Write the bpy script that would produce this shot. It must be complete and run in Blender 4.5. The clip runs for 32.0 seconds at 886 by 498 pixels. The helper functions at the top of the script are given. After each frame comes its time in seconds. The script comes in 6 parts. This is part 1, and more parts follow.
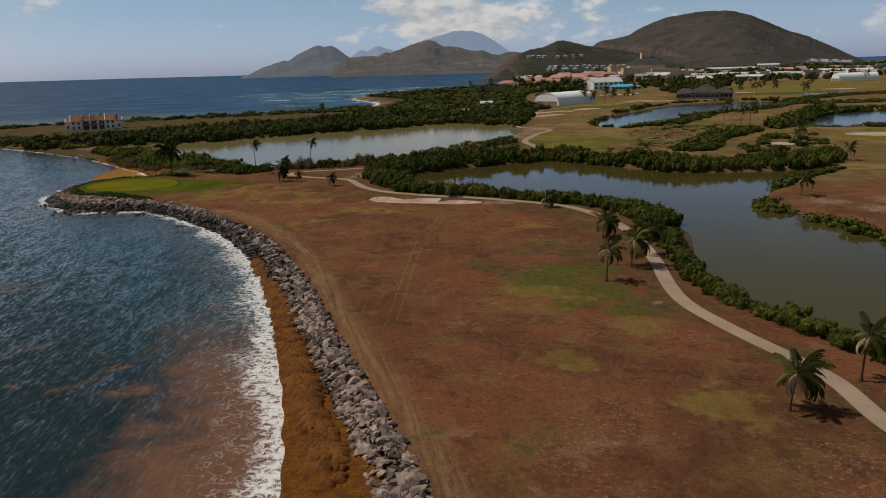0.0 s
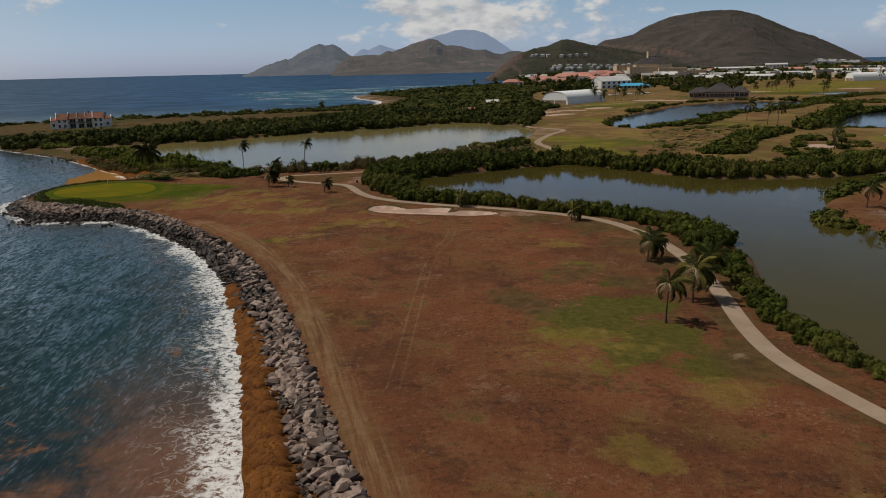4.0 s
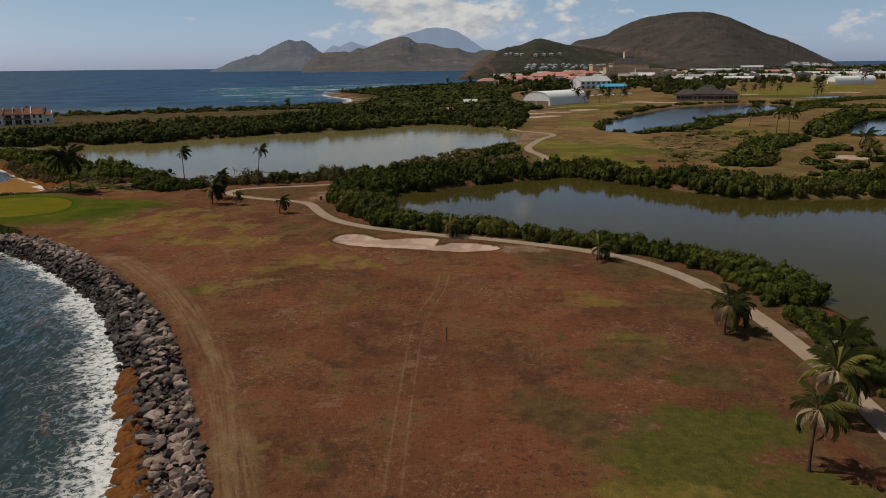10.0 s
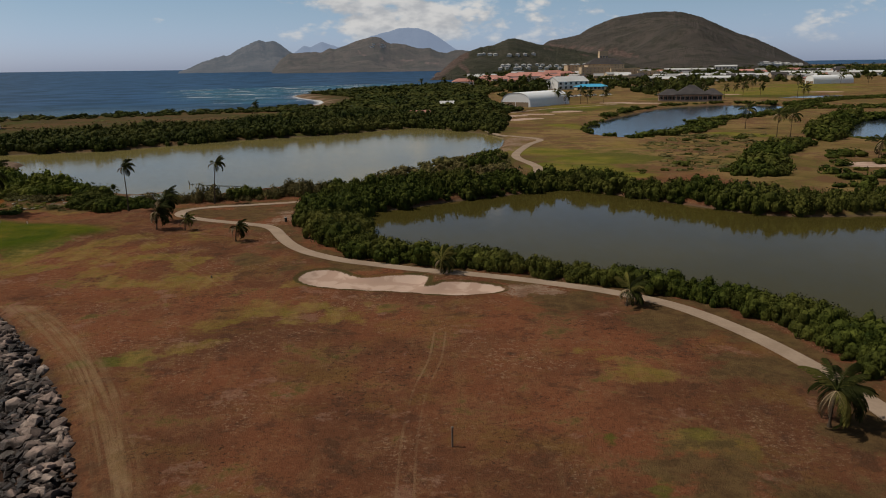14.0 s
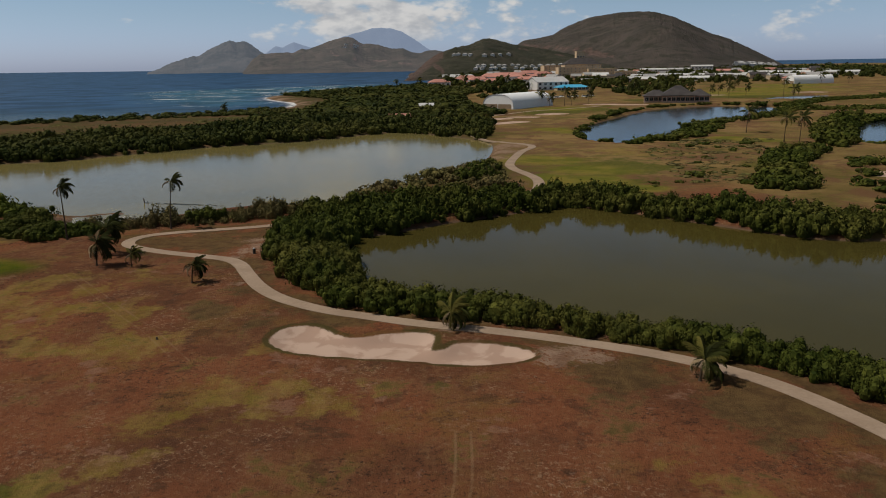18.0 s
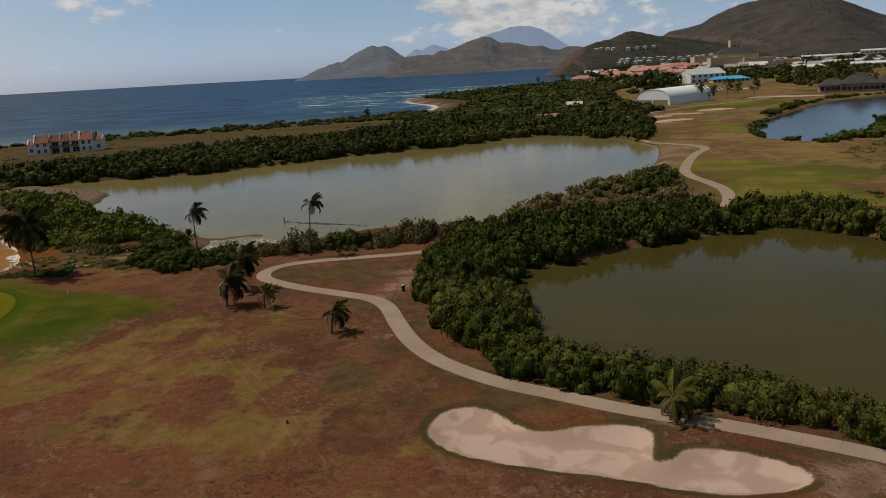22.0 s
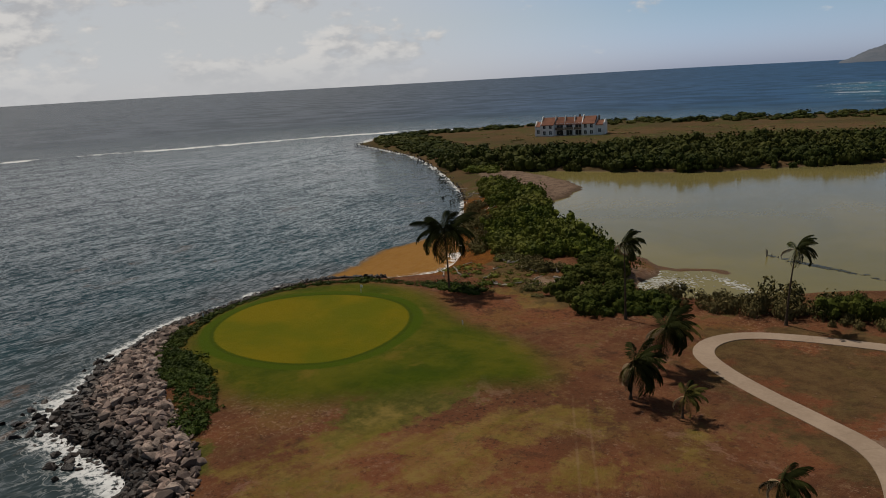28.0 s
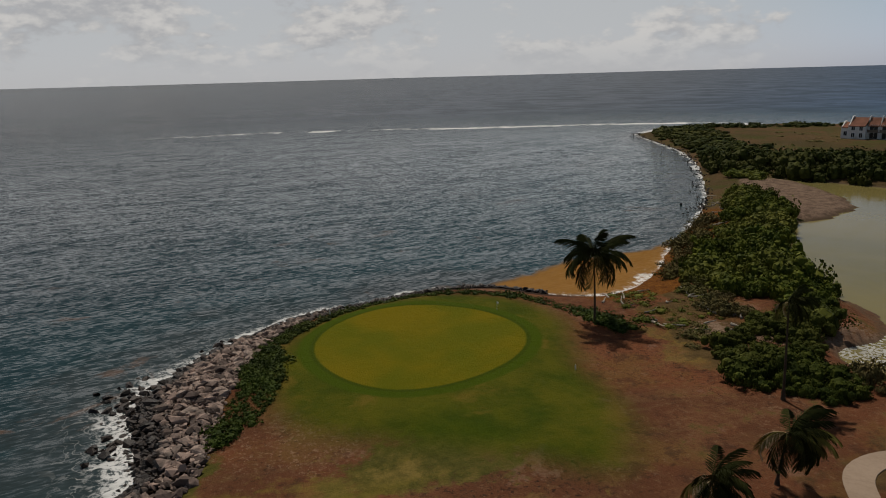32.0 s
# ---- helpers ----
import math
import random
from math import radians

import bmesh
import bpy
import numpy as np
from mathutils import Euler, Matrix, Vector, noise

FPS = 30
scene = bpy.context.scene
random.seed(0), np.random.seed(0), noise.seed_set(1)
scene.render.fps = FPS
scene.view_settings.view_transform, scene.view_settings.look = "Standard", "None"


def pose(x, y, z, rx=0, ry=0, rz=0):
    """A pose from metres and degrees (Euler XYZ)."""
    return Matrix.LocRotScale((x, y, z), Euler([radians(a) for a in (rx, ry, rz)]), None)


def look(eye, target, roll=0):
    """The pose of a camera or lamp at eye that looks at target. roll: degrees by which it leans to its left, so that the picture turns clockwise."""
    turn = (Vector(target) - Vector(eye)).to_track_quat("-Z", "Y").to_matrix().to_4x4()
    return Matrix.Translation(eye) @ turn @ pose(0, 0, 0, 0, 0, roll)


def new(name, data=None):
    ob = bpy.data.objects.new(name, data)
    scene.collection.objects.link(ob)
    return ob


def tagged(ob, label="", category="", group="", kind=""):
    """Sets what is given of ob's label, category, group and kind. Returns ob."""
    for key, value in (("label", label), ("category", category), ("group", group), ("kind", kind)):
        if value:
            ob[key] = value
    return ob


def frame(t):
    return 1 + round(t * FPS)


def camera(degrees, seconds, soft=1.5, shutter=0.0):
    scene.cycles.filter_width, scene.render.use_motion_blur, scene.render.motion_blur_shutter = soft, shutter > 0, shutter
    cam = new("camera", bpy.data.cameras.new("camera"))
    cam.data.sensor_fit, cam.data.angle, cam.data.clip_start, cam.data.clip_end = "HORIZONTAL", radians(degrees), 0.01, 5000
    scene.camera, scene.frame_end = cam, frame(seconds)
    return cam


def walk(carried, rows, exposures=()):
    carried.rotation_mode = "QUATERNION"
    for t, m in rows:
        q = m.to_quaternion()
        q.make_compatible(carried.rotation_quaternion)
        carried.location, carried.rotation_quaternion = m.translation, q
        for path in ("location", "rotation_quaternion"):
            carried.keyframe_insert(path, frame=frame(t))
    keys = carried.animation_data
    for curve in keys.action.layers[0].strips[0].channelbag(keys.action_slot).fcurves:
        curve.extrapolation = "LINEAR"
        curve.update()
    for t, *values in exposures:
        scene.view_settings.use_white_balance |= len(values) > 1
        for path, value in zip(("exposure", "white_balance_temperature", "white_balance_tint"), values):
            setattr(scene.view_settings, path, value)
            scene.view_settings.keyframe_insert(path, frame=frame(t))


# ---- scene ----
EXPOSURES = [(0, 0.0), (25, 0.0), (30, -0.06), (32, -0.14)]
cam = camera(59.08, 32.0, 1.0)
# seconds, x, y, z, yaw, pitch, roll
PATH = [
    (0, 15.52, -56.83, 27.81, 4.54, -13.11, -1.72),
    (1, 14.72, -51.65, 27.40, 4.61, -13.14, -1.41),
    (2, 13.94, -46.45, 27.01, 4.63, -13.14, -1.35),
    (3, 13.13, -41.19, 26.67, 4.68, -13.10, -1.51),
    (3.5, 12.73, -38.54, 26.52, 4.67, -13.12, -1.54),
    (5.5, 11.14, -27.84, 26.04, 4.32, -13.21, -1.27),
    (6, 10.74, -25.16, 25.95, 4.18, -13.19, -1.20),
    (7, 9.94, -19.81, 25.81, 3.81, -13.21, -0.97),
    (8, 9.15, -14.47, 25.71, 3.35, -13.22, -0.87),
    (9, 8.37, -9.14, 25.63, 2.87, -13.25, -0.87),
    (10, 7.61, -3.83, 25.57, 2.39, -13.31, -0.69),
    (11, 6.86, 1.50, 25.53, 1.82, -13.31, -0.55),
    (12, 6.15, 6.84, 25.50, 1.31, -13.30, -0.55),
    (13, 5.47, 12.17, 25.47, 0.88, -13.29, -0.70),
    (14, 4.81, 17.50, 25.45, 0.42, -13.31, -0.85),
    (14.5, 4.46, 20.15, 25.45, 0.14, -13.29, -0.91),
    (16.5, 2.83, 30.68, 25.52, -0.73, -13.31, -0.92),
    (17, 2.35, 33.27, 25.54, -1.03, -13.31, -0.94),
    (18, 1.33, 38.40, 25.60, -1.50, -13.32, -0.95),
    (19, 0.24, 43.47, 25.66, -1.98, -13.32, -0.98),
    (20, -0.94, 48.46, 25.68, -1.64, -13.30, -1.37),
    (20.5, -1.61, 50.94, 25.68, 0.02, -13.29, -1.79),
    (21, -2.31, 53.40, 25.68, 2.64, -13.23, -2.30),
    (21.5, -3.02, 55.86, 25.67, 5.57, -13.15, -2.83),
    (22, -3.74, 58.32, 25.67, 8.82, -13.04, -3.30),
    (22.5, -4.45, 60.78, 25.67, 12.05, -12.91, -3.66),
    (23, -5.15, 63.25, 25.66, 15.23, -12.79, -3.92),
    (23.5, -5.85, 65.73, 25.65, 18.44, -12.71, -4.11),
    (24, -6.55, 68.27, 25.65, 21.53, -12.63, -4.21),
    (24.5, -7.24, 70.85, 25.64, 24.37, -12.54, -4.21),
    (25, -7.90, 73.47, 25.64, 27.35, -12.46, -4.14),
    (25.5, -8.52, 76.13, 25.64, 30.46, -12.36, -4.04),
    (27.5, -10.47, 86.97, 25.64, 42.47, -12.21, -3.38),
    (28, -10.71, 89.65, 25.69, 45.55, -12.21, -3.20),
    (28.5, -10.82, 92.31, 25.76, 48.74, -12.18, -3.04),
    (29, -10.83, 94.95, 25.85, 51.90, -12.16, -2.89),
    (29.5, -10.74, 97.58, 25.94, 55.13, -12.19, -2.74),
    (30, -10.57, 100.20, 26.03, 58.53, -12.23, -2.60),
    (30.5, -10.33, 102.82, 26.12, 61.87, -12.30, -2.47),
    (31, -10.03, 105.46, 26.20, 65.00, -12.38, -2.25),
    (31.5, -9.69, 108.14, 26.28, 67.02, -12.48, -1.92),
    (32, -9.33, 110.85, 26.34, 68.01, -12.57, -1.50),
]
walk(cam, [(t, pose(x, y, z, 90 + pitch, 0, yaw) @ pose(0, 0, 0, 0, 0, roll)) for t, x, y, z, yaw, pitch, roll in PATH], EXPOSURES)

# ---- world, sun ----
SUN_TO = Vector((-0.50, 0.07, 0.86)).normalized()
world = bpy.data.worlds.new("world")
scene.world = world
world.use_nodes = True


def node(nt, kind, inputs=()):
    n = nt.nodes.new(kind)
    for key, v in dict(inputs).items():
        if isinstance(v, bpy.types.NodeSocket):
            nt.links.new(v, n.inputs[key])
        else:
            n.inputs[key].default_value = v
    return n


def mathn(nt, op, a, b=0.0, c=0.0, clamp=False):
    n = node(nt, "ShaderNodeMath", {0: a, 1: b, 2: c})
    n.operation, n.use_clamp = op, clamp
    return n.outputs[0]


def rangen(nt, v, lo, hi, a=0.0, b=1.0, smooth=True):
    n = node(nt, "ShaderNodeMapRange", {0: v, 1: lo, 2: hi, 3: a, 4: b})
    n.interpolation_type = "SMOOTHSTEP" if smooth else "LINEAR"
    return n.outputs[0]


def rgb(c):
    return (c[0], c[1], c[2], 1.0)


def mixn(nt, fac, a, b, blend="MIX"):
    n = nt.nodes.new("ShaderNodeMix")
    n.data_type, n.blend_type, n.clamp_factor = "RGBA", blend, True
    for sock, v in ((n.inputs[0], fac), (n.inputs[6], a), (n.inputs[7], b)):
        if isinstance(v, bpy.types.NodeSocket):
            nt.links.new(v, sock)
        elif isinstance(v, (int, float)):
            sock.default_value = v
        else:
            sock.default_value = rgb(v)
    return n.outputs[2]


def noisen(nt, vec, scale, detail=4.0, rough=0.55, dist=0.0, out=0):
    ins = {"Scale": scale, "Detail": detail, "Roughness": rough, "Distortion": dist}
    if vec is not None:
        ins["Vector"] = vec
    return node(nt, "ShaderNodeTexNoise", ins).outputs[out]


def build_sky():
    nt = world.node_tree
    nt.nodes.clear()
    sky = node(nt, "ShaderNodeTexSky")
    sky.sky_type, sky.sun_disc, sky.sun_elevation = "NISHITA", False, math.asin(SUN_TO.z)
    sky.sun_rotation = math.atan2(SUN_TO.x, SUN_TO.y)
    sky.air_density, sky.dust_density, sky.ozone_density = 1.0, 0.6, 1.5
    geo = node(nt, "ShaderNodeTexCoord").outputs["Generated"]
    sep = node(nt, "ShaderNodeSeparateXYZ", {0: geo})
    x, y, z = sep.outputs
    # clouds lie in flat layers: the direction is stretched upwards
    zs = mathn(nt, "MULTIPLY", z, 2.1)
    vec = node(nt, "ShaderNodeCombineXYZ", {0: x, 1: y, 2: zs}).outputs[0]

    def billows(v):
        big = noisen(nt, v, 5.5, 5.0, 0.55, 0.2)
        cell = node(nt, "ShaderNodeTexVoronoi", {"Vector": v, "Scale": 16.0, "Detail": 3.0, "Roughness": 0.6})
        cell.normalize = True
        fine = noisen(nt, v, 38.0, 6.0, 0.62, 0.2)
        n = mathn(nt, "ADD", mathn(nt, "MULTIPLY", big, 0.66), mathn(nt, "MULTIPLY", fine, 0.20))
        return mathn(nt, "ADD", n, mathn(nt, "MULTIPLY", mathn(nt, "SUBTRACT", 0.45, cell.outputs["Distance"]), 0.45))

    n = billows(vec)
    raised = node(nt, "ShaderNodeVectorMath", {0: vec, 1: (-0.012, 0.0, 0.022)})
    above = billows(raised.outputs[0])
    # the cover thickens towards the sun's side and over the far hills
    side = mathn(nt, "SUBTRACT", rangen(nt, x, -0.62, -0.9, 0.0, 0.15), rangen(nt, z, 0.12, 0.4, 0.0, 0.2))
    hills = mathn(nt, "MULTIPLY", rangen(nt, mathn(nt, "ABSOLUTE", mathn(nt, "ADD", x, 0.055)), 0.04, 0.21, 0.22, 0.0), rangen(nt, z, 0.012, 0.045, 0.3, 1.0))
    hills = mathn(nt, "MULTIPLY", hills, rangen(nt, z, 0.09, 0.16, 1.0, 0.4))
    cover = mathn(nt, "ADD", n, mathn(nt, "ADD", side, hills))
    mask = rangen(nt, cover, 0.575, 0.675, 0.0, 0.9)
    mask = mathn(nt, "MULTIPLY", mask, rangen(nt, z, 0.005, 0.05, 0.25, 1.0))
    lit = rangen(nt, mathn(nt, "SUBTRACT", n, above), -0.075, 0.095)
    cloud = mixn(nt, lit, (6.1, 6.15, 6.35), (9.3, 9.05, 8.75))
    veil = mathn(nt, "MULTIPLY", rangen(nt, x, -0.42, -0.84, 0.0, 0.85), rangen(nt, z, 0.10, 0.38, 1.0, 0.1))
    tint = mixn(nt, rangen(nt, z, 0.0, 0.08), (0.91, 1.11, 1.87), (0.86, 0.99, 1.27))
    tint = mixn(nt, rangen(nt, z, 0.09, 0.3), tint, (0.84, 0.70, 0.54))
    tone = mixn(nt, 1.0, sky.outputs[0], tint, "MULTIPLY")
    base = mixn(nt, veil, tone, (7.7, 7.65, 7.55))
    col = mixn(nt, mask, base, cloud)
    bg = node(nt, "ShaderNodeBackground", {0: col, 1: SKY_STRENGTH})
    out = node(nt, "ShaderNodeOutputWorld")
    nt.links.new(bg.outputs[0], out.inputs[0])


SKY_STRENGTH = 0.068
build_sky()
sun = new("sun", bpy.data.lights.new("sun", "SUN"))
sun.data.energy, sun.data.angle, sun.data.color = 2.95, radians(0.6), (1.0, 0.93, 0.82)
sun.matrix_basis = look(SUN_TO * 200, (0, 0, 0))

# ---- materials ----
def material(name):
    m = bpy.data.materials.new(name)
    m.use_nodes = True
    nt = m.node_tree
    return m, nt, nt.nodes["Principled BSDF"]


def wire(nt, bs, **ins):
    for k, v in ins.items():
        sock = bs.inputs[k.replace("_", " ")]
        if isinstance(v, bpy.types.NodeSocket):
            nt.links.new(v, sock)
        else:
            sock.default_value = rgb(v) if isinstance(v, tuple) else v


def attr(nt, name):
    n = node(nt, "ShaderNodeAttribute")
    n.attribute_name = name
    return n.outputs["Fac"]


def place(nt):
    return node(nt, "ShaderNodeNewGeometry").outputs["Position"]


def bump(nt, height, strength, distance=0.1):
    return node(nt, "ShaderNodeBump", {"Height": height, "Strength": strength, "Distance": distance}).outputs[0]


def plain(name, a, b, scale=3.0, rough=0.8, metal=0.0, bumpy=0.2, spread=0.0, dirt=None):
    """A surface of two tones at two scales, with fine relief; spread varies alike pieces."""
    m, nt, bs = material(name)
    tc = node(nt, "ShaderNodeTexCoord").outputs["Object"]
    big, fine = noisen(nt, tc, scale * 0.25, 3.0), noisen(nt, tc, scale * 3.0, 5.0, 0.65)
    f = mathn(nt, "ADD", mathn(nt, "MULTIPLY", big, 0.6), mathn(nt, "MULTIPLY", fine, 0.4))
    col = mixn(nt, rangen(nt, f, 0.35, 0.65), a, b)
    if dirt:
        col = mixn(nt, rangen(nt, noisen(nt, tc, scale * 0.6, 6.0, 0.7), 0.55, 0.75, 0.0, 0.7), col, dirt)
    if spread:
        r = node(nt, "ShaderNodeObjectInfo").outputs["Random"]
        v = mathn(nt, "ADD", 1.0 - spread, mathn(nt, "MULTIPLY", r, 2 * spread))
        col = node(nt, "ShaderNodeHueSaturation", {"Value": v, "Color": col}).outputs[0]
    wire(nt, bs, Base_Color=col, Roughness=rough, Specular_IOR_Level=0.1 if rough >= 0.8 else 0.5, Metallic=metal, Normal=bump(nt, fine, bumpy, 0.05))
    return m


def island(name, a, b, c, rough=0.65, scale=0.05, gloss=0.25):
    """Leaves: each one its own tone, with drifts of tone over the thicket."""
    m, nt, bs = material(name)
    r = node(nt, "ShaderNodeNewGeometry").outputs["Random Per Island"]
    drift = noisen(nt, place(nt), scale, 3.0)
    col = mixn(nt, r, a, b)
    col = mixn(nt, mathn(nt, "MULTIPLY", rangen(nt, drift, 0.42, 0.66), 0.75), col, c)
    clump = rangen(nt, noisen(nt, place(nt), 0.55, 3.0, 0.6), 0.34, 0.66)
    col = mixn(nt, 1.0, col, mixn(nt, clump, (0.62, 0.66, 0.62), (1.34, 1.28, 1.20)), "MULTIPLY")
    wire(nt, bs, Base_Color=col, Roughness=rough, Specular_IOR_Level=gloss)
    return m


def stones(name):
    m, nt, bs = material(name)
    g = node(nt, "ShaderNodeNewGeometry")
    r = mathn(nt, "FRACT", mathn(nt, "ADD", g.outputs["Random Per Island"], node(nt, "ShaderNodeObjectInfo").outputs["Random"]))
    p = g.outputs["Position"]
    col = mixn(nt, rangen(nt, r, 0.15, 0.85), (0.095, 0.068, 0.056), (0.33, 0.235, 0.19))
    col = mixn(nt, rangen(nt, mathn(nt, "FRACT", mathn(nt, "MULTIPLY", r, 7.3)), 0.6, 1.0, 0, 0.8), col, (0.42, 0.325, 0.265))
    col = mixn(nt, rangen(nt, noisen(nt, p, 2.2, 6.0, 0.7), 0.42, 0.70, 0, 0.75), col, (0.062, 0.046, 0.038))
    z = node(nt, "ShaderNodeSeparateXYZ", {0: p}).outputs[2]
    z = mathn(nt, "SUBTRACT", z, rangen(nt, node(nt, "ShaderNodeSeparateXYZ", {0: p}).outputs[1], 18.0, 60.0, 0.0, 0.72))
    wet = rangen(nt, mathn(nt, "ADD", z, mathn(nt, "MULTIPLY", noisen(nt, p, 0.5, 3.0), 0.8)), -0.30, -0.70)
    col = mixn(nt, wet, col, mixn(nt, 1.0, col, (0.15, 0.145, 0.14), "MULTIPLY"))
    wire(nt, bs, Base_Color=col, Specular_IOR_Level=0.2, Roughness=rangen(nt, wet, 0, 1, 0.85, 0.45), Normal=bump(nt, noisen(nt, p, 5.0, 8.0, 0.7), 0.6, 0.12))
    return m


def ground_material():
    m, nt, bs = material("turf_and_soil")
    p = place(nt)
    xyz = node(nt, "ShaderNodeSeparateXYZ", {0: p})
    n_big, n_mid, n_small = noisen(nt, p, 0.045, 4.0, 0.6, 0.4), noisen(nt, p, 0.16, 10.0, 0.72, 0.1), noisen(nt, p, 1.1, 8.0, 0.74)
    n_fine = noisen(nt, p, 6.0, 4.0, 0.7)
    streak = noisen(nt, node(nt, "ShaderNodeMapping", {"Vector": p, "Rotation": (0, 0, 0.5), "Scale": (1.0, 0.16, 1.0)}).outputs[0], 0.5, 4.0, 0.6)
    col = mixn(nt, rangen(nt, n_big, 0.38, 0.62), (0.172, 0.064, 0.030), (0.106, 0.045, 0.023))
    col = mixn(nt, rangen(nt, n_mid, 0.48, 0.64, 0, 0.6), col, (0.215, 0.104, 0.050))
    col = mixn(nt, rangen(nt, noisen(nt, p, 0.085, 12.0, 0.74, 0.1), 0.50, 0.64, 0, 0.55), col, (0.155, 0.092, 0.028))
    col = mixn(nt, rangen(nt, streak, 0.53, 0.70, 0, 0.2), col, (0.185, 0.120, 0.055))
    col = mixn(nt, rangen(nt, noisen(nt, p, 0.22, 11.0, 0.76, 0.1), 0.545, 0.60, 0, 0.55), col, (0.062, 0.030, 0.019))
    crumb = noisen(nt, p, 0.55, 9.0, 0.78, 0.1)
    col = mixn(nt, rangen(nt, crumb, 0.57, 0.66, 0, 0.55), col, (0.060, 0.030, 0.018))
    col = mixn(nt, rangen(nt, crumb, 0.42, 0.34, 0, 0.55), col, (0.205, 0.118, 0.062))
    tuft = noisen(nt, p, 1.9, 8.0, 0.8, 0.1)
    col = mixn(nt, rangen(nt, tuft, 0.54, 0.62, 0, 0.6), col, (0.050, 0.027, 0.016))
    col = mixn(nt, rangen(nt, tuft, 0.45, 0.36, 0, 0.5), col, (0.22, 0.135, 0.075))
    drift = noisen(nt, p, 0.07, 5.0, 0.6, 0.5)
    litter = noisen(nt, p, 2.6, 7.0, 0.78, 0.2)
    col = mixn(nt, mathn(nt, "MULTIPLY", rangen(nt, drift, 0.50, 0.62), rangen(nt, litter, 0.54, 0.60, 0, 0.75)), col, (0.270, 0.170, 0.105))
    col = mixn(nt, mathn(nt, "MULTIPLY", rangen(nt, drift, 0.49, 0.38), rangen(nt, litter, 0.55, 0.60, 0, 0.85)), col, (0.034, 0.020, 0.014))
    scrape = noisen(nt, p, 0.13, 10.0, 0.74, 0.3)
    col = mixn(nt, rangen(nt, scrape, 0.585, 0.625, 0, 0.55), col, mixn(nt, rangen(nt, litter, 0.4, 0.6), (0.190, 0.092, 0.060), (0.255, 0.150, 0.100)))
    col = mixn(nt, rangen(nt, scrape, 0.415, 0.375, 0, 0.5), col, (0.052, 0.030, 0.018))
    # far rough and scrub
    far = mixn(nt, rangen(nt, noisen(nt, p, 0.02, 5.0, 0.65), 0.42, 0.62), (0.105, 0.062, 0.030), (0.068, 0.050, 0.022))
    far = mixn(nt, rangen(nt, noisen(nt, p, 0.05, 9.0, 0.74, 0.6), 0.48, 0.58, 0, 0.75), far, (0.058, 0.062, 0.016))
    fair = mixn(nt, rangen(nt, noisen(nt, p, 0.025, 5.0, 0.65), 0.4, 0.62), (0.215, 0.140, 0.056), (0.128, 0.092, 0.030))
    fair = mixn(nt, rangen(nt, noisen(nt, p, 0.06, 9.0, 0.75, 0.8), 0.47, 0.56, 0, 0.8), fair, (0.130, 0.066, 0.036))
    fair = mixn(nt, rangen(nt, noisen(nt, p, 0.035, 9.0, 0.72, 0.6), 0.52, 0.62, 0, 0.7), fair, (0.086, 0.080, 0.017))
    far = mixn(nt, attr(nt, "fair"), far, fair)
    col = mixn(nt, attr(nt, "far"), col, far)
    wobble = mathn(nt, "MULTIPLY", mathn(nt, "SUBTRACT", n_small, 0.5), 2.2)
    wob_s = mathn(nt, "MULTIPLY", mathn(nt, "SUBTRACT", n_fine, 0.5), 0.5)

    def inside(name, soft, shift=0.0, w=wobble):
        return rangen(nt, mathn(nt, "ADD", attr(nt, name), w), shift, shift - soft)

    col = mixn(nt, mathn(nt, "MULTIPLY", rangen(nt, mathn(nt, "ADD", attr(nt, "lush"), mathn(nt, "MULTIPLY", mathn(nt, "SUBTRACT", n_mid, 0.5), 3.2)), 0.2, 0.6), 0.85), col,
               mixn(nt, rangen(nt, n_small, 0.3, 0.7), (0.046, 0.058, 0.010), (0.105, 0.100, 0.020)))
    col = mixn(nt, mathn(nt, "MULTIPLY", rangen(nt, mathn(nt, "ADD", attr(nt, "olive"), mathn(nt, "MULTIPLY", mathn(nt, "SUBTRACT", n_mid, 0.5), 3.8)), 0.50, 0.92), rangen(nt, crumb, 0.40, 0.60, 0.30, 0.72)), col,
               mixn(nt, rangen(nt, streak, 0.35, 0.65), (0.172, 0.130, 0.024), (0.232, 0.160, 0.045)))
    dull = rangen(nt, mathn(nt, "ADD", attr(nt, "dull"), mathn(nt, "MULTIPLY", mathn(nt, "SUBTRACT", n_mid, 0.5), 3.6)), 0.36, 0.72, 0, 0.85)
    col = mixn(nt, dull, col, mixn(nt, rangen(nt, crumb, 0.38, 0.62), (0.118, 0.076, 0.032), (0.066, 0.043, 0.020)))
    mown = mathn(nt, "MULTIPLY", rangen(nt, mathn(nt, "ADD", attr(nt, "mown"), mathn(nt, "MULTIPLY", mathn(nt, "SUBTRACT", n_big, 0.5), 1.2)), 0.25, 0.75), 0.85)
    col = mixn(nt, mown, col, mixn(nt, rangen(nt, noisen(nt, p, 0.09, 6.0, 0.65, 0.3), 0.40, 0.62), (0.185, 0.148, 0.028), (0.100, 0.108, 0.014)))
    col = mixn(nt, rangen(nt, mathn(nt, "ADD", attr(nt, "bare"), mathn(nt, "MULTIPLY", mathn(nt, "SUBTRACT", n_small, 0.5), 3.6)), 0.45, 0.75, 0, 0.85), col,
               mixn(nt, rangen(nt, crumb, 0.4, 0.6), (0.30, 0.21, 0.15), (0.17, 0.10, 0.065)))
    # worn track inside the stones and wheel ruts
    trk = mathn(nt, "SUBTRACT", attr(nt, "coast"), attr(nt, "track"))
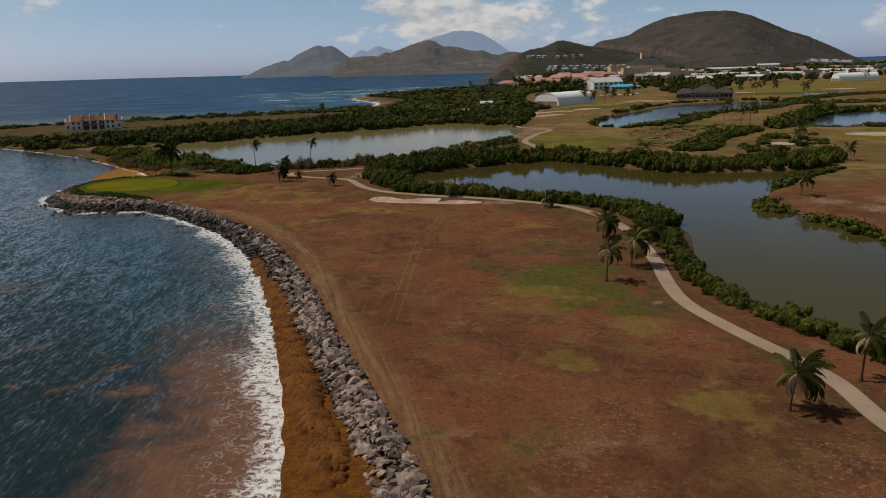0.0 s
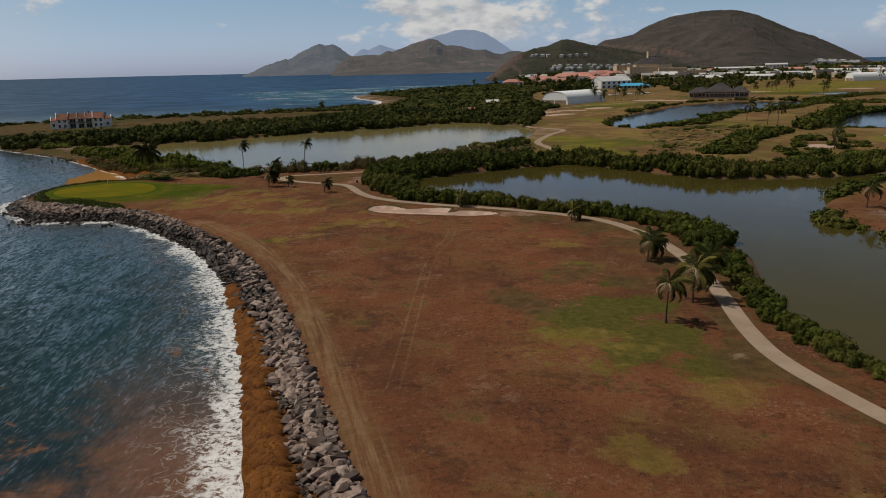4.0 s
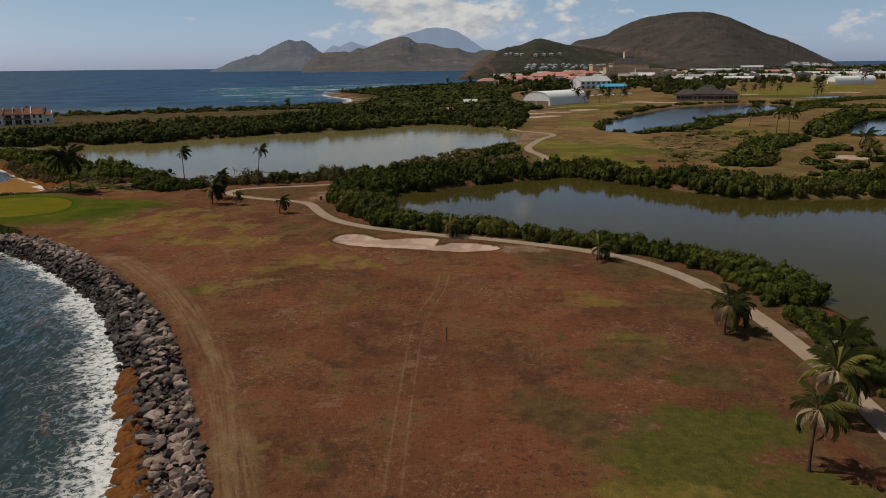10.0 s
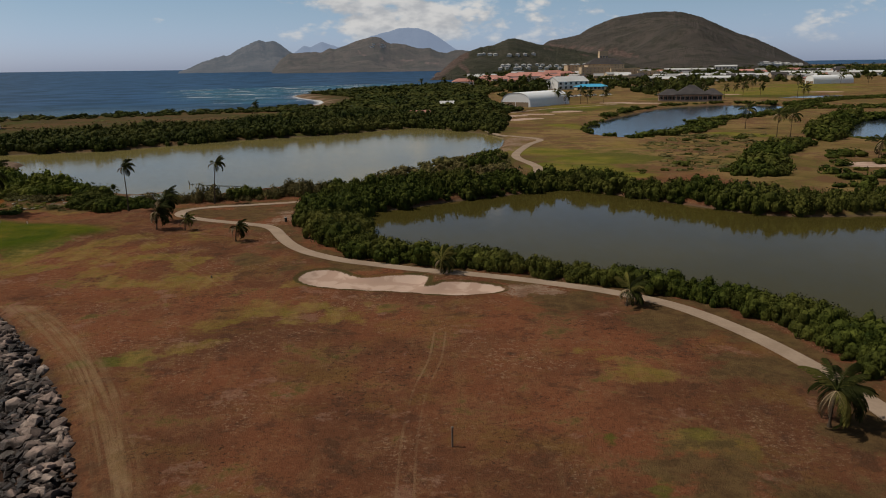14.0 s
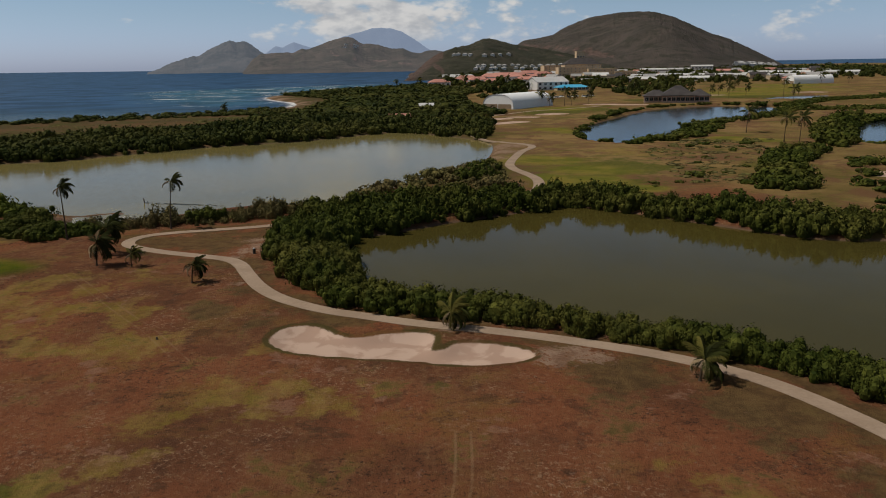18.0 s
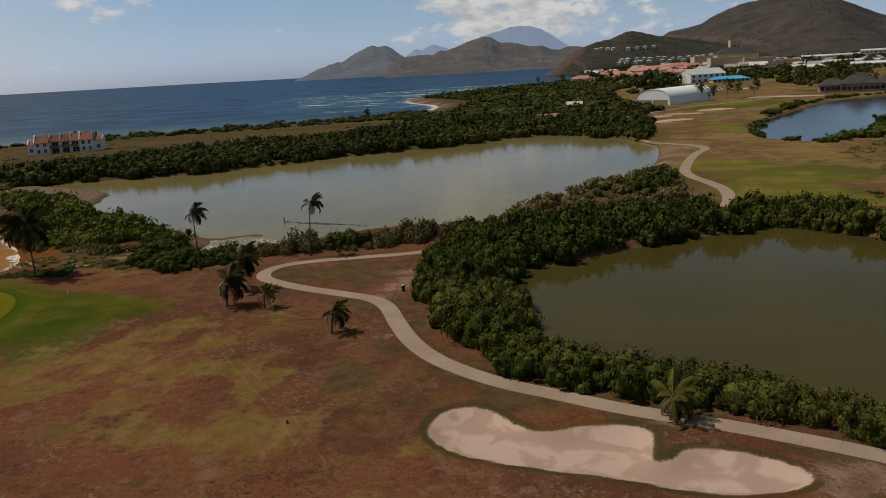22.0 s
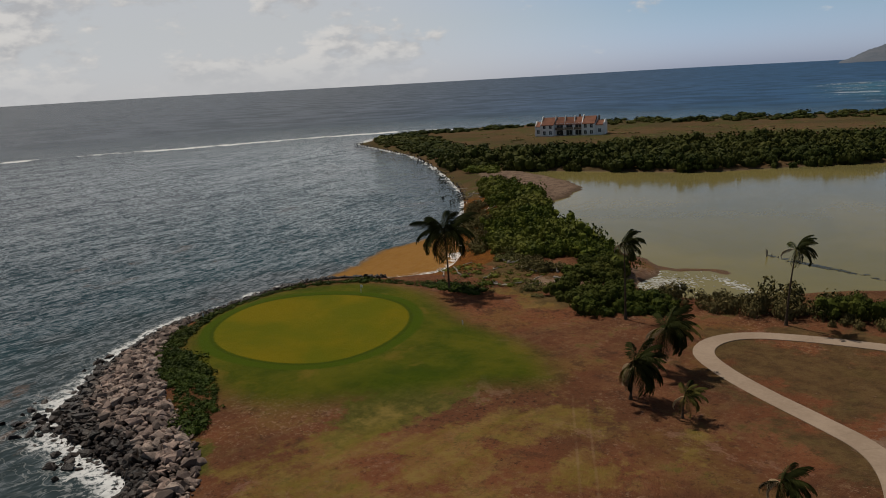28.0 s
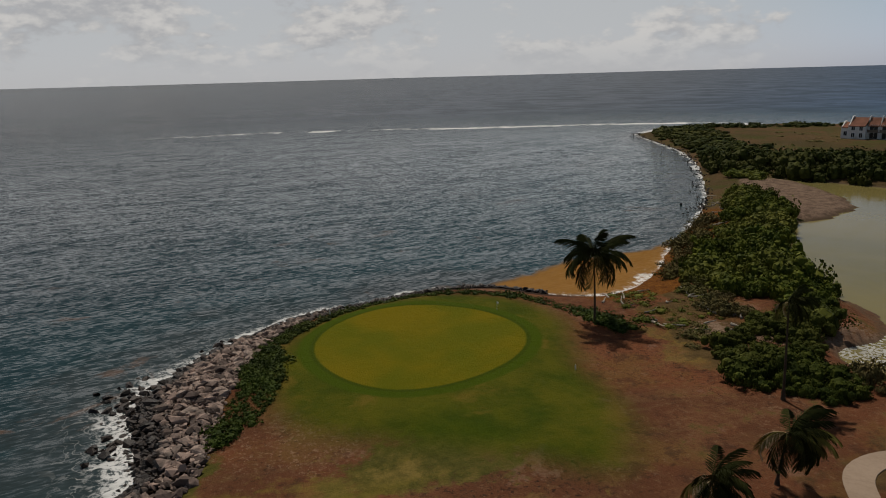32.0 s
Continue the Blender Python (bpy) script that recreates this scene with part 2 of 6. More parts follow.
    ribs = node(nt, "ShaderNodeCombineXYZ", {0: mathn(nt, "MULTIPLY", attr(nt, "coast"), 2.2), 1: mathn(nt, "MULTIPLY", xyz.outputs[1], 0.10), 2: 0.0}).outputs[0]
    ribs = noisen(nt, ribs, 1.0, 5.0, 0.62, 0.15)
    trk = rangen(nt, mathn(nt, "ADD", mathn(nt, "ABSOLUTE", trk), mathn(nt, "MULTIPLY", mathn(nt, "SUBTRACT", n_mid, 0.5), 6.0)), 2.3, 0.2, 0, 0.85)
    trk = mathn(nt, "MULTIPLY", trk, rangen(nt, ribs, 0.36, 0.60, 0.15, 1.0))
    col = mixn(nt, mathn(nt, "MULTIPLY", trk, rangen(nt, n_small, 0.25, 0.6, 0.55, 1.0)), col, mixn(nt, rangen(nt, crumb, 0.4, 0.6), (0.255, 0.165, 0.088), (0.185, 0.115, 0.052)))
    rut = mathn(nt, "ABSOLUTE", mathn(nt, "SUBTRACT", mathn(nt, "ABSOLUTE", attr(nt, "rut")), 0.55))
    col = mixn(nt, mathn(nt, "MULTIPLY", rangen(nt, mathn(nt, "ADD", rut, mathn(nt, "MULTIPLY", wob_s, 0.4)), 0.15, 0.03), rangen(nt, n_mid, 0.40, 0.60, 0.05, 0.48)), col, (0.240, 0.150, 0.082))
    # the green, its collar and the apron
    col = mixn(nt, mathn(nt, "MULTIPLY", inside("apron", 5.0, 1.5), 0.92), col,
               mixn(nt, rangen(nt, n_mid, 0.35, 0.65), (0.036, 0.062, 0.003), (0.090, 0.092, 0.006)))
    burnt = mathn(nt, "MULTIPLY", inside("apron", 4.0, 1.0), rangen(nt, noisen(nt, p, 0.12, 6.0, 0.65, 0.4), 0.54, 0.68, 0, 0.75))
    col = mixn(nt, burnt, col, (0.150, 0.105, 0.016))
    col = mixn(nt, inside("green", 0.5, 1.7, wob_s), col, (0.052, 0.078, 0.004))
    col = mixn(nt, inside("green", 0.25, 0.45, wob_s), col, (0.044, 0.064, 0.004))
    col = mixn(nt, inside("green", 0.3, 0.0, wob_s), col, mixn(nt, rangen(nt, noisen(nt, p, 0.11, 5.0, 0.6, 0.3), 0.36, 0.64), (0.158, 0.122, 0.005), (0.104, 0.106, 0.005)))
    # gap shade painted on ground under the stones, soil bank, weed on the beach
    col = mixn(nt, mathn(nt, "MULTIPLY", rangen(nt, mathn(nt, "ADD", attr(nt, "coast"), wobble), 4.8, 3.8, 0, 0.9), rangen(nt, xyz.outputs[1], 166.0, 156.0)), col, (0.036, 0.024, 0.018))
    bank = mathn(nt, "ABSOLUTE", mathn(nt, "SUBTRACT", attr(nt, "coast"), mathn(nt, "SUBTRACT", attr(nt, "track"), 3.0)))
    col = mixn(nt, rangen(nt, mathn(nt, "ADD", bank, mathn(nt, "MULTIPLY", wobble, 0.8)), 1.1, 0.3, 0, 0.55), col, mixn(nt, rangen(nt, n_fine, 0.35, 0.65), (0.100, 0.062, 0.042), (0.052, 0.034, 0.022)))
    weed = mixn(nt, rangen(nt, mathn(nt, "ADD", mathn(nt, "MULTIPLY", n_small, 0.6), mathn(nt, "MULTIPLY", n_fine, 0.4)), 0.38, 0.62), (0.19, 0.075, 0.014), (0.085, 0.030, 0.009))
    col = mixn(nt, rangen(nt, mathn(nt, "ADD", attr(nt, "weed"), mathn(nt, "MULTIPLY", wobble, 0.4)), 0.3, 0.7), col, weed)
    col = mixn(nt, inside("mud", 1.5), col, mixn(nt, rangen(nt, crumb, 0.38, 0.62), (0.22, 0.15, 0.105), (0.105, 0.07, 0.05)))
    col = mixn(nt, mathn(nt, "MULTIPLY", inside("sand", 0.35, 0.75, wob_s), rangen(nt, n_mid, 0.36, 0.56, 0.25, 0.9)), col, (0.062, 0.050, 0.018))
    col = mixn(nt, inside("sand", 0.25, 0.0, wob_s), col, mixn(nt, rangen(nt, noisen(nt, p, 0.35, 4.0, 0.5, 0.4), 0.46, 0.56), (0.36, 0.245, 0.186), (0.45, 0.325, 0.255)))
    # wet margins of the ponds
    col = mixn(nt, rangen(nt, mathn(nt, "ADD", attr(nt, "pond"), wobble), 1.2, 0.0, 0, 0.9), col, (0.11, 0.075, 0.05))
    h = mathn(nt, "ADD", n_small, mathn(nt, "MULTIPLY", n_fine, 0.6))
    wire(nt, bs, Base_Color=col, Roughness=0.95, Specular_IOR_Level=0.03, Normal=bump(nt, h, rangen(nt, attr(nt, "sand"), -0.2, 0.3, 0.12, 1.0), 0.22))
    return m


CREST = -1.70


def slopes(nt, layers, crest, along):
    """A normal out of the slopes of wind waves: steep across their crests, gentle along them."""
    across_sum = along_sum = None
    for vec, scale, amount, detail in layers:
        c = node(nt, "ShaderNodeSeparateColor", {0: noisen(nt, vec, scale, detail, 0.62, 0.3, 1)})
        u = mathn(nt, "MULTIPLY", mathn(nt, "SUBTRACT", c.outputs[0], 0.5), amount)
        v = mathn(nt, "MULTIPLY", mathn(nt, "SUBTRACT", c.outputs[1], 0.5), amount * along)
        across_sum = u if across_sum is None else mathn(nt, "ADD", across_sum, u)
        along_sum = v if along_sum is None else mathn(nt, "ADD", along_sum, v)
    cs, sn = math.cos(-crest), math.sin(-crest)
    x = mathn(nt, "ADD", mathn(nt, "MULTIPLY", along_sum, cs), mathn(nt, "MULTIPLY", across_sum, -sn))
    y = mathn(nt, "ADD", mathn(nt, "MULTIPLY", along_sum, sn), mathn(nt, "MULTIPLY", across_sum, cs))
    n = node(nt, "ShaderNodeCombineXYZ", {0: x, 1: y, 2: 1.0}).outputs[0]
    v = node(nt, "ShaderNodeVectorMath", {0: n})
    v.operation = "NORMALIZE"
    return v.outputs[0]


def sea_material():
    m, nt, bs = material("sea_water")
    p = place(nt)
    d, reef = attr(nt, "coast"), attr(nt, "reef")
    xyz = node(nt, "ShaderNodeSeparateXYZ", {0: p})
    y = xyz.outputs[1]
    big = noisen(nt, p, 0.02, 4.0, 0.6, 0.5)
    wob = noisen(nt, p, 0.12, 5.0, 0.65, 0.8)
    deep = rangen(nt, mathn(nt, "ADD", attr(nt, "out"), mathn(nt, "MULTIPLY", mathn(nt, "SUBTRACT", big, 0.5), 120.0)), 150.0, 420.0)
    # sky reflection is painted in: the water colour greys with westward bearing
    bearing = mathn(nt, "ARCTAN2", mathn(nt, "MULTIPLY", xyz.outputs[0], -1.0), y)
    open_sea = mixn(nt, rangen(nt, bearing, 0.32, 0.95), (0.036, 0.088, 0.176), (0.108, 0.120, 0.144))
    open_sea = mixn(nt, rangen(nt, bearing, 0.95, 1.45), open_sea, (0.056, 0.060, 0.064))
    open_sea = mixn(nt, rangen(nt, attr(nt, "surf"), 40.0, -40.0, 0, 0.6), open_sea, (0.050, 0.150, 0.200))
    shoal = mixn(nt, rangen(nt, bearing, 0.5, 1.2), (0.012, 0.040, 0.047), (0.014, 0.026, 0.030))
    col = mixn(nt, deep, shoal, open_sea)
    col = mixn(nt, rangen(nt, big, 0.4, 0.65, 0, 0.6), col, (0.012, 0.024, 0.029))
    # darker streaks in the far colour stand in for the shading of waves
    chop = node(nt, "ShaderNodeMapping", {"Vector": p, "Rotation": (0, 0, CREST), "Scale": (0.2, 1.0, 1.0)}).outputs[0]
    col = mixn(nt, mathn(nt, "MULTIPLY", deep, rangen(nt, noisen(nt, chop, 0.10, 8.0, 0.78), 0.46, 0.60, 0, 0.8)), col, mixn(nt, 1.0, open_sea, (0.5, 0.53, 0.55), "MULTIPLY"))
    # clouded water and drifts of weed along the shore
    cloudy = rangen(nt, mathn(nt, "ADD", d, mathn(nt, "MULTIPLY", mathn(nt, "SUBTRACT", wob, 0.5), 26.0)), 16.0, 5.0)
    south = rangen(nt, y, 48.0, 0.0)
    col = mixn(nt, mathn(nt, "MULTIPLY", cloudy, rangen(nt, south, 0, 1, 0.12, 0.95)), col, (0.150, 0.075, 0.045))
    drift = mathn(nt, "MULTIPLY", rangen(nt, noisen(nt, p, 0.075, 5.0, 0.7, 1.2), 0.585, 0.70), rangen(nt, attr(nt, "out"), 75.0, 25.0, 0, 1.0))
    drift = mathn(nt, "MULTIPLY", drift, rangen(nt, y, 30.0, 80.0, 1.0, 0.45))
    col = mixn(nt, drift, col, (0.17, 0.085, 0.045))
    cove = rangen(nt, mathn(nt, "ADD", attr(nt, "cove"), mathn(nt, "MULTIPLY", mathn(nt, "SUBTRACT", wob, 0.5), 4.0)), 1.0, -1.0)
    col = mixn(nt, cove, col, (0.235, 0.115, 0.026))
    matte = mathn(nt, "MAXIMUM", cove, mathn(nt, "MULTIPLY", drift, 0.8))
    # foam: the wash at the shore, the reef line and scattered crests
    lace = noisen(nt, p, 1.3, 9.0, 0.78, 0.5)
    fil = mathn(nt, "ABSOLUTE", mathn(nt, "SUBTRACT", noisen(nt, p, 0.55, 3.0, 0.5, 1.0), 0.5))
    band = mathn(nt, "ADD", d, mathn(nt, "MULTIPLY", mathn(nt, "SUBTRACT", wob, 0.5), 9.0))
    width = attr(nt, "wash")
    near = rangen(nt, mathn(nt, "DIVIDE", band, width), 1.0, 0.15)
    f1 = mathn(nt, "MULTIPLY", near, rangen(nt, mathn(nt, "ADD", lace, mathn(nt, "MULTIPLY", near, 0.13)), 0.545, 0.64, 0.0, 0.92))
    f1b = mathn(nt, "MULTIPLY", rangen(nt, mathn(nt, "DIVIDE", band, width), 1.7, 0.7), rangen(nt, fil, 0.03, 0.0, 0, 0.28))
    rb = mathn(nt, "ADD", reef, mathn(nt, "MULTIPLY", mathn(nt, "SUBTRACT", noisen(nt, p, 0.03, 4.0, 0.6), 0.5), 34.0))
    f2 = mathn(nt, "MULTIPLY", rangen(nt, mathn(nt, "ABSOLUTE", rb), 8.0, 2.5), mathn(nt, "MULTIPLY", rangen(nt, noisen(nt, p, 0.03, 6.0, 0.75), 0.44, 0.55), rangen(nt, y, 105.0, 190.0)))
    cr = noisen(nt, node(nt, "ShaderNodeMapping", {"Vector": p, "Rotation": (0, 0, -0.5), "Scale": (0.35, 1.6, 1.0)}).outputs[0], 0.35, 5.0, 0.7)
    f3 = rangen(nt, cr, 0.735, 0.78, 0, 0.8)
    br = mathn(nt, "MULTIPLY", rangen(nt, noisen(nt, node(nt, "ShaderNodeMapping", {"Vector": p, "Scale": (0.4, 1.0, 1.0), "Rotation": (0, 0, 0.35)}).outputs[0], 0.04, 6.0, 0.75, 1.0), 0.575, 0.61), rangen(nt, attr(nt, "surf"), 30.0, -20.0))
    foam = mathn(nt, "MAXIMUM", mathn(nt, "MAXIMUM", f1, f1b), mathn(nt, "MAXIMUM", mathn(nt, "MAXIMUM", f2, f3), br))
    col = mixn(nt, mathn(nt, "MULTIPLY", foam, 0.92), col, (0.74, 0.73, 0.71))
    # waves: swell, chop and ripple running before the wind
    turned = node(nt, "ShaderNodeMapping", {"Vector": p, "Rotation": (0, 0, CREST)}).outputs[0]
    mp = node(nt, "ShaderNodeMapping", {"Vector": turned, "Scale": (0.28, 1.0, 1.0)}).outputs[0]
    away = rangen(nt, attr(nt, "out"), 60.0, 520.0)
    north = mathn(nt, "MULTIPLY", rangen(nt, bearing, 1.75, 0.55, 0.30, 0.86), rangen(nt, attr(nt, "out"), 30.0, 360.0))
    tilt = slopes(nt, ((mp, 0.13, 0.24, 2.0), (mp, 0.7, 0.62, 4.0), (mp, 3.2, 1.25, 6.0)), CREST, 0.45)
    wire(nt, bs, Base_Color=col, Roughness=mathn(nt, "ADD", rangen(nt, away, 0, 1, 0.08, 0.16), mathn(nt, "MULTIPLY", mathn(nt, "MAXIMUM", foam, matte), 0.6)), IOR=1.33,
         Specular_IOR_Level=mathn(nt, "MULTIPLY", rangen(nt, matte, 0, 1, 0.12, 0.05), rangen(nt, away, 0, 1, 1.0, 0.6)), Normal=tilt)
    # far out plain water colour replaces reflection off wave backs, most to the north
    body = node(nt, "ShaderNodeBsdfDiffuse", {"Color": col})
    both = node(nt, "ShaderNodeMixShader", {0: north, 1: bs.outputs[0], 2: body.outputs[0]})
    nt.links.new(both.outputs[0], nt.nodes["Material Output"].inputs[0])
    return m


def pond_material(name, col_a, col_b, rough, chop, gloss=0.20):
    m, nt, bs = material(name)
    p = place(nt)
    n = noisen(nt, p, 0.03, 5.0, 0.6, 0.6)
    col = mixn(nt, rangen(nt, n, 0.35, 0.65), col_a, col_b)
    mp = node(nt, "ShaderNodeMapping", {"Vector": p, "Rotation": (0, 0, 0.55), "Scale": (1.0, 0.4, 1.0)}).outputs[0]
    tilt = slopes(nt, ((mp, 0.7, chop, 3.0), (mp, 2.6, chop, 3.0)), CREST, 0.6)
    wire(nt, bs, Base_Color=col, Roughness=rough, IOR=1.33, Specular_IOR_Level=gloss, Normal=tilt)
    return m


def hill_material(name, a, b, c, scale, haze_glow=0.0, haze_tint=(0.3, 0.4, 0.5)):
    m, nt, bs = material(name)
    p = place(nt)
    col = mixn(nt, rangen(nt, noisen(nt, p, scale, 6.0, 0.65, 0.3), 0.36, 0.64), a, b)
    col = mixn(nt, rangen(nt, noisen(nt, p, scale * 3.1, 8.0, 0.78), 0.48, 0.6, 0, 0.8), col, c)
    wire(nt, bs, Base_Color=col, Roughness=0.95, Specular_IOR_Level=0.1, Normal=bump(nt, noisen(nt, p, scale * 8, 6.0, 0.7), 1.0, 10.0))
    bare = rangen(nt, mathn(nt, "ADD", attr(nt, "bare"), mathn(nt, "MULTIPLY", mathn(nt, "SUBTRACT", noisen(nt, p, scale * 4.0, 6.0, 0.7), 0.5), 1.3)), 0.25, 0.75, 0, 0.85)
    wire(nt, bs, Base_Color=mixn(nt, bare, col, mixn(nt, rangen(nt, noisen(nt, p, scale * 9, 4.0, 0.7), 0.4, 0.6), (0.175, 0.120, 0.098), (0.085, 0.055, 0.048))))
    # haze over far slopes is painted in as a bluish emission
    if haze_glow:
        wire(nt, bs, Emission_Color=haze_tint, Emission_Strength=haze_glow)
    return m


WEED = plain("rotting_seaweed", (0.17, 0.066, 0.014), (0.085, 0.030, 0.009), 2.0, 0.9, 0, 0.8)
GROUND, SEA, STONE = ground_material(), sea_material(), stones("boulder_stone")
POND_BROWN = pond_material("brown_pond_water", (0.062, 0.050, 0.012), (0.051, 0.042, 0.011), 0.07, 0.030)
POND_PALE = pond_material("silty_pond_water", (0.190, 0.154, 0.052), (0.152, 0.130, 0.050), 0.12, 0.05, 0.15)
POND_BLUE = pond_material("dark_pond_water", (0.030, 0.036, 0.036), (0.024, 0.028, 0.03), 0.12, 0.04)
CONCRETE = plain("path_concrete", (0.26, 0.190, 0.135), (0.325, 0.242, 0.176), 1.0, 0.9, 0, 0.15, dirt=(0.27, 0.19, 0.135))
LEAF = island("mangrove_leaves", (0.021, 0.031, 0.006), (0.067, 0.079, 0.015), (0.088, 0.084, 0.021), gloss=0.02)
LEAF_FAR = island("thicket_leaves", (0.019, 0.028, 0.007), (0.054, 0.061, 0.014), (0.078, 0.077, 0.020), scale=0.02, gloss=0.03)
LEAF_DRY = island("dry_shrub_twigs", (0.092, 0.076, 0.032), (0.155, 0.124, 0.054), (0.105, 0.104, 0.034), gloss=0.02)
LEAF_BRIGHT = island("seaside_shrub_leaves", (0.040, 0.058, 0.007), (0.100, 0.112, 0.015), (0.120, 0.118, 0.024), gloss=0.04)
LEAF_VINE = island("beach_vine_leaves", (0.024, 0.042, 0.005), (0.052, 0.074, 0.010), (0.066, 0.070, 0.014), gloss=0.06)
FROND = plain("palm_frond_green", (0.015, 0.020, 0.004), (0.042, 0.045, 0.009), 2.0, 0.85, 0, 0.1, 0.35)
FROND_YOUNG = plain("palm_frond_yellow_green", (0.085, 0.080, 0.018), (0.15, 0.13, 0.03), 2.0, 0.85, 0, 0.1, 0.3)
FROND_DEAD = plain("palm_frond_dry", (0.30, 0.22, 0.12), (0.40, 0.30, 0.19), 2.0, 0.8, 0, 0.1, 0.25)
BARK = plain("palm_bark", (0.050, 0.034, 0.022), (0.095, 0.068, 0.046), 4.0, 0.9, 0, 0.5)
WALL_WHITE = plain("whitewashed_wall", (0.70, 0.68, 0.64), (0.78, 0.76, 0.73), 0.5, 0.85, 0, 0.1, 0.06, dirt=(0.45, 0.42, 0.38))
WALL_CREAM = plain("cream_wall", (0.55, 0.44, 0.30), (0.62, 0.51, 0.36), 0.4, 0.85, 0, 0.1, 0.12)
WALL_PINK = plain("pink_wall", (0.50, 0.33, 0.27), (0.56, 0.39, 0.32), 0.4, 0.85, 0, 0.1, 0.1)
TILE_RED = plain("clay_roof_tiles", (0.14, 0.060, 0.038), (0.22, 0.100, 0.064), 1.5, 0.85, 0, 0.3, 0.15, dirt=(0.16, 0.085, 0.06))
TILE_PINK = plain("faded_red_roof", (0.42, 0.19, 0.15), (0.50, 0.25, 0.20), 0.5, 0.85, 0, 0.2, 0.15)
ROOF_DARK = plain("dark_shingle_roof", (0.052, 0.047, 0.047), (0.085, 0.075, 0.072), 1.0, 0.85, 0, 0.2, 0.1)
ROOF_BLUE = plain("blue_metal_roof", (0.06, 0.36, 0.58), (0.09, 0.43, 0.66), 0.3, 0.4, 0, 0.05)
ROOF_WHITE = plain("white_metal_roof", (0.50, 0.49, 0.47), (0.62, 0.61, 0.59), 0.3, 0.45, 0, 0.05, 0.12)
WALL_TAN = plain("tan_stucco_wall", (0.56, 0.42, 0.27), (0.64, 0.49, 0.33), 0.3, 0.85, 0, 0.1, 0.08, dirt=(0.44, 0.33, 0.23))
ROOF_GREY = plain("weathered_grey_roof", (0.30, 0.29, 0.28), (0.40, 0.385, 0.37), 0.4, 0.6, 0, 0.1, 0.2)
FABRIC = plain("white_tent_fabric", (0.80, 0.80, 0.79), (0.86, 0.86, 0.85), 0.15, 0.5, 0, 0.05)
PANEL = plain("tan_door_panel", (0.24, 0.18, 0.12), (0.30, 0.23, 0.16), 0.5, 0.8)
GLASS = plain("dark_window_glass", (0.02, 0.025, 0.03), (0.035, 0.04, 0.045), 0.5, 0.12)
TIMBER = plain("weathered_timber", (0.13, 0.10, 0.075), (0.22, 0.18, 0.14), 5.0, 0.9, 0, 0.4, 0.3)
PALE_WOOD = plain("bleached_driftwood", (0.30, 0.26, 0.21), (0.42, 0.37, 0.31), 5.0, 0.9, 0, 0.4, 0.3)
DARK_PLASTIC = plain("dark_green_plastic", (0.018, 0.022, 0.018), (0.03, 0.034, 0.03), 4.0, 0.5)
FOAM = plain("dirty_foam", (0.34, 0.33, 0.29), (0.50, 0.49, 0.45), 3.0, 0.9, 0, 0.3)
PAINT_WHITE = plain("white_paint", (0.74, 0.74, 0.72), (0.8, 0.8, 0.78), 4.0, 0.5)

# ---- plan of the land ----
SHORE = [(100, -4900), (90, -700), (45, -180), (13, -62), (3, -25), (-0.6, -8.3), (-3.7, 4.6), (-8, 17.9), (-13, 33), (-20.5, 53), (-27.6, 67.5), (-35.5, 80.5),
         (-45.5, 92.5), (-56.3, 103.2), (-65.2, 109), (-78, 109.4), (-86, 114), (-92.5, 120.5), (-97.5, 127.5), (-100, 136), (-102, 147), (-99.5, 155),
         (-93, 160), (-90, 166), (-92.5, 172.5), (-99, 181), (-106.5, 188), (-129, 213), (-151, 233.5), (-195.6, 268), (-233, 291), (-278.5, 311),
         (-300, 323), (-315, 345), (-318, 368), (-300, 398)]
SHORE_N = [(-281, 417), (-245, 448), (-186, 473), (-117, 520), (-90, 552), (-86, 590), (-95, 650), (-137, 752), (-104, 855),
           (-30, 965), (5, 1031), (40, 1300), (-20, 1850), (150, 2400), (1150, 2900), (1700, 2500), (2600, 2300), (4900, 2000), (4900, -4900)]
POND_1 = [(62, -14), (55, 14), (51, 21), (46.5, 28), (44, 36), (43.4, 47), (43.8, 58), (45.4, 68), (46.5, 76), (45, 86), (41.5, 95), (36, 102.5), (29, 108), (21, 113), (12, 117),
          (4, 120.5), (-3.5, 123), (-7, 130), (-8.6, 140), (-9.5, 147), (-11.3, 156), (-3, 161.5), (6.2, 168.5), (16.2, 174.5), (27.5, 181.5),
          (34.5, 178), (43, 168.5), (53, 157), (59, 151), (66, 148.5), (78, 148.5), (90, 150), (99, 155), (97.5, 145), (82, 128), (70, 109), (69.5, 96), (72, 87), (76, 72), (80, 40), (84, -14)]
POND_2 = [(-110, 218), (-90, 195), (-80, 190), (-69, 185.5), (-62, 180), (-61, 172.5), (-54, 170.5), (-48, 174), (-41.5, 182), (-32, 187.5), (-15.5, 189), (-3, 213), (10, 237.5), (17.5, 250), (23.8, 284),
          (22.5, 312), (-0, 347), (-12, 352), (-40, 324), (-74, 305), (-94, 286), (-105, 275), (-131.5, 267), (-160, 258), (-150, 246), (-127, 240)]
POND_3 = [(59, 318), (67, 355), (94, 410), (133, 472), (172, 492), (196, 464), (160, 402), (120, 367), (98, 320), (71, 292), (58.7, 305)]
POND_4 = [(138, 282), (169, 338), (200, 368), (260, 372), (240, 320), (170, 272)]
POND_5 = [(232, 566), (262, 596), (290, 606), (284, 580), (252, 548)]
MUD = [(-160, 252), (-146, 257), (-121, 245), (-113, 233), (-111, 221), (-122, 224), (-143, 236)]
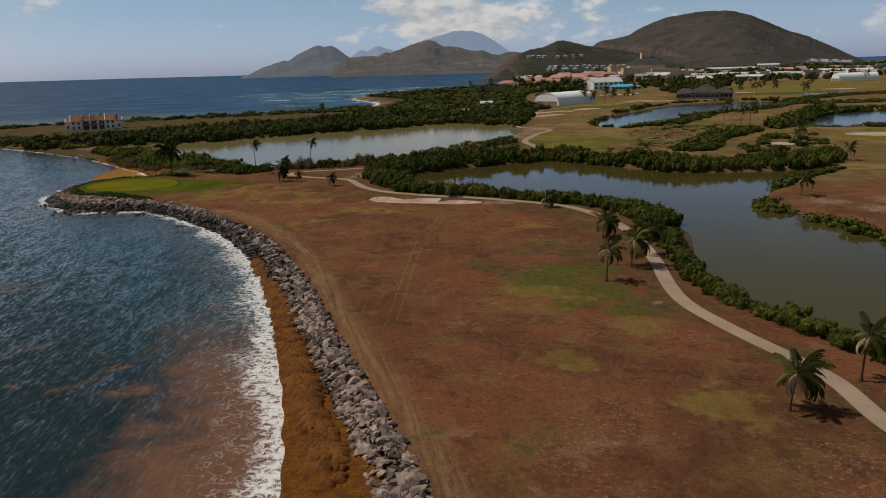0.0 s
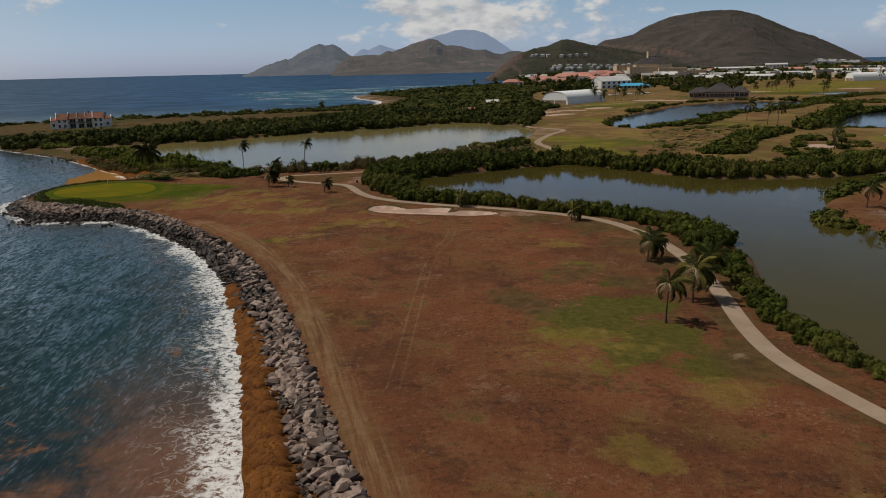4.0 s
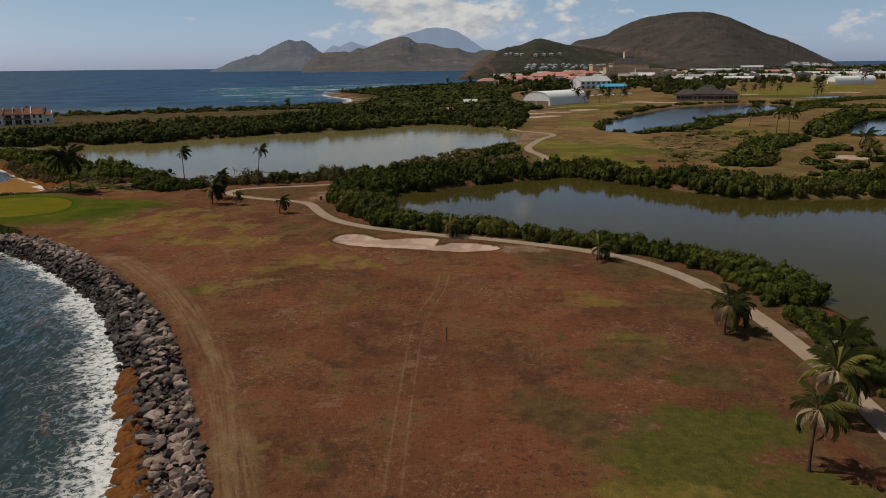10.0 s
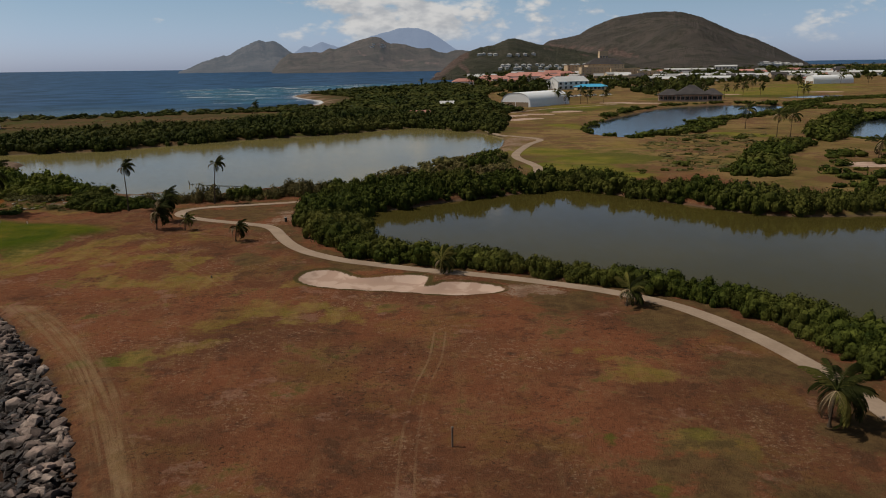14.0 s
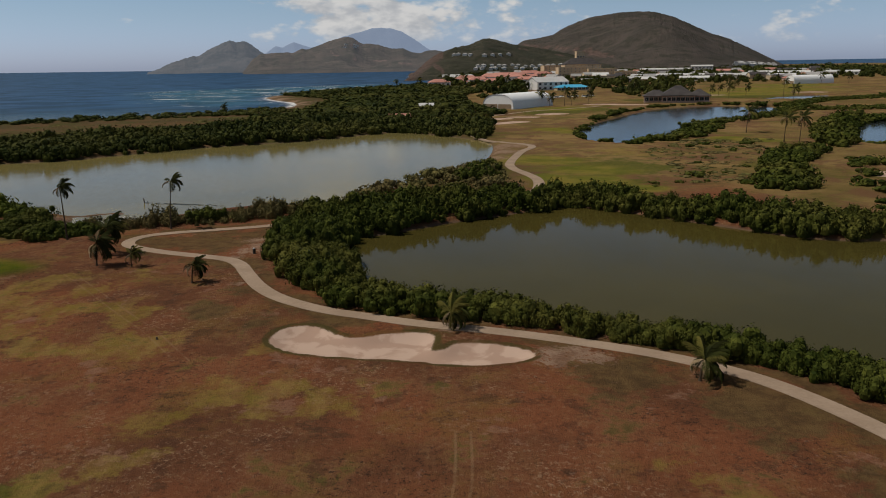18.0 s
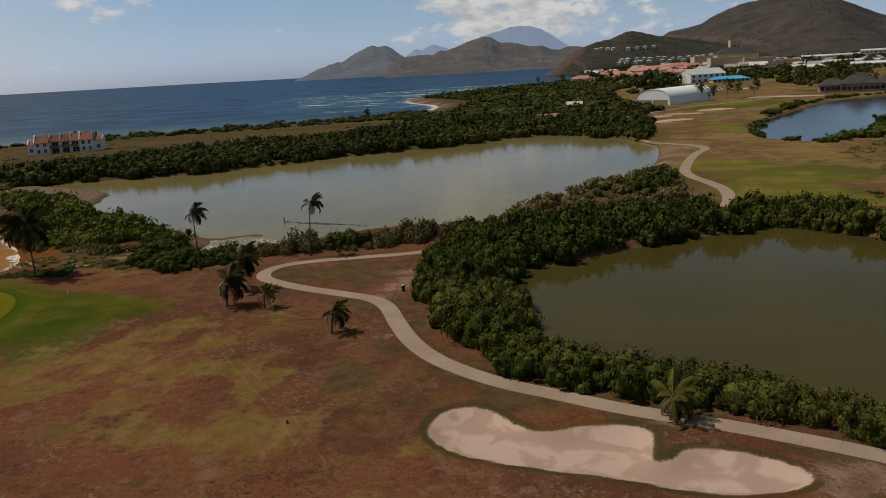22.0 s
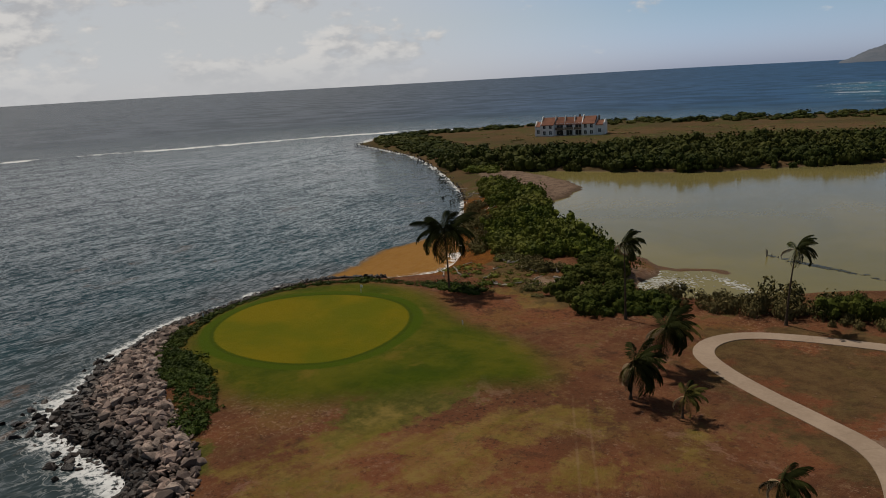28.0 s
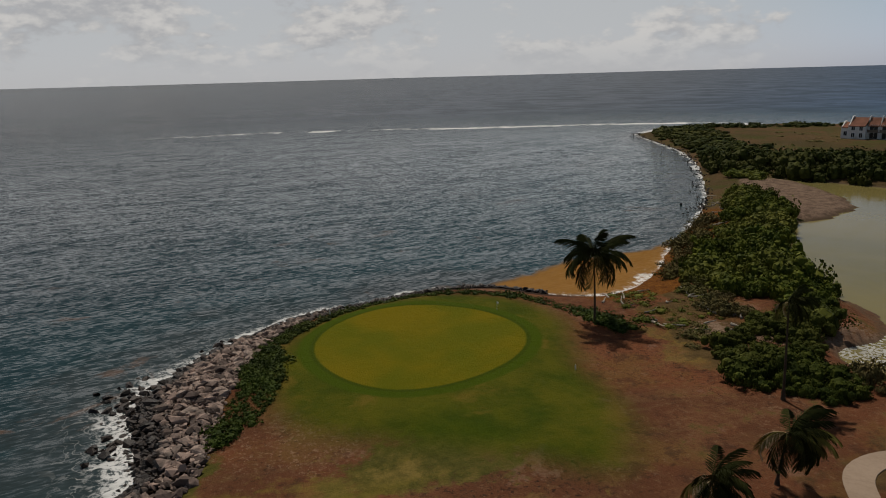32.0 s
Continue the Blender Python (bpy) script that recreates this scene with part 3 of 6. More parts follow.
GREEN = [(-83, 126.5), (-88, 130), (-91, 135.5), (-90.3, 141), (-86, 145.5), (-80, 147.2), (-74.5, 146), (-70, 142), (-67.3, 136), (-67.5, 130.5), (-71, 127), (-77, 125.5)]
APRON = [(-83, 121.5), (-91, 127.5), (-95.5, 135), (-95.5, 144), (-89, 152.5), (-78, 153.5), (-68, 148.5), (-60, 147), (-52, 143.5), (-48, 138), (-55, 131.5), (-63, 121), (-71, 119)]
BUNKER = [(-13.6, 109), (-13.4, 111.8), (-12.3, 113.3), (-10.6, 113.9), (-8.8, 112.9), (-7, 110.8), (-5, 109.9), (-2.9, 110.8), (0.3, 111.3), (2.2, 110.4), (2.3, 108.3),
          (2.0, 105.9), (3.3, 106.4), (4.3, 107.8), (7.2, 107.6), (10.3, 106), (11.4, 104.2), (9.6, 102.4), (6.1, 101.7), (2.9, 102.2), (-0.3, 103.3), (-7.5, 104.9), (-11.4, 106.4)]
CARTPATH = [(72, -52), (61, -34), (52, -18), (47, -8), (44.6, 0.2), (44.2, 8.8), (42.4, 15.3), (39.6, 23), (36.9, 32.1), (36.4, 40.5), (37, 52), (37.1, 62.5), (36.5, 72.5), (35.2, 80.5), (32.8, 89), (28.8, 97.5), (23, 103.4), (16.4, 107.3),
            (8.9, 110.7), (1.1, 113.6), (-4, 116.1), (-8.4, 118.2), (-12, 120.7), (-15.4, 124), (-18.2, 128.3), (-20.7, 133.9), (-23, 139.6), (-25.6, 143), (-30, 145.5), (-35.1, 148), (-39.6, 150.6), (-42.6, 153.4),
            (-43.2, 157.2), (-41.2, 160.6), (-36.4, 163), (-31, 164.2), (-25, 165.2), (-18, 168)]
FARPATH = [(20, 186), (25.2, 197.8), (27.2, 211), (25.8, 221), (24, 230), (24.6, 242), (30.5, 266), (36, 281), (34, 291), (27.9, 299), (19.5, 329), (17.5, 358), (30, 420), (70, 470), (110, 500)]
REEF = [(-430, 60), (-434, 139), (-428, 190), (-412, 235), (-388, 290), (-368, 340), (-345, 385), (-312, 405)]
COVE = [(-101, 154), (-108.5, 173), (-108.5, 184), (-113, 198), (-106, 189), (-98, 181), (-91, 172), (-90, 166), (-93, 160)]
SURF = [(-330, 1000), (-212, 700), (-150, 610), (-110, 640), (-150, 760), (-120, 900), (-60, 1050), (-30, 1200), (-120, 1150)]
TRACK_RUTS = [(2.9, 24), (2.7, 32), (2.5, 40), (2.2, 49.4), (2.0, 58.4), (1.9, 67.8), (2.4, 76), (3.5, 82.5), (3.9, 90)]
TRACK_RUTS_2 = [(-46, 139), (-43.6, 135.7), (-36.6, 126.6), (-30.2, 118.3), (-26, 113), (-20, 104)]


def spline(pts, n=6, closed=False):
    """A smooth line through the corners of the plan."""
    p = np.array(pts, float)
    out, m = [], len(p)
    for i in range(m if closed else m - 1):
        a, b = p[i], p[(i + 1) % m]
        p0 = p[(i - 1) % m] if closed or i else a
        p3 = p[(i + 2) % m] if closed or i + 2 < m else b
        for k in range(n):
            t = k / n
            out.append(0.5 * (2 * a + (b - p0) * t + (2 * p0 - 5 * a + 4 * b - p3) * t * t + (3 * a - p0 - 3 * b + p3) * t ** 3))
    if not closed:
        out.append(p[-1])
    return np.array(out)


def in_blocks(P, n, work):
    """Work over many points, some at a time."""
    step = max(1, 400000 // n)
    return np.concatenate([work(P[i:i + step]) for i in range(0, len(P), step)]) if len(P) else work(P)


def line_distance(P, line, closed=False):
    a = line if closed else line[:-1]
    ab = (np.roll(line, -1, axis=0) if closed else line[1:]) - a
    size = np.maximum((ab * ab).sum(1), 1e-9)

    def work(Q):
        dx, dy = Q[:, :1] - a[:, 0], Q[:, 1:] - a[:, 1]
        t = np.clip((dx * ab[:, 0] + dy * ab[:, 1]) / size, 0, 1)
        dx -= t * ab[:, 0]
        dy -= t * ab[:, 1]
        return np.sqrt((dx * dx + dy * dy).min(1))

    return in_blocks(np.asarray(P, float), len(a), work)


def within_shape(P, poly):
    a = np.asarray(poly, float)
    b = np.roll(a, -1, axis=0)
    keep = a[:, 1] != b[:, 1]
    a, b = a[keep], b[keep]
    slope = (b[:, 0] - a[:, 0]) / (b[:, 1] - a[:, 1])

    def work(Q):
        y = Q[:, 1:]
        cross = (a[:, 1] > y) != (b[:, 1] > y)
        return (cross & (Q[:, :1] < slope * (y - a[:, 1]) + a[:, 0])).sum(1) % 2 == 1

    return in_blocks(np.asarray(P, float) + np.array((0.000137, 0.000173)), len(a), work)


def signed(P, poly):
    """Metres to the outline, below zero inside it."""
    d = line_distance(P, poly, True)
    return np.where(within_shape(P, poly), -d, d)


def smooth(x):
    x = np.clip(x, 0, 1)
    return x * x * (3 - 2 * x)


def wavy(P, scale, seed):
    """Cheap smooth undulation between about -1 and 1."""
    r = np.random.RandomState(seed)
    z = np.zeros(len(P))
    for k in range(7):
        a, f, ph = r.uniform(0, 6.28), scale * r.uniform(0.6, 2.2), r.uniform(0, 6.28)
        z += np.sin(P[:, 0] * f * math.cos(a) + P[:, 1] * f * math.sin(a) + ph) / 3.0
    return z


LAND = np.vstack([spline(SHORE[4:], 4), spline(SHORE_N, 2)])
LAND = np.vstack([np.array(SHORE[:4], float), LAND])
PONDS = [spline(q, 4, True) for q in (POND_1, POND_2, POND_3, POND_4, POND_5)]
MUD_S, GREEN_S, APRON_S, BUNKER_S = (spline(q, 4, True) for q in (MUD, GREEN, APRON, BUNKER))
BAR_S = spline([(-72, 187), (-68, 185.4), (-64.5, 182.6), (-61, 182.6), (-57.5, 184.8), (-55, 184.2)], 3)
PATH_S, FAR_S = spline(CARTPATH, 6), spline(FARPATH, 5)
FAR_BUNKERS = [(29.6, 398, 5), (38, 407, 5), (51, 418, 6), (43, 386, 5), (35, 383, 5), (68, 436, 6), (112, 517, 8), (126, 507, 8), (150, 235, 8), (108, 208, 5), (215, 620, 9), (240, 560, 7), (300, 640, 10)]
LUSH = [(25, 57.4, 1.5), (27, 57, 1.3), (22, 67.5, 1.0), (17.7, 60.3, 1.0), (15.8, 67, 0.9), (-25.5, 82.6, 1.6), (-28.5, 82.3, 1.2), (-62.5, 113.5, 2.0), (-60, 112, 1.5), (42, 214, 5), (47, 206, 4), (52, 342, 6), (26, 48, 5), (22, 42.5, 6), (27, 39, 5), (24, 34, 4), (30, 30, 3.5), (-58, 131, 5), (-56, 125, 4), (40, 200, 10), (50, 230, 14), (36, 208, 9), (90, 470, 20), (70, 450, 18), (150, 560, 18), (230, 590, 30)]
OLIVE = [(21.5, 66, 3), (18, 61, 2), (24, 65, 2.5), (17.5, 83, 3), (21, 78, 3), (-11, 93, 3), (-40, 114, 4), (-26, 109, 4), (-70, 162, 5), (-77, 165, 5), (-64, 158.5, 4), (-84, 168, 4), (-30, 157, 3), (31, 25, 6), (20, 36, 7), (33, 4, 6), (-8, 45, 2.6), (-20, 85.8, 2.2), (-17.5, 87.6, 2.2), (-24, 83.2, 2), (-43, 134, 5), (-38, 128, 4), (-33, 122, 4), (-10, 98, 3), (-7, 97, 3), (-13, 107, 3), (-6, 95, 4), (-15, 98, 4), (-27, 108, 7), (-52, 116, 6),
         (-57, 115, 4), (-48, 124, 7), (-40, 119, 6), (-54, 122, 7), (-46, 130, 5), (-30, 118, 5), (-36, 110, 5), (-18, 92, 4), (22, 14, 5), (60, 262, 12), (70, 300, 14), (-34, 136, 3)]
DULL = [(-32, 156, 10), (-37, 155, 6), (-38, 157, 4), (-25, 158, 5), (26, 92, 7), (18, 99, 5), (31, 80, 5), (34, 68, 4), (14, 50, 5), (21, 62, 5), (28, 58, 4), (34, 30, 4), (-16, 116, 3), (-22, 119, 3), (-10, 114, 3), (-218, 345, 12), (-62, 162, 5), (-70, 165, 5), (-78, 168, 6), (-86, 168, 5)]
MOWN = [(34, 246, 14), (42, 226, 13), (40, 208, 10), (30, 214, 7), (47, 197, 6), (28, 203, 4), (110, 290, 10), (104, 300, 8), (60, 330, 9), (52, 345, 9), (80, 480, 20), (300, 700, 60), (240, 640, 50), (360, 790, 50), (140, 225, 14), (160, 250, 14)]
BARE = [(13, 104.5, 2.6), (15, 105, 2.4), (12.5, 102.5, 1.8), (16.5, 103.5, 2.0), (-23.5, 148, 2.6), (-22.5, 151.5, 2.6), (-24, 155, 2.0), (-25, 143.8, 1.6), (-86, 585, 16), (-90, 620, 17), (-103, 655, 16), (-128, 735, 18), (-114, 695, 17), (-108, 790, 14), (-86, 545, 11), (33.5, 33, 1.0), (-70, 165, 3), (-66, 168, 2.5), (3.5, 112.2, 1.2), (39, 68, 1.4),
        (-21, 130, 1.0), (78, 98, 5), (85, 90, 5), (92, 100, 6), (29, 286, 8), (26, 268, 7), (22, 254, 6), (34, 290, 5), (24, 278, 6), (14, 214, 4), (20, 206, 4), (-62, 176, 5)]


def axis_steps(lo, hi, step, far_lo, far_hi, growth=1.07, reach=0.0, coarse=2.5):
    mid = list(np.arange(lo, hi + 1e-6, step))
    s, x = step, mid[-1]
    if reach:
        mid += list(np.arange(hi + coarse, reach, coarse))
        s, x = coarse, mid[-1]
    while x < far_hi:
        s *= growth
        x = min(x + s, far_hi)
        mid.append(x)
    s, x = step, mid[0]
    while x > far_lo:
        s *= growth
        x = max(x - s, far_lo)
        mid.insert(0, x)
    return np.array(mid)


def horizon_rise(P):
    """Far out the sheet lifts a little, so that its rim stands at the true horizon."""
    r = np.hypot(P[:, 0], P[:, 1] - 20)
    return np.clip((r - 2000) / 2800, 0, 1.2) ** 2 * 11.0


def sheet(name, xs, ys, height, mat, attrs):
    X, Y = np.meshgrid(xs, ys)
    n, k = len(xs), len(ys)
    co = np.stack([X.ravel(), Y.ravel(), height], 1)
    i = (np.arange(k - 1)[:, None] * n + np.arange(n - 1)).ravel()
    quads = np.stack([i, i + 1, i + n + 1, i + n], 1)
    me = mesh_from(name, co, quads, mat, True)
    for key, v in attrs.items():
        a = me.attributes.new(key, "FLOAT", "POINT")
        a.data.foreach_set("value", np.asarray(v, np.float32))
    return new(name, me)


def mesh_from(name, co, faces, mat, shade=False):
    """A mesh out of arrays of corners and of equal-sided faces."""
    co, faces = np.asarray(co, np.float32), np.asarray(faces, np.int32)
    me = bpy.data.meshes.new(name)
    me.vertices.add(len(co))
    me.vertices.foreach_set("co", co.ravel())
    k = faces.shape[1]
    me.loops.add(faces.size)
    me.loops.foreach_set("vertex_index", faces.ravel())
    me.polygons.add(len(faces))
    me.polygons.foreach_set("loop_start", np.arange(len(faces), dtype=np.int32) * k)
    me.polygons.foreach_set("use_smooth", np.full(len(faces), shade))
    me.update(calc_edges=True)
    me.materials.append(mat)
    return me


def part(name, me, parent, label="", m=None):
    ob = new(name, me)
    ob.parent = parent
    if m is not None:
        ob.matrix_basis = m
    return tagged(ob, label)


def land_height(P):
    """Height of the ground, with the distances that it comes from."""
    coast = -signed(P, LAND)
    pond = np.min([signed(P, q) for q in PONDS], axis=0)
    mud = signed(P, MUD_S)
    pond = np.where(mud < 0, np.maximum(pond, -0.4 - mud), pond)
    green, apron, bunker = signed(P, GREEN_S), signed(P, APRON_S), signed(P, BUNKER_S)
    run = np.interp(P[:, 1], [10, 50], [13.0, 8.5])
    c = np.clip(coast / run, 0, 1)
    z = -1.52 + 1.62 * (1 - (1 - c) ** 1.7)
    z = np.where(coast < 0, -1.52 + np.maximum(coast, -12) * 0.25, z)
    z += 0.05 * wavy(P, 0.55, 8) * np.clip(1 - np.abs(coast) / 7, 0, 1)
    track = np.interp(P[:, 1], [-20, 5, 30, 100, 112], [14.0, 9.6, 7.7, 7.4, -30.0])
    z -= 0.38 * smooth((track - 2.6 + 0.5 * wavy(P, 1.1, 9) - coast) / 0.9) * smooth((coast - 2) / 2)
    inland = smooth((coast - 6) / 20)
    z += inland * 0.16 * wavy(P, 0.11, 3)
    z += 0.55 * smooth((3.0 - apron) / 9.0)
    z = z - 0.5 * smooth(-bunker / 1.3) + 0.12 * smooth(1 - np.abs(bunker - 0.5) / 1.2)
    z = np.where(pond < 4, np.minimum(z, -0.85 + 0.42 * np.maximum(pond, -3.0)), z)
    z = np.where(mud < 0, np.maximum(z, -0.72 + 0.02 * np.minimum(-mud, 10)), z)
    bar = line_distance(P, BAR_S)
    z = np.where(bar < 2.2, np.maximum(z, -0.73 - 0.12 * bar ** 2 + 0.05 * wavy(P, 1.6, 31)), z)
    pond = np.where(bar < 2.2, np.maximum(pond, 0.5 - 0.3 * bar), pond)
    far = smooth((P[:, 1] - 600) / 1200) * smooth((coast - 10) / 80)
    z += far * 6.0
    return z + horizon_rise(P), dict(coast=coast, pond=pond, mud=mud, green=green, apron=apron, bunker=bunker)


def blobs(P, spots):
    v = np.zeros(len(P))
    for x, y, r in spots:
        v = np.maximum(v, np.exp(-((P[:, 0] - x) ** 2 + (P[:, 1] - y) ** 2) / (r * r)))
    return v


def build_land():
    xs = axis_steps(-104, 56, 0.85, -4850, 4850, 1.11, 130.0)
    ys = axis_steps(-22, 190, 0.85, -4850, 4850, 1.11, 700.0, 3.2)
    X, Y = np.meshgrid(xs, ys)
    P = np.stack([X.ravel(), Y.ravel()], 1)
    z, d = land_height(P)
    sand = np.minimum(d["bunker"], np.min([np.hypot((P[:, 0] - x) / 1.5, P[:, 1] - y) - r for x, y, r in FAR_BUNKERS], axis=0))
    track = np.interp(P[:, 1], [-20, 5, 30, 100, 112], [14.0, 9.6, 7.7, 7.4, -30.0])
    rut = np.full(len(P), 9.0)
    for line in (spline(TRACK_RUTS), spline(TRACK_RUTS_2)):
        s = line_distance(P, line)
        side = np.where(P[:, 0] < np.interp(P[:, 1], line[np.argsort(line[:, 1]), 1], line[np.argsort(line[:, 1]), 0]), -1, 1)
        s = np.where((P[:, 1] < line[:, 1].min() + 0.6) | (P[:, 1] > line[:, 1].max() - 0.6), 9.0, s)
        rut = np.where(s < np.abs(rut), s * side, rut)
    far = np.maximum(smooth((P[:, 1] - 185) / 30), smooth((P[:, 0] - 62) / 8) * smooth((P[:, 1] - 110) / 30))
    weed = np.maximum(smooth((67 - P[:, 1]) / 9) * smooth((np.interp(P[:, 1], [-20, -8, 14, 26, 37], [10.0, 8.0, 5.2, 3.8, 2.6]) - d["coast"]) / 0.8), smooth((P[:, 1] - 158) / 5) * smooth((225 - P[:, 1]) / 15) * smooth((8 - d["coast"]) / 1.5))
    g = sheet("ground", xs, ys, z, GROUND, dict(coast=d["coast"], pond=d["pond"], mud=d["mud"], green=d["green"], apron=d["apron"], sand=sand,
                                             track=track, rut=rut, far=far, fair=smooth((P[:, 0] - 12) / 25), weed=weed, mown=blobs(P, MOWN), dull=np.maximum(blobs(P, DULL), 0.62 * smooth(1.6 - line_distance(P, PATH_S) / 3.2)), lush=blobs(P, LUSH), olive=blobs(P, OLIVE), bare=blobs(P, BARE)))
    tagged(g, "dry reddish-brown golf fairway with a green, a bunker and worn tracks", "ground", kind="structure")


def build_sea():
    xs = axis_steps(-130, 6, 1.6, -4850, 4850)
    ys = axis_steps(-30, 240, 1.6, -4850, 4850)
    X, Y = np.meshgrid(xs, ys)
    P = np.stack([X.ravel(), Y.ravel()], 1)
    coast = signed(P, LAND)
    near = spline(SHORE[2:30], 3)
    out = line_distance(P, near)
    reef = line_distance(P, spline(REEF, 4))
    side = np.where(within_shape(P, np.vstack([spline(REEF, 4), [(0, 405), (0, -4900), (-430, -4900)]])), -1.0, 1.0)
    swell = 0.02 * wavy(P, 0.5, 11) * smooth((coast + 1) / 20) * smooth((500 - np.abs(P[:, 0])) / 300)
    wash = np.interp(P[:, 1], [-20, 20, 60, 110, 140, 160, 230, 320, 420], [4.2, 5.2, 6.0, 3.5, 2.0, 1.1, 2.2, 2.6, 9.0])
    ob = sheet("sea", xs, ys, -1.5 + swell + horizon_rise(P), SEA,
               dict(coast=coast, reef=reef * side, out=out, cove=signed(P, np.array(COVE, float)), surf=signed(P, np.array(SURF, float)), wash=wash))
    tagged(ob, "choppy grey-blue sea with foam along the shore", "sea", kind="structure")


def build_ponds():
    for name, q, mat, lab in zip(("water_1", "water_2", "water_3", "water_4", "water_5"), PONDS, (POND_BROWN, POND_PALE, POND_BLUE, POND_BLUE, POND_BLUE),
                                 ("still brown-green pond water", "pale silty pond water", "blue-grey pond water", "blue-grey pond water", "small blue-grey pond on the farther course")):
        bm = bmesh.new()
        c = q.mean(0)
        face = bm.faces.new([bm.verts.new((*(v + (v - c) / np.linalg.norm(v - c) * 1.5), -0.8)) for v in q])
        bmesh.ops.triangulate(bm, faces=[face])
        if face_up(bm):
            bmesh.ops.reverse_faces(bm, faces=bm.faces[:])
        me = bpy.data.meshes.new(name)
        bm.to_mesh(me)
        bm.free()
        me.materials.append(mat)
        tagged(new(name, me), lab, "pond", kind="structure")


def face_up(bm):
    bm.normal_update()
    return sum(f.normal.z for f in bm.faces) < 0


def ribbon(name, line, width, thick, mat, label, step=2.4):
    """A paved path of cast slabs, each a little apart from the next."""
    seg = np.linalg.norm(np.diff(line, axis=0), axis=1)
    s = np.concatenate([[0], np.cumsum(seg)])
    n = int(s[-1] / step)
    height = land_height(line)[0]
    root = tagged(new(name), label, "path", kind="structure")
    for i in range(n):
        t = np.linspace(i * step + 0.004, (i + 1) * step - 0.004, 4)
        c = np.stack([np.interp(t, s, line[:, 0]), np.interp(t, s, line[:, 1])], 1)
        e = 0.2
        tan = np.stack([np.interp(t + e, s, line[:, 0]) - np.interp(t - e, s, line[:, 0]), np.interp(t + e, s, line[:, 1]) - np.interp(t - e, s, line[:, 1])], 1)
        nor = np.stack([-tan[:, 1], tan[:, 0]], 1) / np.linalg.norm(tan, axis=1)[:, None]
        w = width / 2
        z = np.interp(t, s, height)
        L, R = c + nor * w, c - nor * w
        top = np.vstack([np.column_stack([L, z + thick]), np.column_stack([R, z + thick])])
        bot = np.vstack([np.column_stack([L + nor * 0.05, z - 0.35]), np.column_stack([R - nor * 0.05, z - 0.35])])
        co = np.vstack([top, bot])
        f = []
        for k in range(3):
            f += [(k, k + 4, k + 5, k + 1), (k + 8, k, k + 1, k + 9), (k + 4, k + 12, k + 13, k + 5)]
        f += [(0, 8, 12, 4), (3, 7, 15, 11)]
        part("slab", mesh_from("slab", co, f, mat), root)
    return root


build_land()
build_sea()
build_ponds()

# ---- far hills: degrees east of ahead and degrees of height of each skyline ----
FRONT = [(-1.3, -1.1), (-1.03, -0.92), (-0.42, -0.45), (0.39, 0.24), (1.19, 0.73), (2.19, 1.06), (3.38, 1.28), (4.2, 1.62), (4.7, 1.68), (5.35, 1.51), (6.33, 1.24), (7.6, 1.05), (9.2, 0.75), (11, 0.35), (13, -0.2), (14.5, -0.7)]
BIG = [(5.2, -0.4), (6.0, 0.6), (6.72, 1.2), (7.11, 1.48), (8.26, 1.64), (9.22, 1.85), (9.77, 2.21), (10.7, 2.6), (11.63, 2.91), (12.6, 3.07), (13.47, 3.17), (14.9, 3.22), (15.81, 3.16), (17.07, 2.85), (18.51, 2.16), (19.58, 1.67), (20.62, 1.35), (22.0, 0.68), (23.39, -0.01), (24.06, -0.37), (24.6, -0.7)]
MID = [(-12.4, -0.5), (-11.6, 0.45), (-11.0, 0.87), (-9.61, 0.93), (-8.82, 0.90), (-8.21, 1.18), (-7.82, 1.1), (-6.41, 1.62), (-5.4, 1.88), (-5.0, 1.95), (-4.6, 1.83), (-4.01, 1.43), (-3.29, 1.46), (-2.01, 1.09), (-1.21, 1.12), (-0.61, 0.84), (0, 0.75), (0.59, 0.94), (1.19, 0.93), (3, 0.5), (5, -0.4)]
LEFT = [(-18.7, -0.5), (-18.38, -0.24), (-17.81, -0.07), (-17.03, 0.29), (-16.25, 0.55), (-15.47, 0.77), (-15.09, 0.76), (-14.49, 1.14), (-13.69, 1.51), (-13.02, 1.79), (-12.52, 1.65), (-12.01, 1.74), (-11.56, 1.49), (-10.99, 1.02), (-10.4, 0.7), (-9.5, 0.4), (-8, 0.1), (-6, -0.4)]
CONE = [(-12, -0.3), (-10.72, 0.82), (-9.99, 1.39), (-9.52, 1.27), (-8.71, 1.63), (-8.2, 1.45), (-7.61, 1.25), (-7.21, 1.32), (-6.3, 1.6), (-5.4, 1.91), (-4.8, 2.1), (-3.99, 2.28), (-3.27, 2.5), (-2.0, 2.48), (-1.2, 2.24), (-0.4, 1.73), (0.59, 1.05), (1.39, 0.69), (3, 0.2), (5, -0.4)]
LOOKOUT = (8.0, -9.3, 25.6)
SLOPES = {}


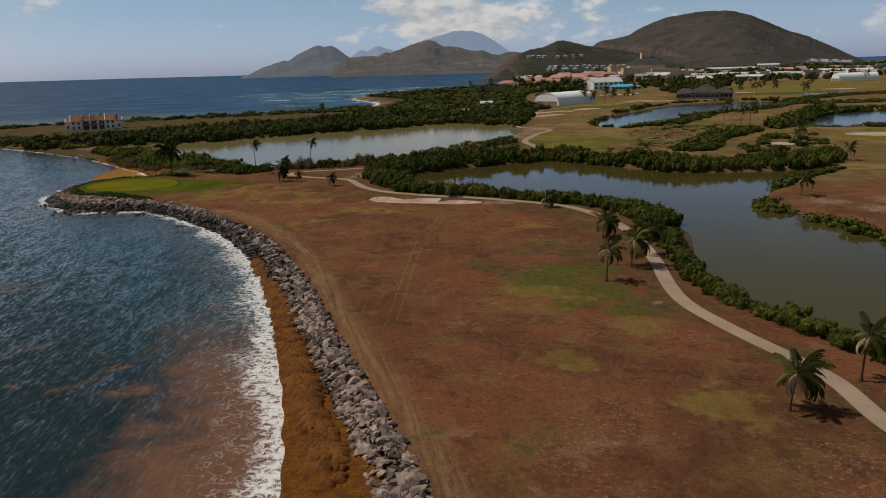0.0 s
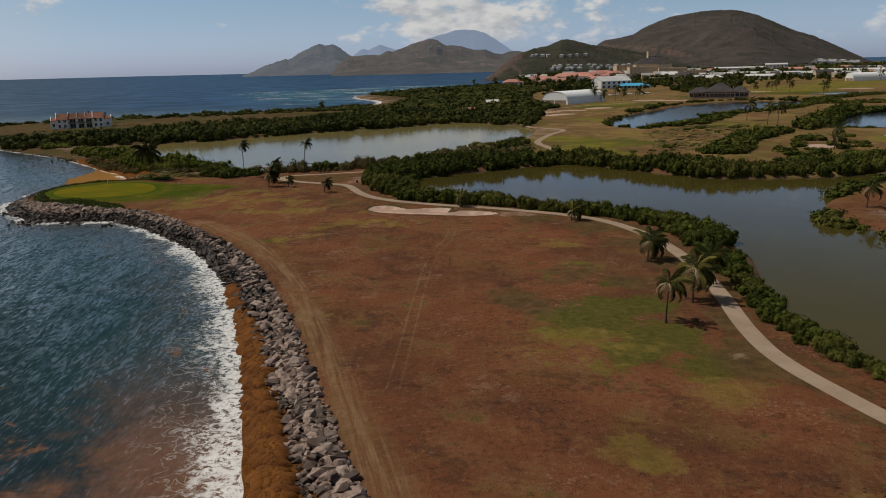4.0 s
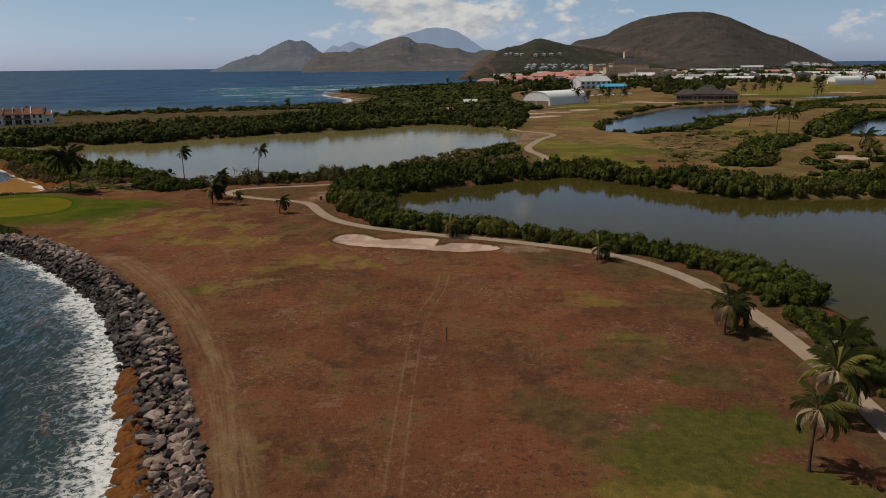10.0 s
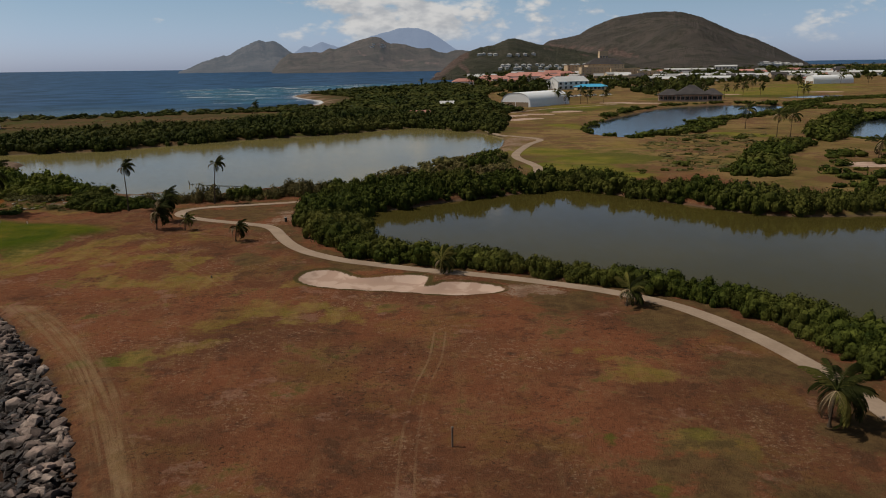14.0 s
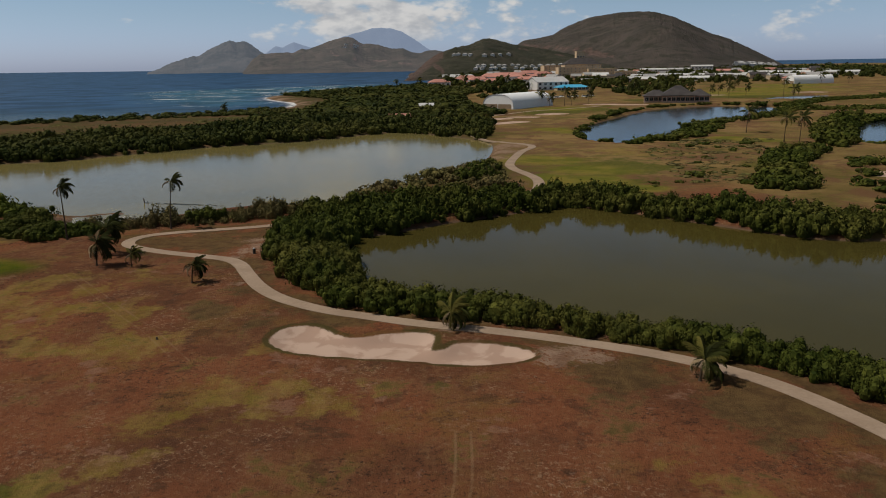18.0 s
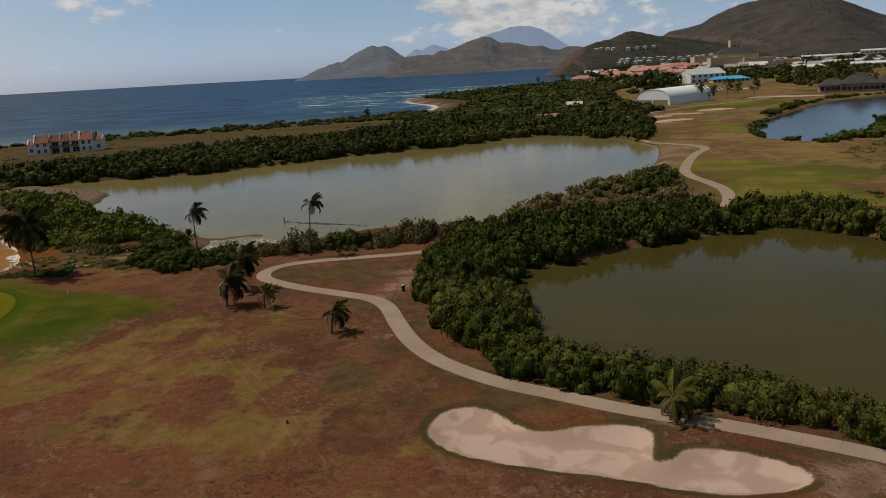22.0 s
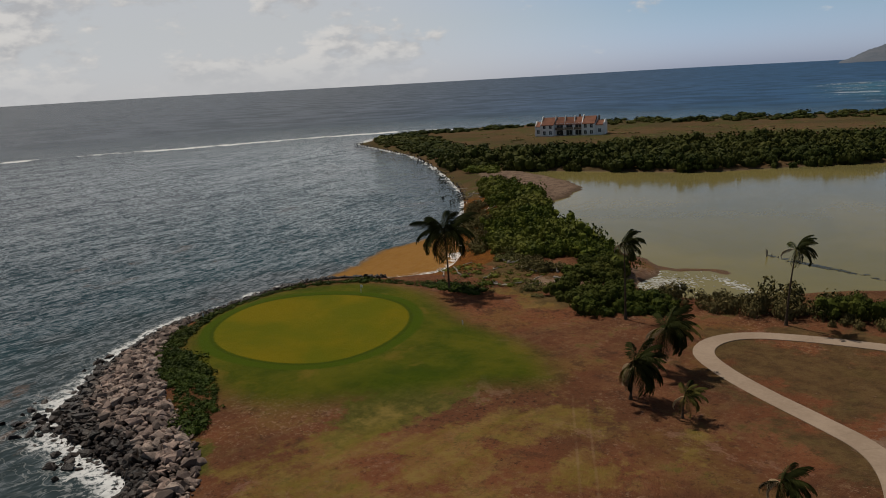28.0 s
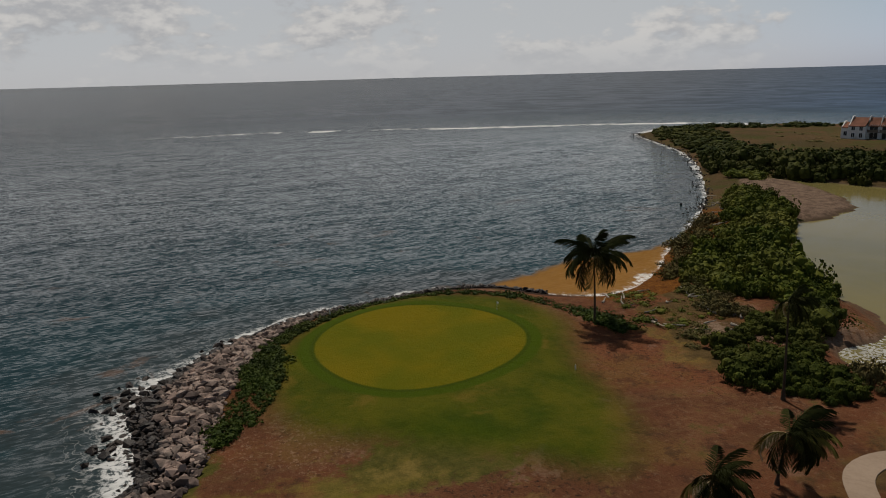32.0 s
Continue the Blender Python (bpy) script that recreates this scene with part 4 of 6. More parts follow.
def hill(name, skyline, near, ridge, back, mat, label, rugged, seed, front=0.0, steps=150, scars=()):
    az = np.linspace(skyline[0][0], skyline[-1][0], steps)
    el = np.interp(az, [q[0] for q in skyline], [q[1] for q in skyline])
    el = np.convolve(np.pad(el, 1, mode="edge"), [0.2, 0.6, 0.2], "valid")
    el += 0.012 * wavy(np.column_stack([az * 31, az * 0]), 1.0, seed + 7) + 0.014 * wavy(np.column_stack([az * 9, az * 0]), 1.0, seed)
    rows = 34
    co = []
    dist = np.concatenate([np.linspace(near, ridge, rows - 8), np.linspace(ridge, back, 9)[1:]])
    for d in dist:
        P = np.column_stack([LOOKOUT[0] + np.sin(np.radians(az)) * d, LOOKOUT[1] + np.cos(np.radians(az)) * d])
        top = LOOKOUT[2] + ridge * np.tan(np.radians(el))
        v = (d - near) / (ridge - near) if d <= ridge else (back - d) / (back - ridge)
        shape = v * (0.65 + 0.35 * v)
        gully = wavy(P, rugged, seed + 1) * 0.6 + wavy(P, rugged * 2.7, seed + 2) * 0.4
        z = front + (top - front) * (shape + 0.30 * gully * (1 - v) * v * 4 * 0.8)
        z = np.minimum(z, LOOKOUT[2] + np.hypot(P[:, 0] - LOOKOUT[0], P[:, 1] - LOOKOUT[1]) * np.tan(np.radians(el)) * (0.985 if d != ridge else 1.0) + (4 if d > ridge else 0))
        co.append(np.column_stack([P, np.where(v <= 0, -6, z)]))
    co = np.vstack(co)
    n = steps
    i = (np.arange(len(dist) - 1)[:, None] * n + np.arange(n - 1)).ravel()
    me = mesh_from(name, co, np.stack([i, i + 1, i + n + 1, i + n], 1), mat, True)
    D = np.repeat(dist, n)
    seen_el = np.degrees(np.arctan2(co[:, 2] - LOOKOUT[2], D))
    SLOPES[name] = (az, dist, co[:, 2].reshape(len(dist), n))
    bare = np.zeros(len(co))
    for line, wide in scars:
        bare = np.maximum(bare, 1 - line_distance(np.column_stack([np.tile(az, len(dist)), seen_el]), np.array(line, float)) / wide)
    me.attributes.new("bare", "FLOAT", "POINT").data.foreach_set("value", np.maximum(bare, 0).astype(np.float32))
    return tagged(new(name, me), label, "hill", kind="structure")


def perch(name, a, e):
    """The place on a hillside that lies a degrees east of ahead and e degrees up."""
    az, dist, Z = SLOPES[name]
    k = int(np.argmin(np.abs(az - a)))
    up = np.degrees(np.arctan2(Z[:, k] - LOOKOUT[2], dist))
    i = int(np.argmax(up >= e)) or len(dist) // 2
    f = np.clip((e - up[i - 1]) / max(up[i] - up[i - 1], 1e-6), 0, 1)
    d = dist[i - 1] + f * (dist[i] - dist[i - 1])
    return LOOKOUT[0] + math.sin(math.radians(a)) * d, LOOKOUT[1] + math.cos(math.radians(a)) * d, float(Z[i - 1, k] + f * (Z[i, k] - Z[i - 1, k]))


HILL_NEAR = hill_material("dry_scrub_hillside", (0.064, 0.056, 0.048), (0.096, 0.079, 0.068), (0.044, 0.044, 0.032), 0.010)
# these farther hills carry their haze as glowing colour, not as air
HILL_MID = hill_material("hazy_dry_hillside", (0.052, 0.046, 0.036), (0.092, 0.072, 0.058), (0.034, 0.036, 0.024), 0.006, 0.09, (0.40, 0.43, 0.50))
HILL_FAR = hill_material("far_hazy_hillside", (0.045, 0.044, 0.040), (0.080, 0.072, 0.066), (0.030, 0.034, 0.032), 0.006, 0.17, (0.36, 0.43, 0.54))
HILL_BLUE = hill_material("haze_blue_mountain", (0.05, 0.06, 0.07), (0.06, 0.07, 0.08), (0.05, 0.06, 0.07), 0.002, 0.42, (0.40, 0.50, 0.70))
hill("hill_near", BIG, 1650, 2600, 3300, HILL_NEAR, "broad dry scrub-covered hill behind the town", 0.006, 5, 3.0, 260,
     scars=[([(7.2, 1.15), (9.0, 0.95), (10.4, 0.86), (11.4, 0.76), (12.2, 0.55), (13.1, 0.30)], 0.2), ([(11.2, 0.62), (12.6, 0.33)], 0.24)])
HILL_GREEN = hill_material("green_scrub_hillside", (0.050, 0.050, 0.034), (0.080, 0.072, 0.052), (0.034, 0.040, 0.022), 0.016)
hill("hill_front", FRONT, 1400, 1950, 2300, HILL_GREEN, "low scrubby hill ending in a bare sea cliff", 0.012, 45, 3.0, 200,
     scars=[([(-1.0, -0.9), (-0.2, -0.4), (0.6, 0.25), (1.25, 0.62)], 0.55), ([(0.9, -0.1), (1.4, -0.5)], 0.3), ([(6.6, 0.95), (8.5, 0.7), (10, 0.35)], 0.07)])
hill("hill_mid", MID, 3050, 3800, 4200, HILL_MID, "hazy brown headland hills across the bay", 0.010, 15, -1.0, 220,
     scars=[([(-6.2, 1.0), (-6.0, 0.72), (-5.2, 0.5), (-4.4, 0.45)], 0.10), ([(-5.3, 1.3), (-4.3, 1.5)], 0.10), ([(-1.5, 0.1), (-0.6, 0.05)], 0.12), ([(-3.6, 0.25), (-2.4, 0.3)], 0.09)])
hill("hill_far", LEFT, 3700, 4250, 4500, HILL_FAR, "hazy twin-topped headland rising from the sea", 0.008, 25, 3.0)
hill("backdrop", CONE, 4500, 4700, 4800, HILL_BLUE, "haze-blue volcanic mountain on the horizon", 0.004, 35, 5.0)

# ---- thickets ----
def lumpy(n_leaves, size, lobes, seed, flat=0.8, core=0.72, hearts=6):
    """One shrub of radius about 1: leaf blades round several lobes, over a dark heart."""
    r = np.random.RandomState(seed)
    cen = np.column_stack([r.uniform(-0.72, 0.72, lobes), r.uniform(-0.72, 0.72, lobes), r.uniform(0.15, 0.85, lobes) * flat])
    rad = r.uniform(0.15, 0.36, lobes)
    cen[0], rad[0] = (0, 0, 0.30 * flat), 0.62
    k = r.choice(lobes, n_leaves, p=rad ** 2 / (rad ** 2).sum())
    d = r.normal(size=(n_leaves, 3))
    d[:, 2] = np.abs(d[:, 2]) * 0.9 - 0.25
    d /= np.linalg.norm(d, axis=1)[:, None]
    pos = cen[k] + d * (rad[k] * r.uniform(0.80, 1.24, n_leaves))[:, None]
    pos[:, 2] = np.maximum(pos[:, 2], 0.02)
    a = np.cross(d, r.normal(size=(n_leaves, 3)))
    a /= np.linalg.norm(a, axis=1)[:, None] + 1e-9
    tilt = d + r.normal(size=d.shape) * 0.55
    b = np.cross(tilt, a)
    b /= np.linalg.norm(b, axis=1)[:, None] + 1e-9
    s = size * r.uniform(0.6, 1.35, n_leaves)[:, None]
    quad = np.stack([pos - a * s, pos - b * s * 0.55, pos + a * s, pos + b * s * 0.55], 1).reshape(-1, 3)
    faces = np.arange(n_leaves * 4).reshape(-1, 4)
    g = np.linspace(-1, 1, 3)
    cv, cf = [], []
    for ax in range(3):
        for sg in (-1, 1):
            base = len(cv)
            for u in g:
                for v in g:
                    q = [0, 0, 0]
                    q[ax], q[(ax + 1) % 3], q[(ax + 2) % 3] = sg, u, v
                    cv.append(q)
            for i in range(2):
                for j in range(2):
                    o = base + i * 3 + j
                    cf.append((o, o + 3, o + 4, o + 1) if sg > 0 else (o, o + 1, o + 4, o + 3))
    cv, cf = np.array(cv, float), np.array(cf)
    cv /= np.linalg.norm(cv, axis=1)[:, None]
    allv, allf, off = [quad], [faces], len(quad)
    for c, q in list(zip(cen, rad))[:hearts]:
        v = cv * q * core + c
        v[:, 2] = np.maximum(v[:, 2], -0.05)
        allv.append(v)
        allf.append(cf + off)
        off += len(v)
    return np.vstack(allv), np.vstack(allf)


def thicket(name, spots, protos, mat, label, seed, parent=None, kind="stuff"):
    """Shrubs at spots (x, y, z, radius, height) as one mass of foliage."""
    r = np.random.RandomState(seed)
    V, F, off = [], [], 0
    for x, y, z, rad, h in spots:
        v, f = protos[r.randint(len(protos))]
        a = r.uniform(0, 6.283)
        c, s = math.cos(a), math.sin(a)
        q = np.column_stack([(v[:, 0] * c - v[:, 1] * s) * rad + x, (v[:, 0] * s + v[:, 1] * c) * rad + y, v[:, 2] * h + z])
        V.append(q)
        F.append(f + off)
        off += len(v)
    me = mesh_from(name, np.vstack(V), np.vstack(F), mat)
    ob = new(name, me)
    return tagged(ob, label, "shrubs", kind=kind)


def fill(poly, gap, seed, rad, height, jitter=0.45, keep=1.0, sink=0.15, gap_line=None, grow=0.0):
    """Spots scattered over a shape of the plan: a jittered grid, standing on the ground."""
    r = np.random.RandomState(seed)
    poly = np.array(poly, float)
    lo, hi = poly.min(0), poly.max(0)
    X, Y = np.meshgrid(np.arange(lo[0] - grow, hi[0] + gap + grow, gap), np.arange(lo[1] - grow, hi[1] + gap + grow, gap))
    P = np.column_stack([X.ravel(), Y.ravel()])
    P += r.uniform(-jitter, jitter, P.shape) * gap
    P = P[(signed(P, poly) < grow) & (r.uniform(size=len(P)) < keep)]
    if not len(P):
        return []
    if gap_line is not None:
        P = P[line_distance(P, gap_line[0]) > gap_line[1]]
    z, d = land_height(P)
    ok = d["coast"] > 0.5
    k = r.uniform(0.62, 1.32, len(P)) * (1 + 0.34 * wavy(P, 0.35, seed + 50))
    k2 = r.uniform(0.85, 1.15, len(P))
    return [(p[0], p[1], max(q, -0.95) - sink, rad * a * b, height * a) for p, q, a, b, o in zip(P, z, k, k2, ok) if o]


def belt(line, half, gap, seed, rad, height, **kw):
    """A strip of the plan round a line, as a shape to fill."""
    l = spline(line, 4)
    t = np.gradient(l, axis=0)
    nrm = np.column_stack([-t[:, 1], t[:, 0]]) / np.linalg.norm(t, axis=1)[:, None]
    h = np.interp(np.linspace(0, 1, len(l)), np.linspace(0, 1, len(half)), half)[:, None]
    return fill(np.vstack([l + nrm * h, (l - nrm * h)[::-1]]), gap, seed, rad, height, **kw)


NEAR_SHRUBS = [lumpy(900, 0.054, 20, 100 + i, core=0.88, hearts=11) for i in range(6)]
MID_SHRUBS = [lumpy(280, 0.105, 18, 200 + i, core=0.88, hearts=9) for i in range(6)]
WOOD_SHRUBS = [lumpy(120, 0.14, 16, 600 + i, core=0.9, hearts=6) for i in range(5)]
FAR_SHRUBS = [lumpy(60, 0.2, 12, 300 + i, core=0.9, hearts=3) for i in range(5)]
TWIGGY = [lumpy(420, 0.085, 9, 400 + i, core=0.5) for i in range(4)]
VINES = [lumpy(95, 0.13, 6, 500 + i, core=0.6, hearts=1) for i in range(4)]
road = (PATH_S, 2.1)

spots = belt([(-8, 123), (-2, 120.2), (5, 117.6), (11, 115.2), (17, 112.2), (23, 109), (29, 105), (34.5, 100.5), (38.8, 94), (41.6, 86), (42.6, 77)], [2.6, 2.4, 2.4, 2.6, 2.8, 3.4, 3.8], 1.35, 1, 1.42, 2.05, gap_line=road)
spots += belt([(41.2, 72), (41.3, 64), (40.7, 55), (40.4, 46), (41, 38), (43.4, 31), (46, 26), (49.4, 19.5), (53, 10), (58, -4)], [2.2, 1.5, 1.3, 1.2, 1.3], 1.3, 2, 1.15, 1.5, gap_line=(PATH_S, 2.0))
thicket("mangrove_hedge", spots, NEAR_SHRUBS, LEAF, "dense dark green mangrove hedge between path and pond", 1)
spots = fill([(-20.6, 147), (-16.6, 134.8), (-11, 125.2), (-6, 122), (-7, 131), (-9, 146), (-11.5, 157.5), (-15, 166), (-20, 162.5), (-20, 154)], 1.75, 3, 1.75, 2.75, gap_line=road)
thicket("mangrove_grove", spots, NEAR_SHRUBS, LEAF, "tall dark green mangrove grove at the pond's end", 2)
spots = fill([(-19, 166), (-11.5, 158), (-3, 163), (4, 170), (13.6, 175.5), (24, 181.5), (28.4, 183.5), (34, 180.5), (41, 173.5), (45, 168.5), (54, 160.5), (58, 155), (64, 151.5), (78, 151), (90, 152.5), (102, 157.5), (110, 172),
               (98, 165), (80, 159), (67, 158), (58, 165), (51.5, 173), (44, 179), (37, 185), (30, 188.5), (24, 190.5), (17, 193), (9, 191), (0, 187), (-10, 181), (-17, 174)], 2.0, 4, 1.75, 2.6, gap_line=(FAR_S, 2.0), grow=2.0)
thicket("mangrove_bank", spots, MID_SHRUBS, LEAF, "dark mangrove bank along the far side of the pond", 3)
spots = fill([(-16, 176), (0, 189), (12, 194), (20, 205), (22, 228), (17, 243), (9, 233), (-3, 209), (-14, 188)], 3.2, 5, 1.7, 1.7, keep=0.75)
thicket("dry_scrub", spots, MID_SHRUBS, LEAF_DRY, "dry brown scrub between two ponds", 4)
spots = fill([(8, 205), (20, 215), (22, 232), (14, 232)], 3.0, 6, 1.8, 2.2)
thicket("scrub_clump", spots, MID_SHRUBS, LEAF, "dark green scrub on a low bank", 5)
spots = belt([(-54, 165.5), (-50, 166.6), (-46, 167.5), (-40, 169.5), (-33, 172), (-25, 174.5), (-16, 176)], [1.6, 2.2, 2.6, 3.2, 3.6, 4.5], 1.8, 7, 1.35, 2.0, gap_line=road)
thicket("dry_hedge", spots, TWIGGY, LEAF_DRY, "bare brown shrubs lining the pond's near edge", 6)
spots = [(-37.5, 170.5, -0.1, 2.0, 2.7), (-35.4, 171.8, -0.1, 2.2, 2.9), (-33.5, 172.6, -0.1, 1.6, 2.4), (-26.5, 177, -0.2, 1.9, 2.6), (-24.2, 178, -0.2, 1.6, 2.2)]
thicket("green_shrub_clump", spots, NEAR_SHRUBS, LEAF, "rounded green shrubs among the bare ones", 7)
spots = fill([(-66, 161.5), (-60, 158), (-55, 157), (-50.5, 159.5), (-51, 163.5), (-57, 166.5), (-61.5, 170), (-65, 175), (-67.5, 181), (-73, 183), (-72, 176), (-69, 168)], 1.55, 8, 1.35, 1.6, gap_line=road)
thicket("sea_grape_thicket", spots, NEAR_SHRUBS, LEAF, "low dark green sea grape thicket behind the beach", 8)
spots = fill([(-140, 231), (-131, 222), (-117, 208), (-101, 190.5), (-92, 180), (-84, 173), (-79, 175), (-74, 178), (-70, 182), (-75.5, 187.5), (-82, 189.5), (-89, 192.5), (-102, 207.5), (-116, 221.5), (-133, 234)], 1.9, 9, 1.7, 2.1)
thicket("coastal_thicket", spots, MID_SHRUBS, LEAF_BRIGHT, "bright green shrubs on the spit beside the bay", 9)
spots = belt([(-90, 174), (-98, 184.5), (-108, 194), (-121, 208)], [1.5, 2, 2], 1.9, 10, 1.3, 1.4)
thicket("twiggy_thicket", spots, TWIGGY, LEAF_DRY, "leafless grey-brown shrubs above the beach", 10)
NORTH = [(-186, 248), (-166, 258), (-133, 267.5), (-106, 275), (-94, 287), (-74, 306), (-40, 325), (-12, 353), (0, 348), (22, 316), (27, 330), (30, 374), (14, 380), (0, 400), (-25, 412), (-60, 400), (-82, 382), (-100, 358), (-118, 343), (-140, 334), (-158, 318), (-172, 294), (-182, 278), (-188, 262)]
thicket("mangrove_forest", fill(NORTH, 3.2, 11, 2.5, 3.3, grow=0.8), WOOD_SHRUBS, LEAF_FAR, "dark mangrove forest along the pale pond", 11)
thicket("low_shrubs", fill([(-160, 257), (-172, 257), (-195, 271), (-236, 296), (-262, 307), (-285, 318), (-302, 338), (-300, 352), (-270, 345), (-240, 318), (-206, 306), (-184, 288), (-186, 268)], 3.4, 12, 2.6, 1.5, keep=0.9) +
        fill([(-300, 345), (-306, 366), (-270, 405), (-262, 412), (-268, 385), (-282, 362)], 4.0, 15, 2.6, 1.5) +
        fill([(-270, 405), (-236, 444), (-186, 467), (-117, 510), (-92, 545), (-60, 500), (-90, 475), (-150, 445), (-205, 425), (-245, 405)], 5.5, 13, 3.0, 1.7, keep=0.85) +
        fill([(-60, 360), (-40, 395), (-20, 412), (30, 400), (40, 440), (0, 470), (-60, 490), (-90, 470), (-80, 420)], 5.0, 14, 3.0, 2.4, keep=0.8), FAR_SHRUBS, LEAF_FAR, "low wind-clipped coastal shrubs", 12)
thicket("headland_woods", fill([(-62, 440), (20, 460), (46, 440), (34, 500), (28, 640), (60, 760), (30, 900), (6, 1020), (-90, 850), (-120, 760), (-72, 665), (-58, 600), (-62, 540)], 7.0, 14, 5.2, 3.4), FAR_SHRUBS, LEAF_FAR, "low green woods on the headland", 13)
spots = []
for i, (bl, hw) in enumerate(((([(58, 312), (66, 352), (90, 412), (130, 474), (172, 498), (205, 470)]), [1.4, 1.6]), (([(62, 296), (72, 289), (98, 316), (122, 364), (162, 398), (205, 460)]), [3, 7, 5]),
                             (([(132, 280), (162, 340), (195, 372), (262, 378)]), [6, 9]), (([(140, 277), (172, 268), (245, 318)]), [3, 4]), (([(205, 470), (250, 520), (330, 560)]), [7, 7]), (([(180, 430), (240, 440), (300, 470)]), [6, 7]),
                             (([(68.5, 104), (67.5, 97), (69.5, 89)]), [2.0, 1.6]), (([(70.5, 86.5), (74, 78), (76.5, 66), (80, 40)]), [1.4, 1.6]), (([(76, 118), (84, 131), (99, 146)]), [2, 2.5]))):
    spots += belt(bl, hw, 3.4 if i < 6 else 2.0, 20 + i, 2.2 if i < 6 else 1.5, 1.7 if i < 6 else 1.4)
thicket("pondside_shrubs", spots, WOOD_SHRUBS, LEAF, "green shrubs along the farther ponds' edges", 14)
spots = fill([(69, 190), (74, 204), (82, 222), (92, 240), (107, 260), (116, 264), (112, 250), (98, 232), (90, 218), (86, 203), (76, 187)], 2.5, 30, 2.3, 2.3)
spots += fill([(121, 267), (148, 318), (177, 369), (192, 381), (170, 338), (151, 308), (127, 265)], 3.2, 38, 3.0, 3.2)
spots += fill([(76, 166), (92, 172), (112, 182), (128, 232), (116, 244), (98, 214), (90, 190)], 4.6, 39, 2.3, 1.6, keep=0.5)
spots += fill([(46, 196), (62, 182), (84, 214), (100, 268), (118, 300), (90, 300), (75, 262), (66, 232)], 6.0, 31, 1.6, 1.0, keep=0.35)
thicket("scrubland", spots, WOOD_SHRUBS, LEAF, "patchy green scrub on rough ground", 15)
spots = fill([(58, 205), (70, 196), (80, 225), (104, 268), (118, 292), (96, 298), (78, 284), (66, 262)], 2.8, 32, 1.5, 0.55, keep=0.55) + fill([(-40, 330), (-150, 352), (-215, 330), (-260, 350), (-240, 400), (-150, 430), (-80, 470), (-60, 450)], 6.0, 33, 1.8, 0.5, keep=0.3)
thicket("dry_tussocks", spots, FAR_SHRUBS, LEAF_DRY, "dry brown tussocks and low brush", 16)
town = fill([(70, 600), (140, 590), (215, 700), (300, 885), (400, 900), (520, 1000), (700, 1000), (900, 1300), (800, 1750), (300, 1650), (40, 1500), (30, 1050), (60, 800)], 15.0, 34, 4.6, 6.2, keep=0.66)
town += fill([(470, 1500), (560, 1230), (700, 1040), (900, 900), (1150, 1100), (800, 1550)], 24.0, 44, 8.0, 8.0)
town += fill([(40, 590), (110, 575), (200, 600), (215, 660), (210, 740), (160, 700), (90, 690), (45, 640)], 11.0, 35, 5.0, 4.6, keep=0.55)
town = [q for q in town if not within_shape(np.array([q[:2]]), np.array([(72, 560), (150, 560), (172, 770), (105, 800)], float))[0]]
town += fill([(195, 700), (240, 780), (300, 900), (280, 930), (215, 800)], 10.0, 37, 3.6, 6.5, keep=0.5)
thicket("town_trees", town, FAR_SHRUBS, LEAF_FAR, "scattered dark trees between the town's houses", 17)
spots = [(-158.5, 249.5, -0.2, 3.4, 2.0), (-155, 252, -0.2, 3.0, 2.2), (-162, 252, -0.2, 3.2, 1.9), (-152.5, 249.5, -0.2, 2.2, 1.5), (-159, 255, -0.2, 3.0, 2.0)]
thicket("bright_shrub_clump", spots, MID_SHRUBS, LEAF_BRIGHT, "bright green shrub clump at the neck of the spit", 20)
spots = belt([(-85, 173.5), (-79, 172.5), (-73, 169)], [1.6, 2.2, 2.4], 1.6, 42, 1.3, 1.1) + belt([(-72, 164), (-66, 161)], [1.6, 1.6], 1.7, 43, 1.0, 0.6, keep=0.7)
thicket("dune_scrub", spots, TWIGGY, LEAF_DRY, "low dry scrub on the dune behind the beach", 21)
spots = fill([(-90, 167), (-84, 171.5), (-78, 172), (-72, 168), (-66, 163), (-70, 159.5), (-78, 159.5), (-86, 161)], 1.7, 45, 1.1, 0.5, keep=0.6, sink=0.08)
thicket("dune_creeper", spots, VINES, LEAF_BRIGHT, "low green creeper and grass on the dune", 22)
# creeping vine on the bank round the green
spots = belt([(-65.2, 114.9), (-70.6, 118.2), (-75.2, 119.7), (-80.3, 121.0), (-85.4, 122.7), (-90.3, 127.9)], [0.8, 1.8, 1.9, 1.8, 1.5, 1.0], 0.56, 40, 0.72, 0.5, sink=0.05)
spots += belt([(-90.5, 128.8), (-94.6, 136), (-95.4, 143.5), (-92.2, 150.4), (-86, 154.6), (-79, 156.4), (-73, 157)], [0.9, 0.9, 1.1, 1.2], 0.7, 41, 0.72, 0.45, sink=0.05)
thicket("beach_vine", spots, VINES, LEAF_VINE, "bright green creeping vine on the bank round the green", 18)

